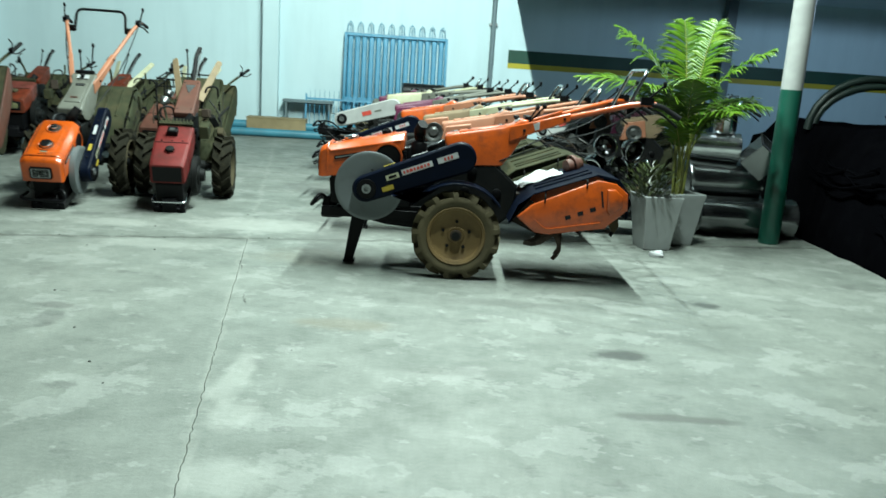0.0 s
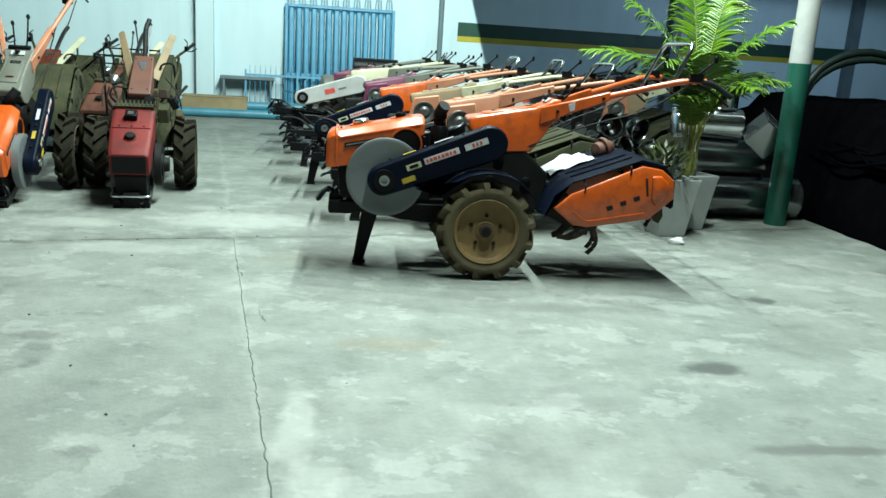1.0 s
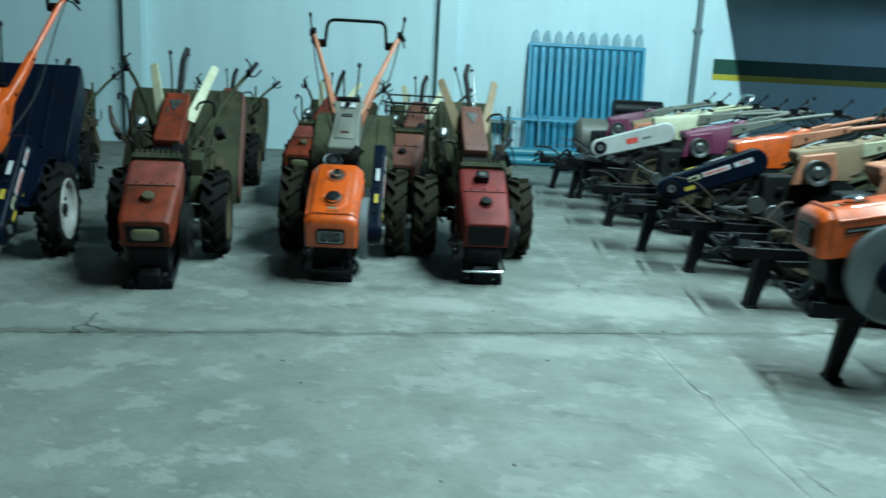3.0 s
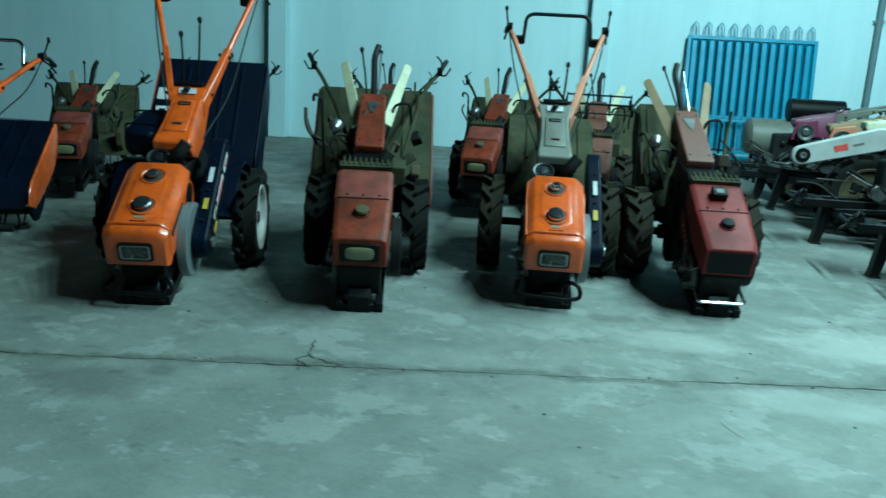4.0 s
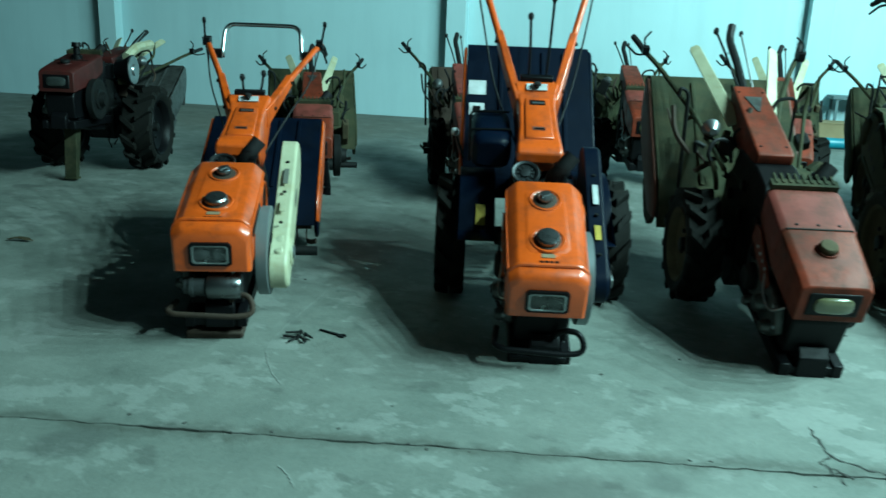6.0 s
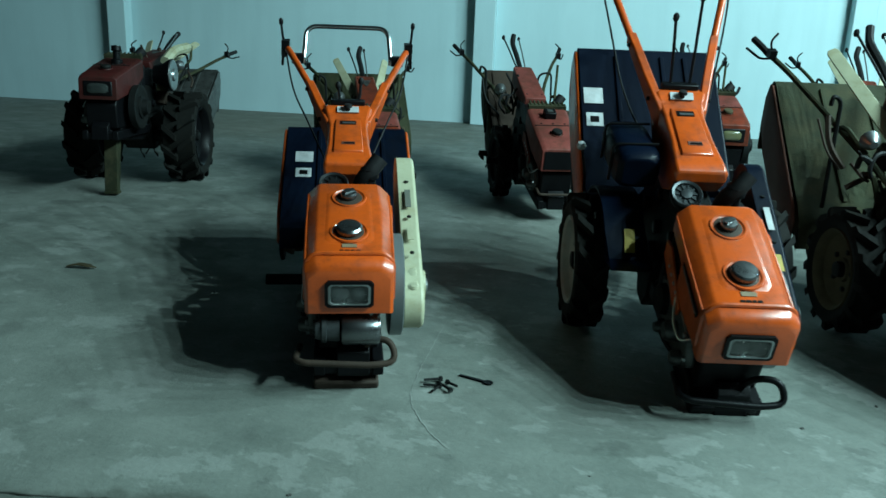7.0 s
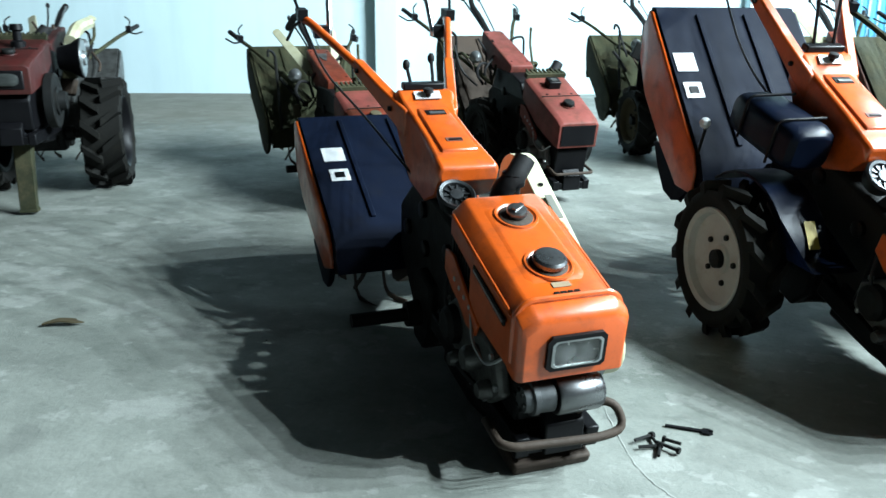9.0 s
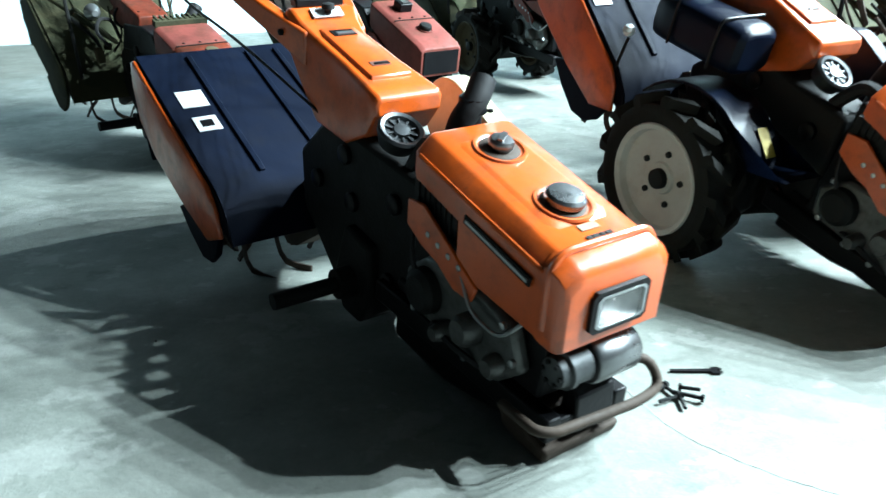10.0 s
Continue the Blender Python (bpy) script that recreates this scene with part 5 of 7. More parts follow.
def rotary(root, cover, plates, stickers, long=False, half=0.40, pitch=0.0, drop=0.0, mark_x=-0.30):
    """The rotary tiller at the back: a bent cover, end plates and blades."""
    before = set(root.children)
    if long:
        top = [(-0.46, 0.12), (-0.50, 0.24), (-0.57, 0.315), (-1.36, 0.772), (-1.40, 0.765), (-1.42, 0.68), (-1.42, 0.46), (-1.38, 0.32)]
        outline = [(-0.53, 0.12), (-0.55, 0.24), (-0.61, 0.315), (-1.35, 0.755), (-1.39, 0.75), (-1.41, 0.66), (-1.38, 0.50), (-1.22, 0.34), (-0.92, 0.18), (-0.68, 0.08)]
    else:
        top = [(-0.40, 0.14), (-0.46, 0.28), (-0.56, 0.36), (-1.02, 0.53), (-1.18, 0.50), (-1.26, 0.40), (-1.27, 0.22)]
        outline = [(-0.44, 0.18), (-0.55, 0.28), (-1.02, 0.49), (-1.16, 0.47), (-1.25, 0.40), (-1.26, 0.28), (-1.10, 0.13), (-0.68, 0.06), (-0.58, 0.07)]
    under = [(f + 0.012 if f > -0.9 else f + 0.018, h - 0.016) for f, h in reversed(top)]
    mid = (sum(o[0] for o in outline) / len(outline), sum(o[1] for o in outline) / len(outline))
    bm = bmesh.new()
    bm_prism(bm, top + under, -half, half)
    body = part("rotary_cover", bm, cover, root, bevel=0.004)
    a, b = Vector(top[2]), Vector(top[3])
    turn = pose(0, 0, 0, math.degrees(math.atan2(b.y - a.y, a.x - b.x)))
    off = Vector((b.y - a.y, a.x - b.x)).normalized()
    for x in (-0.18, 0.10, 0.24):
        c = a.lerp(b, 0.5) + off * 0.004
        bm = bmesh.new()
        bm_box(bm, V(x, c.x, c.y), (0.025, (b - a).length * 0.9, 0.016), turn)
        part("cover_rib", bm, cover, body, bevel=0.004)
    for s, plate in zip((-1, 1), plates):
        bm = bmesh.new()
        bm_loft(bm, [[V(s * x, mid[0] + (o[0] - mid[0]) * k, mid[1] + (o[1] - mid[1]) * k) for o in outline] for x, k in ((half + 0.002, 1.0), (half + 0.016, 1.0), (half + 0.024, 0.95))])
        end = part("side_plate", bm, plate, body, bevel=0.007)
        if long:
            bm = bmesh.new()
            bm_prism(bm, [(-0.55, 0.20), (-0.57, 0.11), (-0.62, 0.03), (-0.70, -0.02), (-0.80, -0.02), (-0.92, 0.06), (-1.02, 0.16), (-0.90, 0.20), (-0.66, 0.14), (-0.59, 0.20)], s * (half - 0.014), s * (half + 0.012))
            part("lower_plate", bm, cover, end, "dark rounded lower skirt", bevel=0.008)
        else:
            for k in range(3):
                bm = bmesh.new()
                bm_box(bm, V(s * (half + 0.0245), -0.82 - 0.09 * k, 0.20 + 0.035 * k), (0.004, 0.042, 0.030), pose(0, 0, 0, 20))
                part("slot", bm, GRIP, end)
            bm = bmesh.new()
            swell = [(-1.09, 0.43), (-1.15, 0.435), (-1.21, 0.385), (-1.215, 0.30), (-1.13, 0.225), (-1.10, 0.26)]
            bm_loft(bm, [[V(s * x, -1.15 + (f + 1.15) * k, 0.335 + (h - 0.335) * k) for f, h in swell] for x, k in ((half + 0.018, 1.0), (half + 0.038, 0.93), (half + 0.044, 0.8))])
            part("pressed_end", bm, plate, end, bevel=0.004)
            bm = bmesh.new()
            bm_prism(bm, [(-1.045, 0.41), (-1.06, 0.41), (-1.08, 0.29), (-1.065, 0.29)], s * (half + 0.0225), s * (half + 0.0265))
            part("slit", bm, GRIP, end)
            bm = bmesh.new()
            bm_tube(bm, rounded([V(s * (half + 0.024), -0.57, 0.17), V(s * (half + 0.024), -0.66, 0.10), V(s * (half + 0.024), -1.06, 0.175)], 0.04), 0.006, 6)
            part("pressed_bead", bm, plate, end)
            for f, h in ((-0.64, 0.335), (-0.94, 0.465)):
                bm = bmesh.new()
                bm_tube(bm, rounded([V(s * (half + 0.026), f, h - 0.04), V(s * (half + 0.03), f, h + 0.012), V(s * (half - 0.06), f - 0.01, h + 0.03)], 0.015), 0.007, 6)
                part("clip", bm, CAST, end)
            bm = bmesh.new()
            bm_prism(bm, [(-1.12, 0.20), (-1.20, 0.24), (-1.215, 0.15), (-1.19, 0.095), (-1.16, 0.11)], s * (half - 0.06), s * (half - 0.02))
            part("rear_skid", bm, MUD, end, bevel=0.006)
    bm = bmesh.new()
    bm_lathe(bm, [(-0.36, 0.03), (-0.05, 0.035), (-0.04, 0.10), (0.04, 0.10), (0.05, 0.035), (0.36, 0.03)], V(0, -0.74, 0.06), "X", 12)
    bm_prism(bm, [(-0.3, 0.3), (-0.5, 0.3), (-0.82, 0.10), (-0.76, -0.03), (-0.66, -0.02), (-0.35, 0.12)], -0.05, 0.05)
    part("rotor_shaft", bm, RUSTY, root)
    bm = bmesh.new()
    tine(bm, -0.74, 0.06, -1.5, 1)
    proto = finish("tine", bm, RUSTY)
    for k in range(10):
        x = -0.33 + 0.0733 * k
        if abs(x) < 0.05:
            continue
        ob = new("tine", proto)
        ob.parent = root
        ob.matrix_basis = Matrix.Translation((x, 0, 0)) @ Matrix.Translation(V(0, -0.74, 0.06)) @ pose(0, 0, 0, 1.5 * ((k * 47) % 100 - 50)) @ Matrix.Diagonal((1 if k % 2 else -1, 1, 1, 1)) @ Matrix.Translation(-V(0, -0.74, 0.06))
    bm = bmesh.new()
    bm_tube(bm, rounded([V(0, -1.0, 0.4), V(0, -1.18, 0.30), V(0, -1.28, 0.08), V(0, -1.24, 0.0)], 0.05), 0.016, 6)
    part("drag_bar", bm, BLACK, root)
    if stickers:
        for size, mark, t in (((0.115, 0.115), False, 0.61), ((0.10, 0.095), True, 0.42)):
            c = a.lerp(b, t) + off * 0.004
            bm = bmesh.new()
            bm_box(bm, V(mark_x, c.x, c.y), (*size, 0.003), turn)
            tag = part("sticker", bm, STICKER, body, "white warning sticker")
            if mark:
                c += off * 0.003
                bm = bmesh.new()
                bm_box(bm, V(mark_x, c.x, c.y), (0.05, 0.042, 0.003), turn)
                part("sticker_mark", bm, BLACK, tag)
    pivot = V(-0.5, 0, 0.15)
    swing = Matrix.Translation(V(0, 0, drop)) @ Matrix.Translation(pivot) @ pose(0, 0, 0, pitch) @ Matrix.Translation(-pivot)
    for ob in root.children:
        if ob not in before:
            ob.matrix_basis = swing @ ob.matrix_basis


def clutter(root, seed):
    """Braces, chain case and depth crank round an older rotary."""
    bm = bmesh.new()
    bm_prism(bm, [(-0.30, 0.36), (-0.38, 0.40), (-0.74, 0.14), (-0.76, 0.02), (-0.66, -0.04), (-0.34, 0.20)], 0.30, 0.37)
    part("chain_case", bm, MUD, root, "mud-caked chain case", bevel=0.012)
    for pts, r, mat in (([(-0.20, -0.2, 0.5), (-0.32, -0.6, 0.66), (-0.34, -0.72, 0.58)], 0.014, OLIVE), ([(0.22, -0.2, 0.48), (0.33, -0.62, 0.72), (0.33, -0.64, 0.86)], 0.013, OLIVE),
                        ([(-0.36, -0.5, 0.2), (-0.38, -0.62, 0.8), (-0.44, -0.60, 0.84), (-0.44, -0.60, 0.78)], 0.012, CAST), ([(0.1, -0.55, 0.5), (0.16, -0.66, 0.76), (0.28, -0.66, 0.78), (0.3, -0.64, 0.5)], 0.011, CAST)):
        bm = bmesh.new()
        bm_tube(bm, rounded([V(*p) for p in pts], 0.05), r, 6)
        part("brace", bm, mat, root)
    bm = bmesh.new()
    bm_loft(bm, [[V(x, f, h) for x, h in ((0.16, 0.42), (0.26, 0.42), (0.26, 0.56), (0.16, 0.56))] for f in (0.02, -0.16)])
    part("guard_box", bm, OLIVE, root, "dusty olive guard box", bevel=0.01)
    rng = random.Random(seed)
    for k in range(11):
        x, f, h = rng.uniform(-0.38, 0.38), rng.uniform(-0.52, -0.2), rng.uniform(0.35, 0.6)
        a = V(x, f, h)
        b = a + V(rng.uniform(-0.16, 0.16), rng.uniform(-0.3, 0.05), rng.uniform(0.05, 0.3))
        bm = bmesh.new()
        bm_tube(bm, rounded([a, a.lerp(b, 0.5) + V(rng.uniform(-0.07, 0.07), 0.03, rng.uniform(-0.04, 0.06)), b], 0.1), rng.choice((0.007, 0.010, 0.015)), 6)
        part("control_rod", bm, rng.choice((CAST, RUSTY, OLIVE, GRIP)), root)
    for k in range(6):
        bm = bmesh.new()
        bm_box(bm, V(rng.uniform(-0.36, 0.36), rng.uniform(-0.55, -0.15), rng.uniform(0.34, 0.66)), (rng.uniform(0.04, 0.12), rng.uniform(0.03, 0.10), rng.uniform(0.05, 0.16)), pose(0, 0, 0, rng.uniform(-30, 30), rng.uniform(-25, 25), rng.uniform(-30, 30)))
        part("bracket", bm, rng.choice((CAST, MUD, OLIVE, RUSTY)), root, bevel=0.01)
    bm = bmesh.new()
    c = V(rng.choice((-0.26, 0.26)), -0.42, 0.66)
    bm_lathe(bm, [(-0.05, 0.02), (-0.02, 0.045), (0.015, 0.055), (0.02, 0.05), (0.024, 0.0)], c, "Y", 16)
    part("work_lamp", bm, STEEL, root, "small round work lamp")
    bm = bmesh.new()
    bm_tube(bm, [c + V(-0.2 * (1 if c.x > 0 else -1), 0.02, -0.04) + V(0.07 * math.cos(t), 0, 0.07 * math.sin(t)) for t in (2 * math.pi * q / 18 for q in range(17))], 0.010, 6)
    part("hose_loop", bm, GRIP, root)


def loose_gear(root, seed):
    """Rods, brackets, belts and pulleys left bare where the engine is missing."""
    rng = random.Random(seed)
    for k in range(9):
        x, f = rng.uniform(-0.2, 0.22), rng.uniform(0.15, 0.75)
        a = V(x, f, rng.uniform(0.12, 0.3))
        b = a + V(rng.uniform(-0.15, 0.15), rng.uniform(-0.5, 0.4), rng.uniform(-0.08, 0.2))
        mid = a.lerp(b, 0.5) + V(rng.uniform(-0.06, 0.06), 0, rng.uniform(-0.05, 0.08))
        bm = bmesh.new()
        bm_tube(bm, rounded([a, mid, b], 0.1), rng.choice((0.007, 0.010, 0.014)), 6)
        part("control_rod", bm, rng.choice((CAST, RUSTY, GREASE, GRIP)), root)
    for k in range(5):
        c = V(rng.uniform(-0.16, 0.2), rng.uniform(0.15, 0.72), rng.uniform(0.14, 0.24))
        bm = bmesh.new()
        bm_box(bm, c, (rng.uniform(0.04, 0.1), rng.uniform(0.06, 0.16), rng.uniform(0.03, 0.12)), pose(0, 0, 0, rng.uniform(-25, 25), 0, rng.uniform(-30, 30)))
        part("mount_bracket", bm, rng.choice((CAST, MUD, OLIVE)), root, bevel=0.008)
    for k in range(2):
        c = V(0.16 + 0.06 * k, rng.uniform(0.12, 0.45), rng.uniform(0.2, 0.32))
        bm = bmesh.new()
        bm_lathe(bm, [(-0.02, 0.03), (-0.02, 0.07), (-0.008, 0.058), (0.008, 0.058), (0.02, 0.07), (0.02, 0.03)], c, "X", 18)
        part("belt_wheel", bm, GREASE, root, "greasy grooved belt wheel")
    # black plate added low in the frame, to keep the floor below in shade
    bm = bmesh.new()
    bm_prism(bm, [(0.08, 0.02), (0.74, 0.0), (0.76, 0.045), (0.10, 0.07)], -0.19, 0.19)
    part("engine_bed", bm, BLACK, root, "black plate added to block light under the frame", bevel=0.006)
    bm = bmesh.new()
    bm_tube(bm, rounded([V(0.1, 0.98, 0.1), V(0.12, 1.12, 0.08), V(-0.1, 1.14, 0.02), V(-0.14, 1.02, 0.09)], 0.05), 0.010, 6)
    part("tow_loop", bm, CAST, root)


def fenders(root, mat, sticker):
    for s in (-1, 1):
        bm = bmesh.new()
        arc = [(0.40 * math.cos(a), 0.40 * math.sin(a)) for a in (radians(d) for d in range(35, 150, 12))]
        arc = [(0.50, 0.28)] + arc
        inner = [(f * 0.975, h * 0.965) for f, h in reversed(arc)]
        bm_prism(bm, arc + inner, s * 0.22, s * 0.42)
        ob = part("fender", bm, mat, root, bevel=0.003)
        if sticker:
            bm = bmesh.new()
            a = radians(48)
            bm_box(bm, V(s * 0.30, 0.406 * math.cos(a), 0.406 * math.sin(a)), (0.05, 0.12, 0.004), pose(0, 0, 0, 42))
            part("sticker", bm, YELLOW, ob, "yellow sticker")


def stand(root, length, mat=None, wide=False):
    bm = bmesh.new()
    w = 0.055 if wide else 0.03
    bm_loft(bm, [[V(x, f + k, h) for x, k in ((-w, -d), (w, -d), (w, d), (-w, d))] for f, h, d in ((0.76, 0.08, 0.06), (0.84, -length + 0.02, 0.035))])
    bm_box(bm, V(0, 0.835, -length + 0.012), (0.09 if not wide else 0.12, 0.09, 0.022), pose(0, 0, 0, 0))
    part("stand", bm, mat or BLACK, root, "front prop stand", bevel=0.004)


def tiller(label, style, m, group="parked power tillers"):
    root = new("power_tiller")
    tagged(root, label, "power tiller", group)
    chassis(root, style)
    if style.get("engine", True):
        engine(root, style)
        if style["hood"] == "round":
            round_hood(root, style["paint"], style.get("caps", (CAST, BLACK)))
        else:
            box_hood(root, style["paint"], style.get("open_front", False), style.get("lens", LENSAMBER))
    if style.get("flywheel", True):
        flywheel(root, style.get("fly_mat"), style.get("fly", 0.235))
    if style.get("pulley"):
        bm = bmesh.new()
        bm_lathe(bm, [(0.20, 0.05), (0.20, 0.10), (0.215, 0.085), (0.24, 0.085), (0.255, 0.10), (0.285, 0.10), (0.285, 0.085), (0.27, 0.06), (0.29, 0.035)], V(0, 0.0, 0.575), "X", 24)
        part("pulley", bm, GREASE, root, "bare grey drive pulley")
        bm = bmesh.new()
        bm_prism(bm, [(0.16, 0.46), (0.1, 0.70), (-0.14, 0.74), (-0.18, 0.52)], 0.13, 0.20)
        part("pulley_bracket", bm, style["paint"], root, bevel=0.01)
    if style.get("belt"):
        belt_cover(root, *style["belt"])
    if style.get("old"):
        old_console(root, style.get("console", style["paint"]), style.get("emblem", True))
        flat_handles(root, style.get("bar", CREAM), style.get("tube", OLIVE), style.get("bars", True), style.get("tubes", True))
    else:
        console(root, style.get("console", style["paint"]), style.get("plate", True))
        long_handles(root, style.get("handle", style["paint"]), style.get("guard"), style.get("lift", 0.0), not style.get("rods"), style.get("guard_up", 0.0), style.get("lever_up", 0.0), style.get("marked", False))
    if style.get("drum"):
        bm = bmesh.new()
        bm_lathe(bm, [(0.14, 0.05), (0.15, 0.085), (0.24, 0.11), (0.30, 0.150), (0.318, 0.155), (0.322, 0.148)], V(0, 0.0, 0.575), "X", 28)
        drum = part("clutch_drum", bm, BLACK, root, "black clutch drum with a bare pale face")
        bm = bmesh.new()
        bm_lathe(bm, [(0.318, 0.147), (0.330, 0.143), (0.333, 0.12), (0.328, 0.06), (0.345, 0.05), (0.345, 0.015)], V(0, 0.0, 0.575), "X", 28)
        part("drum_face", bm, STEEL, drum)
        bm = bmesh.new()
        bm_tube(bm, rounded([V(0.24, -0.05, 0.70), V(0.26, -0.25, 0.80), V(0.30, -0.60, 0.84)], 0.1), 0.05, 8)
        part("tool_roll", bm, CREAM, root, "pale tube lying behind the drum")
    if style.get("stack"):
        bm = bmesh.new()
        bm_lathe(bm, [(0.60, 0.045), (0.68, 0.05), (0.71, 0.05), (0.72, 0.03), (0.78, 0.03), (0.79, 0.045), (0.83, 0.04)], V(0.02, 0.62, 0), "Z", 14)
        part("air_pipe", bm, BLACK, root, "black air pipe on the hood")
    if style.get("old"):
        clutter(root, style.get("seed", 1))
    if style.get("rack"):
        bm = bmesh.new()
        for h in (0.80, 0.90):
            loop = [V(-0.34, -0.22, h), V(0.34, -0.22, h), V(0.34, -0.62, h), V(-0.34, -0.62, h), V(-0.34, -0.22, h)]
            bm_tube(bm, loop, 0.010, 6)
        for x in (-0.34, -0.12, 0.12, 0.34):
            bm_tube(bm, [V(x, -0.22, 0.78), V(x, -0.22, 0.92)], 0.009, 6)
            bm_tube(bm, [V(x, -0.62, 0.55), V(x, -0.62, 0.92)], 0.009, 6)
        part("carrier_rack", bm, CAST, root, "dark tube carrier rack")
    if style.get("rods"):
        loose_gear(root, style["rods"])
    rotary(root, style.get("cover", NAVYSHEET), style.get("plates", (style.get("plate_paint", style["paint"]),) * 2), style.get("stickers", False), long=style.get("long", False), half=style.get("half", 0.40), pitch=style.get("pitch", 0.0), drop=style.get("drop", 0.0), mark_x=style.get("mark_x", -0.30))
    if style.get("fender"):
        fenders(root, style["fender"], style.get("fender_sticker", False))
    if style.get("wheels", True):
        r, w, rim, rubber = style.get("wheel", (0.34, 0.15, WHITERIM, RUBBER))
        for s in (-1, 1):
            wheel(root, s * style.get("track", 0.345), r, w, rim, rubber, s)
    if style.get("stand"):
        stand(root, style["stand"], style.get("stand_mat"), style.get("stand_wide", False))
    if style.get("ball"):
        x, f, h = style["ball"]
        bm = bmesh.new()
        bm_tube(bm, [V(x + 0.06, f - 0.08, h - 0.22), V(x + 0.01, f, h - 0.03)], 0.008, 6)
        rod = part("depth_rod", bm, CAST, root)
        bm = bmesh.new()
        bm_lathe(bm, [(-0.026, 0.006), (-0.018, 0.020), (0.0, 0.027), (0.018, 0.020), (0.026, 0.006)], V(x, f, h), "Z", 14)
        part("knob", bm, STICKER, rod, "white ball knob")
    f, h = style.get("hub", (0.0, 0.0))
    for ob in root.children:
        if ob.name.split(".")[0] in ("wheel", "axle", "fender"):
            ob.matrix_local = Matrix.Translation(V(0, f, h)) @ ob.matrix_local
    root.matrix_world = m
    return root


def placed(x, y, z, yaw, tilt):
    return pose(x, y, z, 0, 0, yaw) @ pose(0, 0, 0, tilt)


NEW = dict(hood="round", paint=ORANGE, guard=CHROME)
HUB = (-0.07, 0.065)
OLD = dict(hood="box", plain_front=True, long=True, drop=-0.16, half=0.42, hub=HUB, fly_mat=CAST, fly=0.19, paint=RED, old=True, cover=OLIVE, plate_paint=OLIVE, case=CAST, tank=False, track=0.335, wheel=(0.34, 0.20, MUD, RUBBER))

tiller("orange power tiller, navy belt cover, muddy tyres, on its prop stand",
       dict(NEW, belt=(NAVY, "navy belt cover with white and red label strips", "navy"), wheel=(0.335, 0.15, TANRIM, MUDRUBBER), fender=NAVY, stand=0.34, fly=0.262, caps=(CHROME, BLACK), tank=False, guard_up=0.10, marked=True),
       placed(0.11, 6.33, 0.335, -90, 0))
tiller("orange power tiller, cream belt cover, no wheels, resting on its axle",
       dict(NEW, belt=(CREAM, "cream belt cover", "plain"), wheels=False, axle=0.44, hub=(0.0, 0.02), sump=-0.08, starter=True, long=True, pitch=-11, half=0.40, mark_x=-0.277, tank=False, skid=-0.02, bumper=RUSTY, bumper_h=0.15, caps=(CAPMETAL, CAPMETAL), stickers=True),
       placed(-8.116, 7.456, 0.153, 22.2, 7.4))
tiller("orange power tiller with navy cover and white wheel rims, nose down",
       dict(NEW, belt=(NAVY, "navy belt cover with stickers", "navy"), guard=BLACK, lift=0.30, lever_up=0.25, hub=HUB, skid=0.06, bumper_h=0.19, fender=NAVY, fender_sticker=True, caps=(CAPMETAL, CAPMETAL), stickers=True, plates=(ORANGE, NAVY), ball=(-0.465, -0.52, 0.52), mark_x=-0.335, half=0.41, long=True, wheel=(0.36, 0.17, WHITERIM, RUBBER), track=0.46, axle=0.5),
       placed(-6.414, 7.775, 0.275, 15.0, 18.3))
tiller("orange power tiller with grey console and black hand guard, nose down",
       dict(NEW, belt=(NAVY, "navy belt cover with stickers", "navy"), guard=BLACK, lift=0.14, lever_up=0.12, tank=False, hub=HUB, skid=0.06, bumper_h=0.19, handle=PALE_ORANGE, console=GREYPAINT, caps=(CHROME, CHROME), cover=OLIVE, plate_paint=OLIVE, half=0.34, track=0.43, axle=0.46, wheel=(0.36, 0.17, MUD, DUSTRUBBER)),
       placed(-3.885, 8.66, 0.275, 6.4, 18.3))
tiller("worn red power tiller with cream handle bars and muddy rotary cover",
       dict(OLD, seed=11, half=0.46, plate_paint=BROWN), placed(-5.151, 8.109, 0.273, 14.1, 18))
tiller("maroon power tiller with tan handle bars and open hood front",
       dict(OLD, seed=12, paint=MAROON, console=BROWN, open_front=True, bar=WOODBAR, bumper=CHROME, half=0.24, track=0.40, tubes=False, wheel=(0.34, 0.20, MUD, DUSTRUBBER)), placed(-2.831, 8.872, 0.262, 8.5, 18))
tiller("small faded red power tiller parked behind the front row",
       dict(OLD, seed=13), placed(-4.72, 11.5, 0.27, 0, 11))
tiller("dark red power tiller propped on a board, with muddy wheels",
       dict(OLD, seed=14, hub=(0, 0), stand=0.445, stand_mat=OLIVE, stand_wide=True, wheel=(0.43, 0.30, BLACK, RUBBER), track=0.45, axle=0.48, cover=GREASE, plate_paint=GREASE, lens=LAMPGLASS, drum=True, paint=DARKRED, stack=True), placed(-11.40, 10.3, 0.43, 17, -2))
tiller("faded red power tiller with a rusty open front",
       dict(OLD, seed=15, paint=FADED, open_front=True, half=0.26, cover=RUSTY, emblem=False, wheel=(0.34, 0.14, CAST, RUBBER), track=0.27, bumper=RUSTY, bars=False), placed(-7.71, 11.04, 0.262, 22, 11))
tiller("faded red power tiller without wheels, olive rotary cover",
       dict(OLD, seed=16, half=0.45, wheels=False, axle=0.44, hub=(0.0, 0.02), drop=-0.05), placed(-9.12, 10.5, 0.16, 26, 7))
tiller("faded red power tiller with a carrier rack",
       dict(OLD, seed=17, paint=BROWN, emblem=False, rack=True, wheel=(0.34, 0.20, MUD, DUSTRUBBER)), placed(-3.6, 11.1, 0.27, 0, 11))
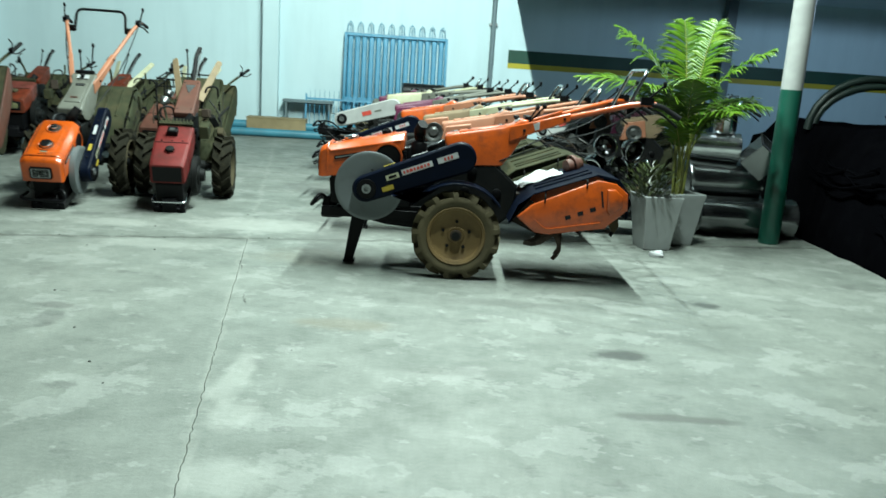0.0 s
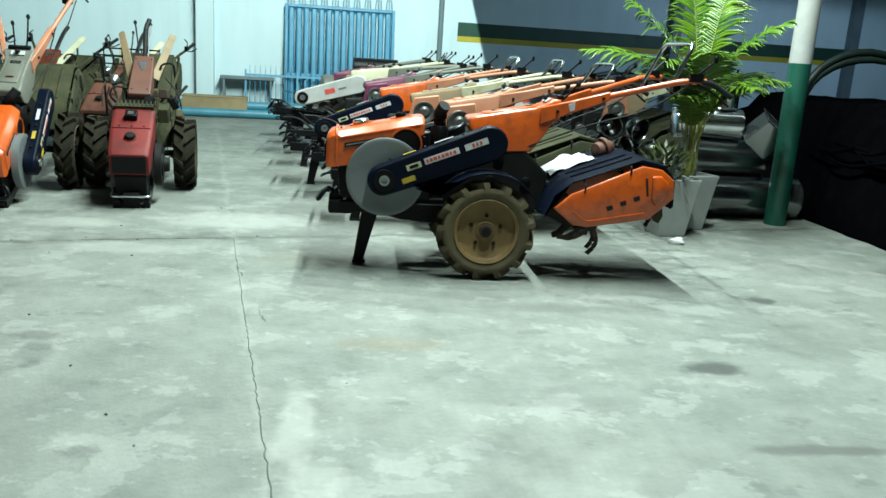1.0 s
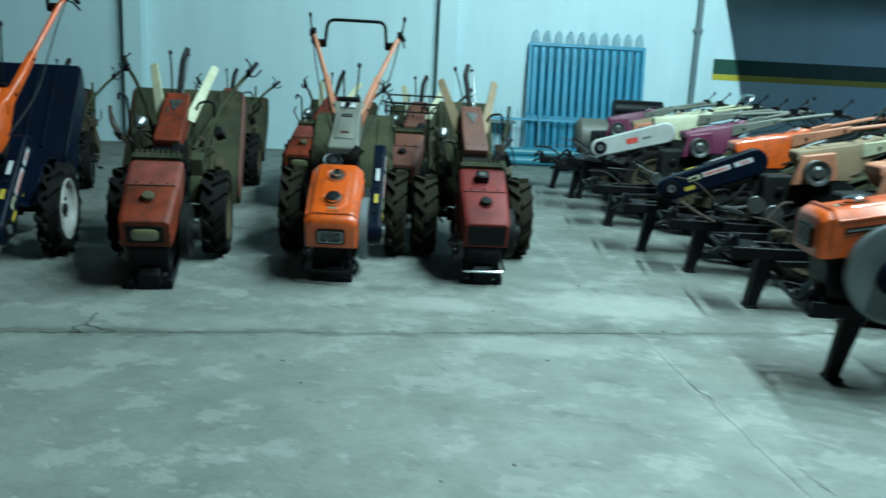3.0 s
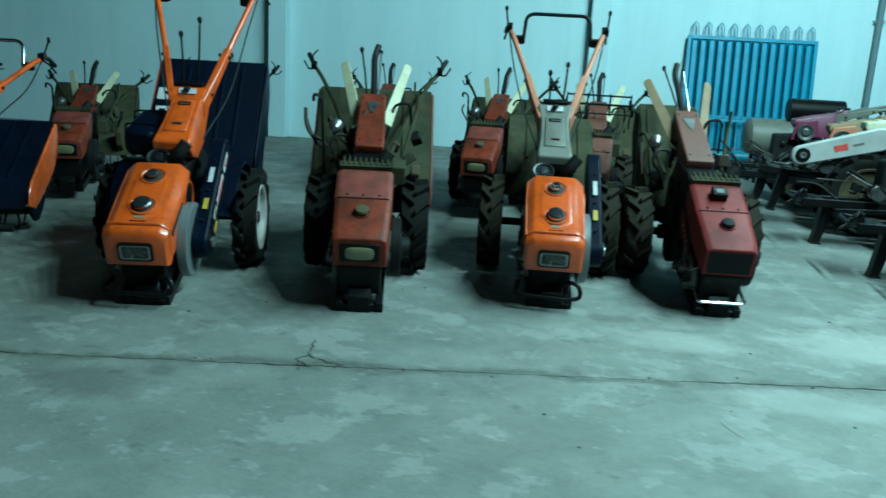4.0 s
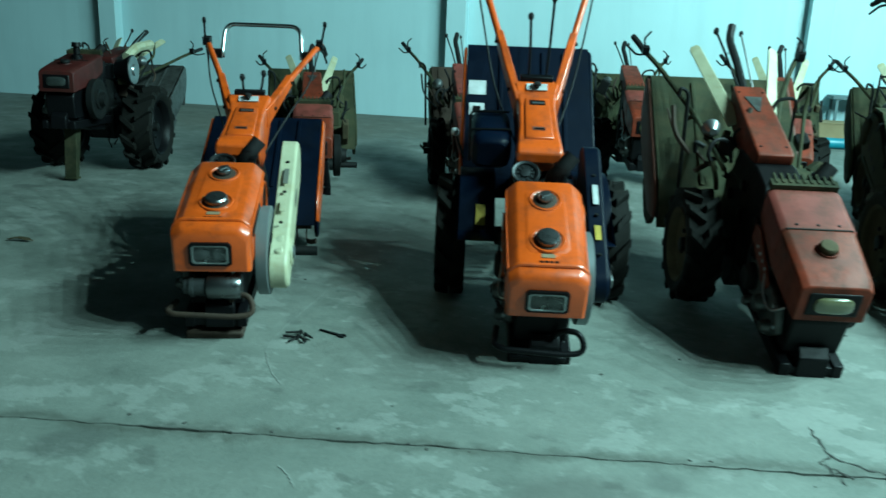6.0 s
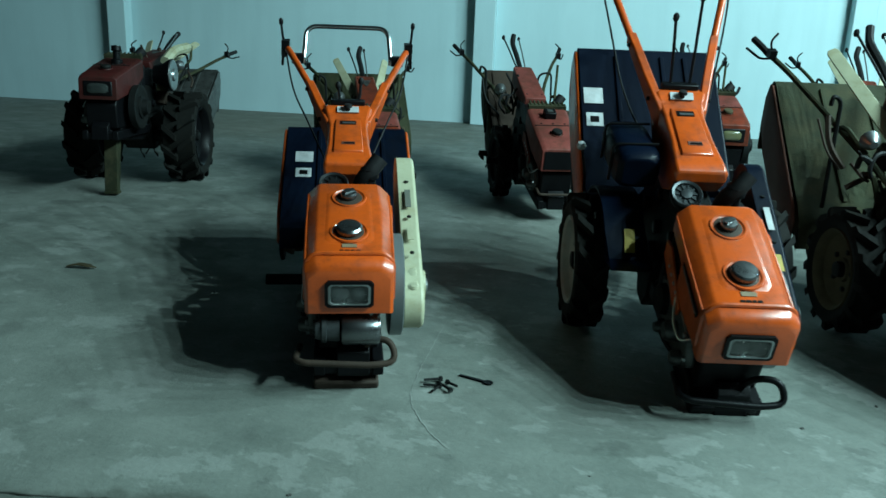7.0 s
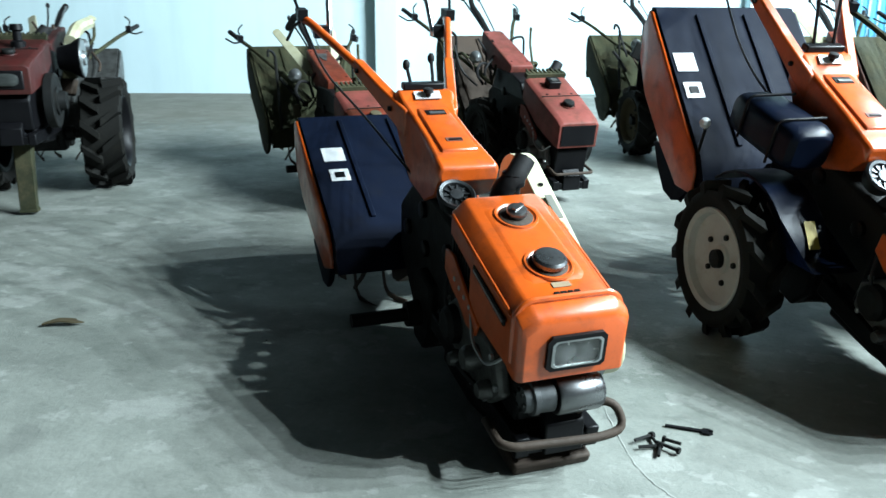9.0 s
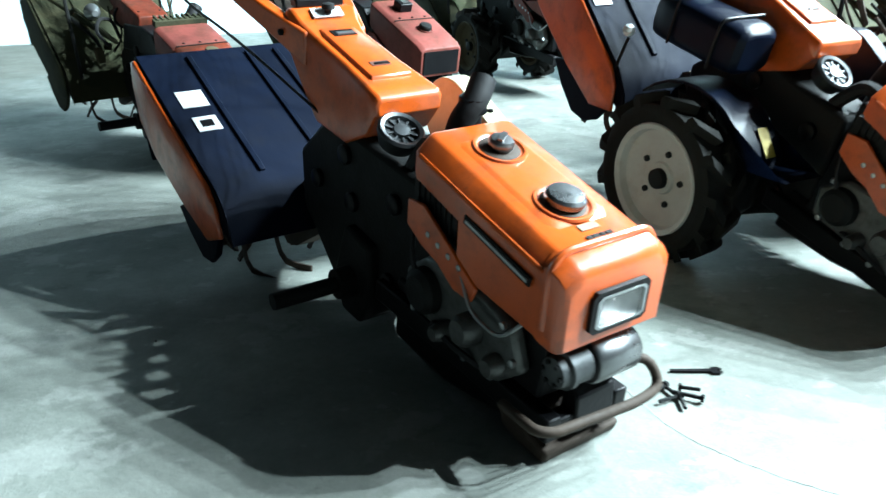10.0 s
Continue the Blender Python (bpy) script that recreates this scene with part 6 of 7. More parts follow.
tiller("worn red power tiller with a muddy olive rotary cover",
       dict(OLD, seed=18, emblem=False, bars=False, hub=(0, 0)), placed(-6.15, 12.2, 0.34, 12, 6))

# the row beside the palm: machines without engines
BARE = dict(NEW, engine=False, flywheel=False, guard=None, lift=-0.07, stand=0.34, stand_wide=True, tank=False, rods=1, wheel=(0.33, 0.14, MUD, RUBBER), cover=OLIVE, plate_paint=OLIVE)
tiller("power tiller without engine, faded orange console, bare flywheel", dict(BARE, paint=PALE_ORANGE, pulley=True, handle=PALE_ORANGE, guard=CHROME), placed(0.08, 7.78, 0.335, -88, 0), "tillers without engines")
third = tiller("power tiller without engine, cream console and chrome hand guard", dict(BARE, rods=2, paint=PALE_ORANGE, console=WOODBAR, handle=CREAM, pulley=True, guard=CHROME), placed(-0.12, 8.76, 0.335, -92, 0), "tillers without engines")
tiller("power tiller without engine, navy belt cover, orange console", dict(BARE, rods=3, handle=PALE_ORANGE, guard=CHROME, belt=(NAVY, "navy belt cover", "navy")), placed(-0.40, 9.55, 0.335, -90, 0), "tillers without engines")
fifth = tiller("power tiller without engine, magenta console, bare flywheel", dict(BARE, rods=4, paint=PINK, pulley=True, handle=GREYPAINT, plate_paint=OLIVE), placed(-0.56, 10.9, 0.335, -86, 0), "tillers without engines")
sixth = tiller("power tiller without engine, white belt cover with red print", dict(BARE, rods=5, paint=PINK, console=CREAM, handle=GREYPAINT, belt=(WHITE, "white belt cover with red print", "white"), plate_paint=OLIVE, wheel=(0.43, 0.16, MUD, RUBBER), stand=0.36), placed(-0.78, 11.8, 0.43, -94, -5), "tillers without engines")
copy_thing(third, placed(-0.8, 12.85, 0.335, -93, 0))
copy_thing(fifth, placed(-1.0, 13.8, 0.335, -91, 0))
for source, x, y, yaw in ((third, 2.5, 11.0, -92), (fifth, 2.6, 12.2, -90), (third, 2.5, 13.3, -94), (sixth, 2.4, 14.5, -90)):
    copy_thing(source, placed(x, y, 0.335, yaw, 0))

# ---- along the back wall ----


def gate():
    """A blue sheet gate with a spiked top, leaning on the wall."""
    w, h = 2.2, 2.0
    bm = bmesh.new()
    for x in (0.03, w - 0.03):
        bm_box(bm, (x, 0, h / 2), (0.06, 0.05, h))
    for z in (0.03, 0.62, h - 0.03):
        bm_box(bm, (w / 2, 0, z), (w - 0.12, 0.045, 0.06))
    root = thing("gate", bm, GATEBLUE, "light blue steel gate with a spiked top, leaning on the wall", "gate", bevel=0.004)
    bm = bmesh.new()
    outline = [(-0.056, 0.0), (-0.034, 0.03), (0.034, 0.03), (0.056, 0.0), (0.034, 0.024), (-0.034, 0.024)]
    bm_loft(bm, [[(x, y, z) for x, y in outline] for z in (0.06, h - 0.06)])
    slat = finish("slat", bm, GATEBLUE)
    n = 14
    for k in range(n):
        ob = new("slat", slat)
        ob.parent = root
        ob.location = (0.06 + (w - 0.12) * (k + 0.5) / n, 0.0, 0)
    bm = bmesh.new()
    bm_tube(bm, rounded([(-0.06, 0, 0), (-0.05, 0, 0.18), (0.0, 0, 0.24), (0.05, 0, 0.18), (0.06, 0, 0)], 0.05, 3), 0.008, 6)
    bm_tube(bm, [(0, 0, 0), (0, 0, 0.27)], 0.009, 6, 0.002)
    spike = finish("spike", bm, GATEBLUE)
    for k in range(10):
        ob = new("spike", spike)
        ob.parent = root
        ob.location = (0.12 + (w - 0.24) * k / 9, 0, h)
    root.matrix_world = on_wall(-2.2, 0.36, 0.24) @ pose(0, 0, 0, -7)
    # narrower railing panel in front of it
    bm = bmesh.new()
    for z in (0.05, 0.62):
        bm_box(bm, (0.6, 0, z), (1.2, 0.03, 0.04))
    for x in (0.02, 1.18):
        bm_box(bm, (x, 0, 0.36), (0.035, 0.035, 0.72))
    rail = thing("railing_panel", bm, GATEBLUE, "short blue railing panel with pointed bars, leaning on the gate", "railing")
    bm = bmesh.new()
    bm_tube(bm, [(0, 0, 0.05), (0, 0, 0.72), (0, 0, 0.82)], 0.009, 6, 0.002)
    bar = finish("bar", bm, GATEBLUE)
    for k in range(11):
        ob = new("bar", bar)
        ob.parent = rail
        ob.location = (0.1 + 0.1 * k, 0, 0)
    rail.matrix_world = on_wall(-2.95, 0.5, 0.2) @ pose(0, 0, 0, -10)
    copy_thing(rail, on_wall(-1.95, 0.55, 0.2) @ pose(0, 0, 0, -10))


gate()


def floor_pipes():
    for k, (out, z, x0, length) in enumerate(((0.75, 0.09, -4.6, 3.9), (0.93, 0.09, -4.4, 3.8), (0.84, 0.235, -4.7, 3.8))):
        bm = bmesh.new()
        bm_lathe(bm, [(0, 0.075), (0, 0.085), (length, 0.085), (length, 0.075)], (0, 0, 0), "X", 16, closed=True)
        ob = thing("water_pipe", bm, PVC, "long light blue pipe on the floor by the wall", "pipe", "pipes by the wall")
        ob.matrix_world = on_wall(x0, out, z - 0.004)


floor_pipes()


def plank_box():
    bm = bmesh.new()
    bm_box(bm, (0, 0, 0.04), (1.2, 0.42, 0.05))
    for x in (-0.5, 0, 0.5):
        bm_box(bm, (x, 0, 0.0075), (0.08, 0.4, 0.015))
    root = thing("wooden_crate", bm, PLYWOOD, "low raw plywood crate on the floor by the wall", "crate", bevel=0.004)
    for name, c, s in (("front_panel", (0, -0.2, 0.22), (1.2, 0.02, 0.31)), ("back_panel", (0, 0.2, 0.22), (1.2, 0.02, 0.31)), ("end_panel", (-0.59, 0, 0.22), (0.02, 0.38, 0.31)), ("end_panel", (0.59, 0, 0.22), (0.02, 0.38, 0.31)), ("lid", (0, 0, 0.385), (1.22, 0.44, 0.02))):
        bm = bmesh.new()
        bm_box(bm, c, s)
        part(name, bm, PLYWOOD, root, bevel=0.003)
    root.matrix_world = pose(-3.46, 16.9, 0, 0, 0, 5)


plank_box()


def steel_rack():
    bm = bmesh.new()
    for x in (0, 0.9):
        for y in (0, 0.35):
            bm_box(bm, (x, y, 0.36), (0.04, 0.04, 0.72))
    bm_box(bm, (0.45, 0.17, 0.74), (1.05, 0.42, 0.05))
    root = thing("steel_bench", bm, CONDUIT, "low dark steel bench against the blue wall", "bench", bevel=0.004)
    root.matrix_world = on_wall(-3.35, 0.42, 0)


steel_rack()


def tank_set():
    bm = bmesh.new()
    bm_lathe(bm, [(-0.42, 0.10), (-0.40, 0.2), (-0.36, 0.24), (0.36, 0.24), (0.40, 0.2), (0.42, 0.10)], (0, 0, 0.62), "X", 24)
    root = thing("water_tank", bm, GREYPAINT, "pale grey steel tank on legs near the wall", "tank")
    bm = bmesh.new()
    for x in (-0.25, 0.25):
        for y in (-0.15, 0.15):
            bm_box(bm, (x, y, 0.2), (0.04, 0.04, 0.42))
    part("leg", bm, BLACK, root)
    bm = bmesh.new()
    bm_lathe(bm, [(-0.36, 0.08), (-0.35, 0.15), (0.35, 0.15), (0.36, 0.08)], (0.45, -0.05, 1.0), "X", 20)
    part("motor", bm, BLACK, root, "black cylinder on top of the tank")
    bm = bmesh.new()
    bm_box(bm, (0.45, -0.03, 0.84), (0.4, 0.2, 0.06))
    part("bracket", bm, BLACK, root)
    root.matrix_world = pose(-0.95, 15.6, 0.0, 0, 0, 5) @ Matrix.Scale(1.12, 4)


tank_set()

# ---- the palm corner ----


def planter(x, y, turn, size):
    bm = bmesh.new()
    secs = []
    for z, w in ((0.0, 0.15), (0.02, 0.155), (0.46, 0.215), (0.50, 0.225), (0.52, 0.225), (0.52, 0.195), (0.44, 0.185)):
        secs.append([(sx * w, sy * w, z) for sx, sy in ((-1, -1), (1, -1), (1, 1), (-1, 1))])
    bm_loft(bm, secs)
    root = thing("planter", bm, POT, "tapered square grey-white planter with soil", "planter", "planters", bevel=0.008)
    bm = bmesh.new()
    bm_box(bm, (0, 0, 0.435), (0.36, 0.36, 0.03))
    part("soil", bm, SOIL, root)
    root.matrix_world = pose(x, y, 0, 0, 0, turn) @ Matrix.Diagonal((size, size, 1, 1))
    return root


planter(2.05, 7.66, 10, 0.86)
planter(2.34, 7.98, 16, 0.9)


def frond(rng, base, azimuth, length, lift, droop):
    """A feather leaf: an arching rib with paired leaflets."""
    bm = bmesh.new()
    pts = []
    out = Vector((math.cos(azimuth), math.sin(azimuth), 0))
    for k in range(15):
        t = k / 14
        pts.append(Vector(base) + out * length * (0.18 * t + 0.62 * t ** 1.8) * math.cos(lift) * 1.25 + Vector((0, 0, length * (math.sin(lift) * t * 1.15 - droop * t ** 3))))
    bm_tube(bm, pts, 0.009, 5, 0.002)
    rib = (bm, pts)
    leaf = bmesh.new()
    count = 34
    for k in range(count):
        t = 0.28 + 0.72 * k / (count - 1)
        i = min(int(t * 14), 13)
        p = pts[i].lerp(pts[i + 1], t * 14 - i)
        d = (pts[i + 1] - pts[i]).normalized()
        side = d.cross(Vector((0, 0, 1)))
        side = side.normalized() if side.length > 0.05 else Vector((-out.y, out.x, 0))
        up = side.cross(d)
        size = length * (0.34 * math.sin(math.pi * (0.12 + 0.80 * (t - 0.28) / 0.72)) + 0.05) * rng.uniform(0.85, 1.1)
        for s in (-1, 1):
            go = (side * s * 0.86 + d * 0.55 + up * rng.uniform(0.05, 0.35)).normalized()
            fall = rng.uniform(0.2, 0.6)
            w = 0.014 * rng.uniform(0.8, 1.15)
            flat = go.cross(up).normalized() * w
            ridge = []
            for q in (0.0, 0.35, 0.7, 1.0):
                ridge.append((p + go * size * q - Vector((0, 0, fall * size * q * q)), (0.45, 1.0, 0.75, 0.02)[(0.0, 0.35, 0.7, 1.0).index(q)]))
            rows = [(leaf.verts.new(c - flat * k2 - up * 0.004), leaf.verts.new(c + up * 0.002), leaf.verts.new(c + flat * k2 - up * 0.004)) for c, k2 in ridge]
            for a, b in zip(rows, rows[1:]):
                leaf.faces.new((a[0], a[1], b[1], b[0]))
                leaf.faces.new((a[1], a[2], b[2], b[1]))
    return bm, leaf


def palm(x, y, z, fronds, canes, seed):
    """A clump of canes; fronds: azimuth, length, lift, droop, height of the base."""
    rng = random.Random(seed)
    bm = bmesh.new()
    for k in range(canes):
        a, r = rng.uniform(0, 6.28), rng.uniform(0.01, 0.09)
        top = rng.uniform(0.5, 0.95)
        lean = rng.uniform(0.0, 0.10)
        bm_tube(bm, [(r * math.cos(a), r * math.sin(a), 0), (r * math.cos(a) * 1.4, r * math.sin(a) * 1.4, top * 0.5), ((r + lean) * math.cos(a), (r + lean) * math.sin(a), top)], 0.012, 7, 0.006)
    root = thing("palm", bm, STEM, "green feather palm with arching fronds in a planter", "potted palm")
    for turn, length, lift, droop, height in fronds:
        a = radians(turn)
        rib, leaf = frond(rng, (0.06 * math.cos(a), 0.06 * math.sin(a), height), a, length, radians(lift), droop)
        ob = part("frond", rib, STEM, root)
        part("leaf_blade", leaf, LEAF, ob, sharp=180)
    root.location = (x, y, z)


palm(2.34, 7.98, 0.45, ((165, 1.18, 34, 0.26, 0.68), (152, 1.12, 52, 0.10, 0.72), (98, 1.0, 74, 0.10, 0.72), (40, 1.05, 76, 0.14, 0.70), (-16, 0.98, 50, 0.14, 0.75),
                        (-22, 0.80, 34, 0.28, 0.66), (20, 0.9, 42, 0.34, 0.6), (205, 0.85, 55, 0.30, 0.55), (255, 0.9, 62, 0.28, 0.5), (300, 0.8, 52, 0.36, 0.45), (120, 0.85, 50, 0.36, 0.5),
                        (230, 0.62, 60, 0.3, 0.35), (335, 0.7, 60, 0.3, 0.4)), 16, 9)


def undergrowth():
    """Low bushy stems in the front planter."""
    rng = random.Random(21)
    bm = bmesh.new()
    for k in range(420):
        a, r = rng.uniform(0, 6.28), rng.uniform(0.02, 0.26)
        c = Vector((r * math.cos(a) - 0.08, r * math.sin(a), rng.uniform(0.0, 0.32) * (1.1 - r)))
        d = Vector((math.cos(a), math.sin(a), rng.uniform(0.2, 1.2))).normalized()
        s = d.cross(Vector((0, 0, 1))).normalized() * 0.014
        n = 0.09 * rng.uniform(0.6, 1.3)
        v = [bm.verts.new(p) for p in (c, c + d * n * 0.5 + s, c + d * n, c + d * n * 0.5 - s)]
        bm.faces.new(v)
    ob = thing("bushy_plant", bm, DRYLEAF, "small dusty green plant at the foot of the palm", "plant", kind="stuff")
    ob.location = (2.03, 7.64, 0.46)


undergrowth()


def drum(x, y, z, length, r, turn, mat, label):
    bm = bmesh.new()
    bm_lathe(bm, [(0, r * 0.55), (0.01, r * 0.98), (0.03, r * 1.03), (0.06, r), (length * 0.5, r * 0.99), (length - 0.10, r), (length - 0.06, r * 1.05), (length - 0.03, r * 1.05), (length - 0.02, r * 0.9), (length - 0.12, r * 0.85)], (-length / 2, 0, 0), "X", 32)
    ob = thing("steel_drum", bm, mat, label, "drum", "drums")
    ob.matrix_world = pose(x, y, z, 0, 0, turn)


drum(3.27, 8.64, 0.215, 1.12, 0.205, 3, STAINLESS, "dull stainless steel drum lying on the floor")
drum(3.16, 9.07, 0.215, 0.9, 0.205, 6, STAINLESS, "dull stainless steel drum lying behind another")
drum(3.06, 8.84, 0.575, 0.84, 0.20, 3, STAINLESS, "dull stainless steel drum lying on two others")
drum(2.86, 8.86, 0.925, 0.72, 0.155, -8, CHROME, "shiny dented steel drum on top of the stack")


def steel_box():
    """An open square duct piece leaning on the drums."""
    bm = bmesh.new()
    w, n, t = 0.14, 0.30, 0.006
    for c, size in (((0, -w, 0), (2 * w, t, n)), ((0, w, 0), (2 * w, t, n)), ((-w, 0, 0), (t, 2 * w - t, n)), ((w, 0, 0), (t, 2 * w - t, n))):
        bm_box(bm, c, size)
    root = thing("duct_piece", bm, STAINLESS, "open square sheet steel duct piece leaning on the drums", "duct")
    bm = bmesh.new()
    for s in (-1, 1):
        bm_box(bm, (0, s * (w + 0.006), n / 2), (2 * w + 0.05, 0.022, 0.012))
        bm_box(bm, (s * (w + 0.014), 0, n / 2), (0.022, 2 * w, 0.012))
    part("flange", bm, CAST, root)
    root.matrix_world = pose(3.36, 8.60, 0.86, 25, 38, 0)


steel_box()


def parts_rack():
    """A low steel rack with dark round housings on it."""
    bm = bmesh.new()
    for x in (-0.36, 0.36):
        for y in (-0.22, 0.22):
            bm_box(bm, (x, y, 0.26), (0.035, 0.035, 0.52))
    root = thing("parts_rack", bm, CAST, "low dark steel rack loaded with spare parts", "rack")
    for z in (0.18, 0.535):
        bm = bmesh.new()
        bm_box(bm, (0, 0, z), (0.80, 0.52, 0.03))
        part("shelf", bm, CAST, root, bevel=0.004)
    root.location = (1.78, 8.42, 0)
    rng = random.Random(8)
    first = None
    for x, y, z, r in ((-0.30, -0.16, 0.55, 0.12), (-0.03, -0.18, 0.55, 0.13), (0.25, -0.16, 0.55, 0.12), (-0.2, 0.1, 0.55, 0.13), (0.12, 0.1, 0.55, 0.13), (-0.16, -0.14, 0.775, 0.12), (0.12, -0.14, 0.775, 0.115), (-0.26, -0.16, 0.195, 0.12), (0.04, -0.16, 0.195, 0.13), (0.29, -0.14, 0.195, 0.11)):
        m = pose(1.78 + x, 8.42 + y, z + r * 0.93, 0, 0, rng.uniform(-30, 30)) @ pose(0, 0, 0, 90 + rng.uniform(-18, 18), 0, rng.uniform(0, 90)) @ Matrix.Diagonal((r / 0.12, r / 0.12, r / 0.12, 1))
        if first is None:
            bm = bmesh.new()
            bm_lathe(bm, [(-0.10, 0.03), (-0.095, 0.06), (-0.05, 0.10), (0.03, 0.118), (0.05, 0.120), (0.05, 0.108), (0.03, 0.104), (-0.03, 0.09), (-0.06, 0.05)], (0, 0, 0), "Z", 24)
            first = thing("lamp_housing", bm, GLOSSBLACK, "round glossy black housing with a bright rim", "housing", "housings on the rack")
            bm = bmesh.new()
            bm_lathe(bm, [(0.046, 0.119), (0.058, 0.122), (0.060, 0.113), (0.048, 0.108)], (0, 0, 0), "Z", 24, closed=True)
            part("rim", bm, CHROME, first)
            bm = bmesh.new()
            bm_lathe(bm, [(-0.06, 0.022), (0.02, 0.02), (0.025, 0.012)], (0, 0, 0), "Z", 10)
            part("socket", bm, STEEL, first)
            first.matrix_world = m
        else:
            copy_thing(first, m)


parts_rack()


def tarp_heap():
    """A stack under black sheeting."""
    rng = random.Random(6)
    bm = bmesh.new()
    nx, ny = 26, 22
    x0, x1, y0, y1 = 3.95, 9.0, 6.2, 11.2
    grid = []
    for i in range(nx + 1):
        row = []
        for j in range(ny + 1):
            u, v = i / nx, j / ny
            edge = min(u, 1 - u, v, 1 - v)
            h = 1.22 * min(1, edge / 0.06) ** 0.5 if edge > 0 else 0.0
            p = Vector((x0 + (x1 - x0) * u, y0 + (y1 - y0) * v, 0))
            h *= 1 + 0.07 * noise.noise(p * 1.1) + 0.03 * noise.noise(p * 4)
            row.append(bm.verts.new((p.x + 0.05 * noise.noise(p * 3), p.y, max(0.0, h))))
        grid.append(row)
    for i in range(nx):
        for j in range(ny):
            bm.faces.new((grid[i][j], grid[i + 1][j], grid[i + 1][j + 1], grid[i][j + 1]))
    rim = [grid[i][0] for i in range(nx + 1)] + [grid[nx][j] for j in range(1, ny + 1)] + [grid[i][ny] for i in range(nx - 1, -1, -1)] + [grid[0][j] for j in range(ny - 1, 0, -1)]
    bm.faces.new(rim)
    root = thing("tarpaulin", bm, TARP, "black plastic tarpaulin draped over a tall load", "tarpaulin")
    for k in range(11):
        h = rng.uniform(0.15, 1.1)
        y = rng.uniform(6.3, 10.4)
        n = rng.uniform(0.5, 1.3)
        way = [(3.99 + 0.05 * noise.noise(Vector((k, q, 0.5))), y + n * q / 7, max(0.06, h - 0.10 * math.sin(math.pi * q / 7) + 0.05 * noise.noise(Vector((q * 0.7, k, 2.0))))) for q in range(8)]
        bm = bmesh.new()
        bm_tube(bm, rounded(way, 0.05, 2), 0.022, 6, 0.006)
        part("fold", bm, TARP, root)
    for x, y, turn, size in ((5.1, 8.6, 20, 0.42), (5.9, 8.9, -15, 0.36)):
        bm = bmesh.new()
        bmesh.ops.create_uvsphere(bm, u_segments=24, v_segments=14, radius=1.0)
        for v in bm.verts:
            v.co = Vector((v.co.x * 1.25, v.co.y * 0.8, v.co.z * 0.5)) * size * (1 + 0.14 * noise.noise(v.co * 2.2 + Vector((turn, 0, 0))) + 0.05 * noise.noise(v.co * 7))
        sack = thing("sack", bm, SACK, "dark indigo plastic sack lying on the load", "sack", "sacks on the load")
        sack.matrix_world = pose(x, y, 1.22 + size * 0.36, 0, 0, turn)
    for k, (x, y, w, h) in enumerate(((5.0, 9.6, 0.75, 0.62), (5.25, 9.9, 0.8, 0.55))):
        bm = bmesh.new()
        arc = [(w * math.cos(a), 0, h * math.sin(a)) for a in (math.pi * q / 14 for q in range(15))]
        bm_tube(bm, arc, 0.045, 10)
        ob = thing("hose_hoop", bm, HOSE, "thick dark green hose bent in a hoop over the stack", "hose", "hose hoops")
        ob.location = (x, y, 1.15)


tarp_heap()

def chrome_can():
    bm = bmesh.new()
    bm_lathe(bm, [(0, 0.10), (0.02, 0.12), (0.30, 0.12), (0.32, 0.13), (0.34, 0.12), (0.34, 0.10), (0.05, 0.09)], (0, 0, 0), "Z", 24)
    ob = thing("steel_can", bm, CHROME, "shiny steel can standing on the drums", "can")
    ob.location = (3.02, 8.84, 1.08)


chrome_can()


def tray_sheet():
    """A crumpled white sheet and a loose red casting on the tiller's cover."""
    bm = bmesh.new()
    n = 12
    grid = [[bm.verts.new((0.36 * (i / n - 0.5), 0.30 * (j / n - 0.5), 0.012 + 0.06 * abs(noise.noise(Vector((i * 0.19, j * 0.23, 3.1)))))) for j in range(n + 1)] for i in range(n + 1)]
    for i in range(n):
        for j in range(n):
            bm.faces.new((grid[i][j], grid[i + 1][j], grid[i + 1][j + 1], grid[i][j + 1]))
    ob = thing("plastic_sheet", bm, STICKER, "crumpled white plastic sheet on the tiller's cover", "plastic sheet")
    solid = ob.modifiers.new("thick", "SOLIDIFY")
    solid.thickness = 0.003
    ob.matrix_world = pose(0.76, 6.50, 0.725, 0, -20.5, 8)
    bm = bmesh.new()
    bm_lathe(bm, [(-0.07, 0.03), (-0.065, 0.055), (-0.02, 0.06), (-0.015, 0.085), (0.015, 0.085), (0.02, 0.06), (0.07, 0.05), (0.075, 0.02)], (0, 0, 0), "X", 18)
    casting = thing("gear_casting", bm, BROWN, "loose rusty red gear casting on the tiller's cover", "engine part")
    for k in range(5):
        a = 2 * math.pi * k / 5
        bm = bmesh.new()
        bm_lathe(bm, [(-0.022, 0.011), (0.022, 0.011)], (0, 0.072 * math.cos(a), 0.072 * math.sin(a)), "X", 8)
        part("bolt", bm, CAST, casting)
    casting.matrix_world = pose(1.03, 6.52, 0.86, 20, -12, 25)


tray_sheet()

# ---- small things on the floor ----


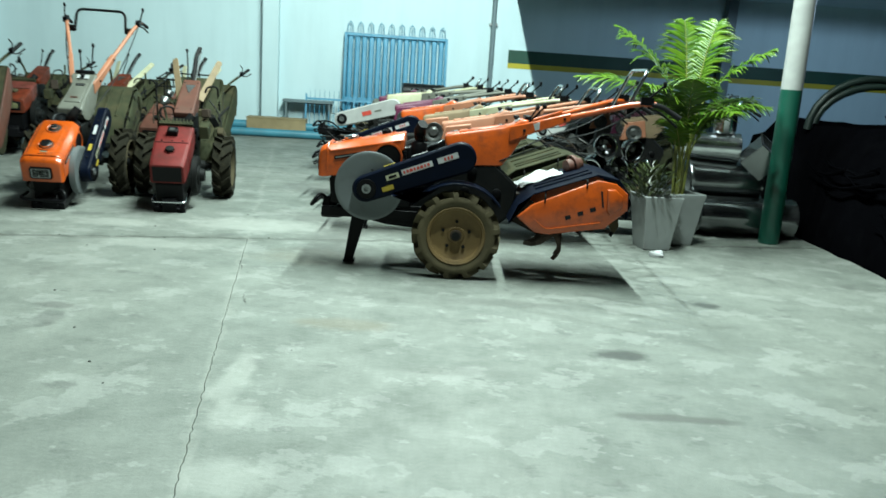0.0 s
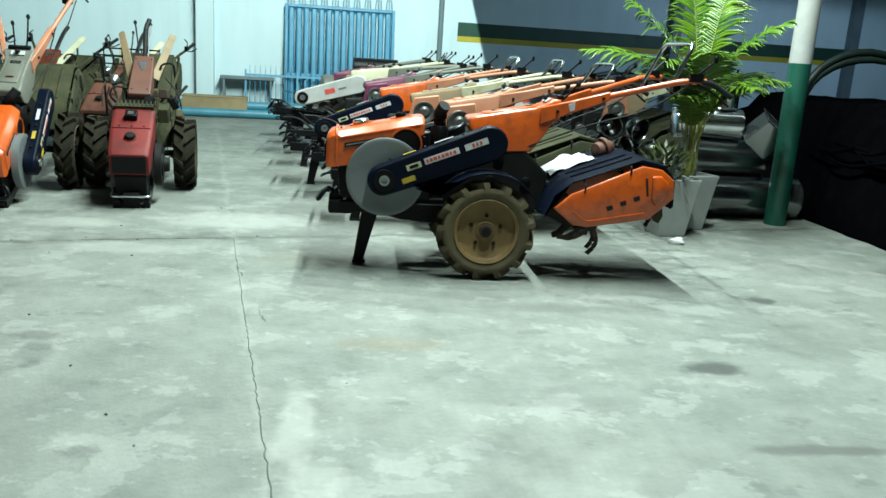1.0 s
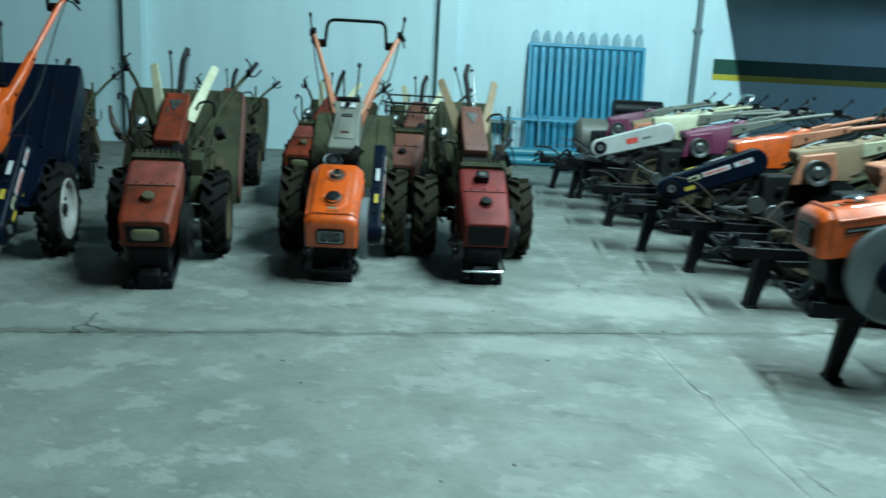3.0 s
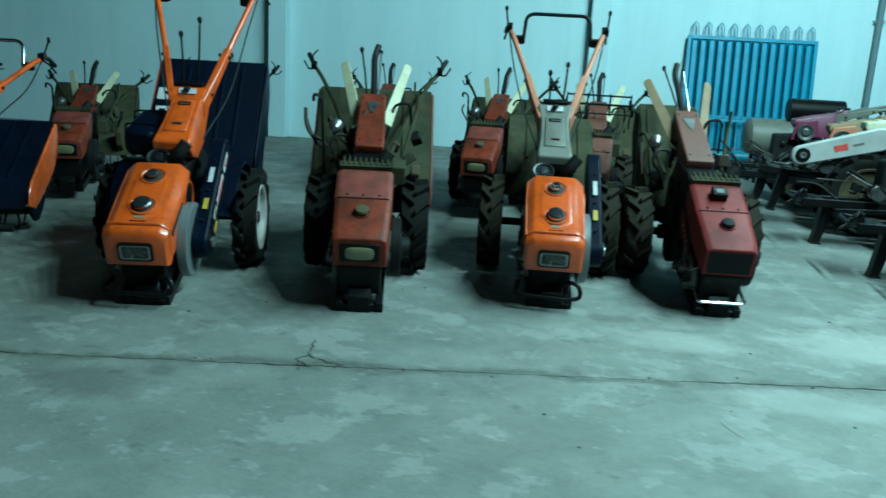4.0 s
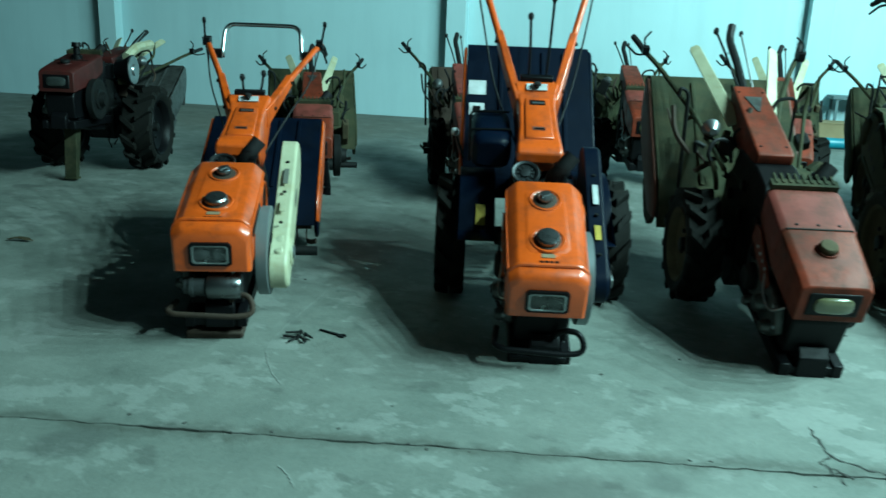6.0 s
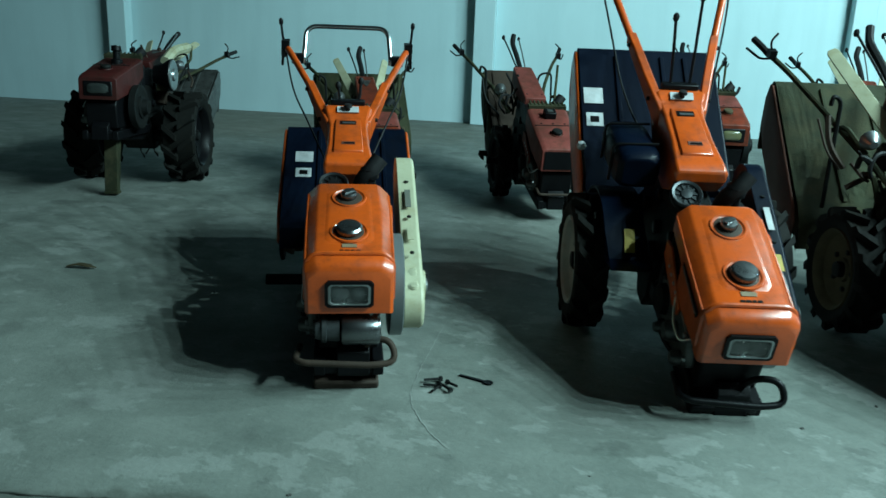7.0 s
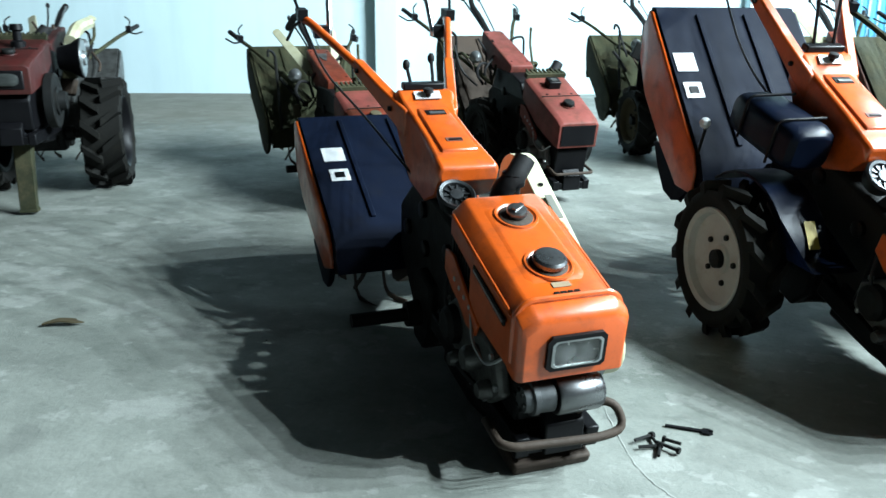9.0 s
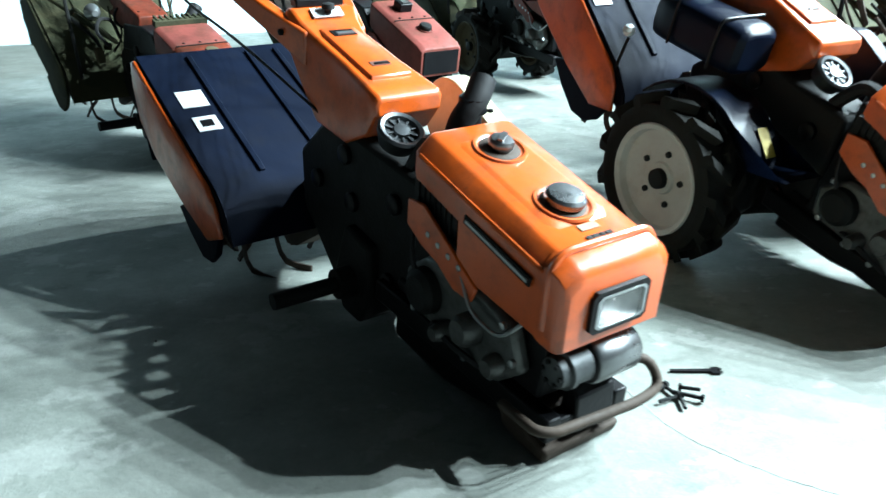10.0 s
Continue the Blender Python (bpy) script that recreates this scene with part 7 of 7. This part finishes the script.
def bolts():
    rng = random.Random(12)
    for k, (x, y, turn) in enumerate(((-7.40, 6.68, 30), (-7.36, 6.66, 100), (-7.33, 6.63, -40), (-7.36, 6.60, 75), (-7.30, 6.66, 150), (-7.39, 6.63, 10))):
        bm = bmesh.new()
        n = rng.uniform(0.055, 0.095)
        bm_lathe(bm, [(0, 0.006), (n, 0.006), (n, 0.012), (n + 0.010, 0.012)], (-n / 2, 0, 0), "X", 6)
        ob = thing("bolt", bm, CAST, "loose dark steel bolt on the concrete floor", "bolt", "loose bolts")
        ob.matrix_world = pose(x, y, 0.012 if k % 2 else 0.016, 0, 0, turn)
    bm = bmesh.new()
    bm_prism(bm, [(0, -0.01), (0.20, -0.013), (0.205, -0.03), (0.24, -0.032), (0.26, -0.012), (0.235, -0.006), (0.235, 0.008), (0.26, 0.014), (0.24, 0.032), (0.205, 0.03), (0.20, 0.013), (0, 0.01)], 0, 0.012)
    bm.transform(pose(0, 0, 0, 0, 90, 0))
    ob = thing("wrench", bm, BLACK, "dark open-end wrench lying on the floor", "wrench")
    ob.matrix_world = pose(-7.30, 6.79, 0.009, 0, 0, 75) @ Matrix.Scale(0.64, 4)


bolts()


def scrap():
    bm = bmesh.new()
    rng = random.Random(2)
    ring = [(0.09 * math.cos(a) * rng.uniform(0.8, 1.1), 0.03 * math.sin(a) * rng.uniform(0.6, 1.2)) for a in (2 * math.pi * k / 14 for k in range(14))]
    bm_loft(bm, [[(x, y, z + 0.012 * math.cos(20 * x)) for x, y in ring] for z in (0.012, 0.018)])
    ob = thing("dry_leaf", bm, MUD, "curled dry leaf on the concrete floor", "leaf")
    ob.matrix_world = pose(-9.93, 7.55, 0, 0, 0, 12)
    bm = bmesh.new()
    bmesh.ops.create_icosphere(bm, subdivisions=2, radius=0.05)
    for v in bm.verts:
        v.co *= 1 + 0.5 * noise.noise(v.co * 40)
        v.co.x *= 1.4
        v.co.z = max(0.0, v.co.z * 0.8 + 0.02)
    ob = thing("paper_scrap", bm, STICKER, "crumpled white paper on the floor", "paper")
    ob.location = (2.0, 7.25, 0)


scrap()
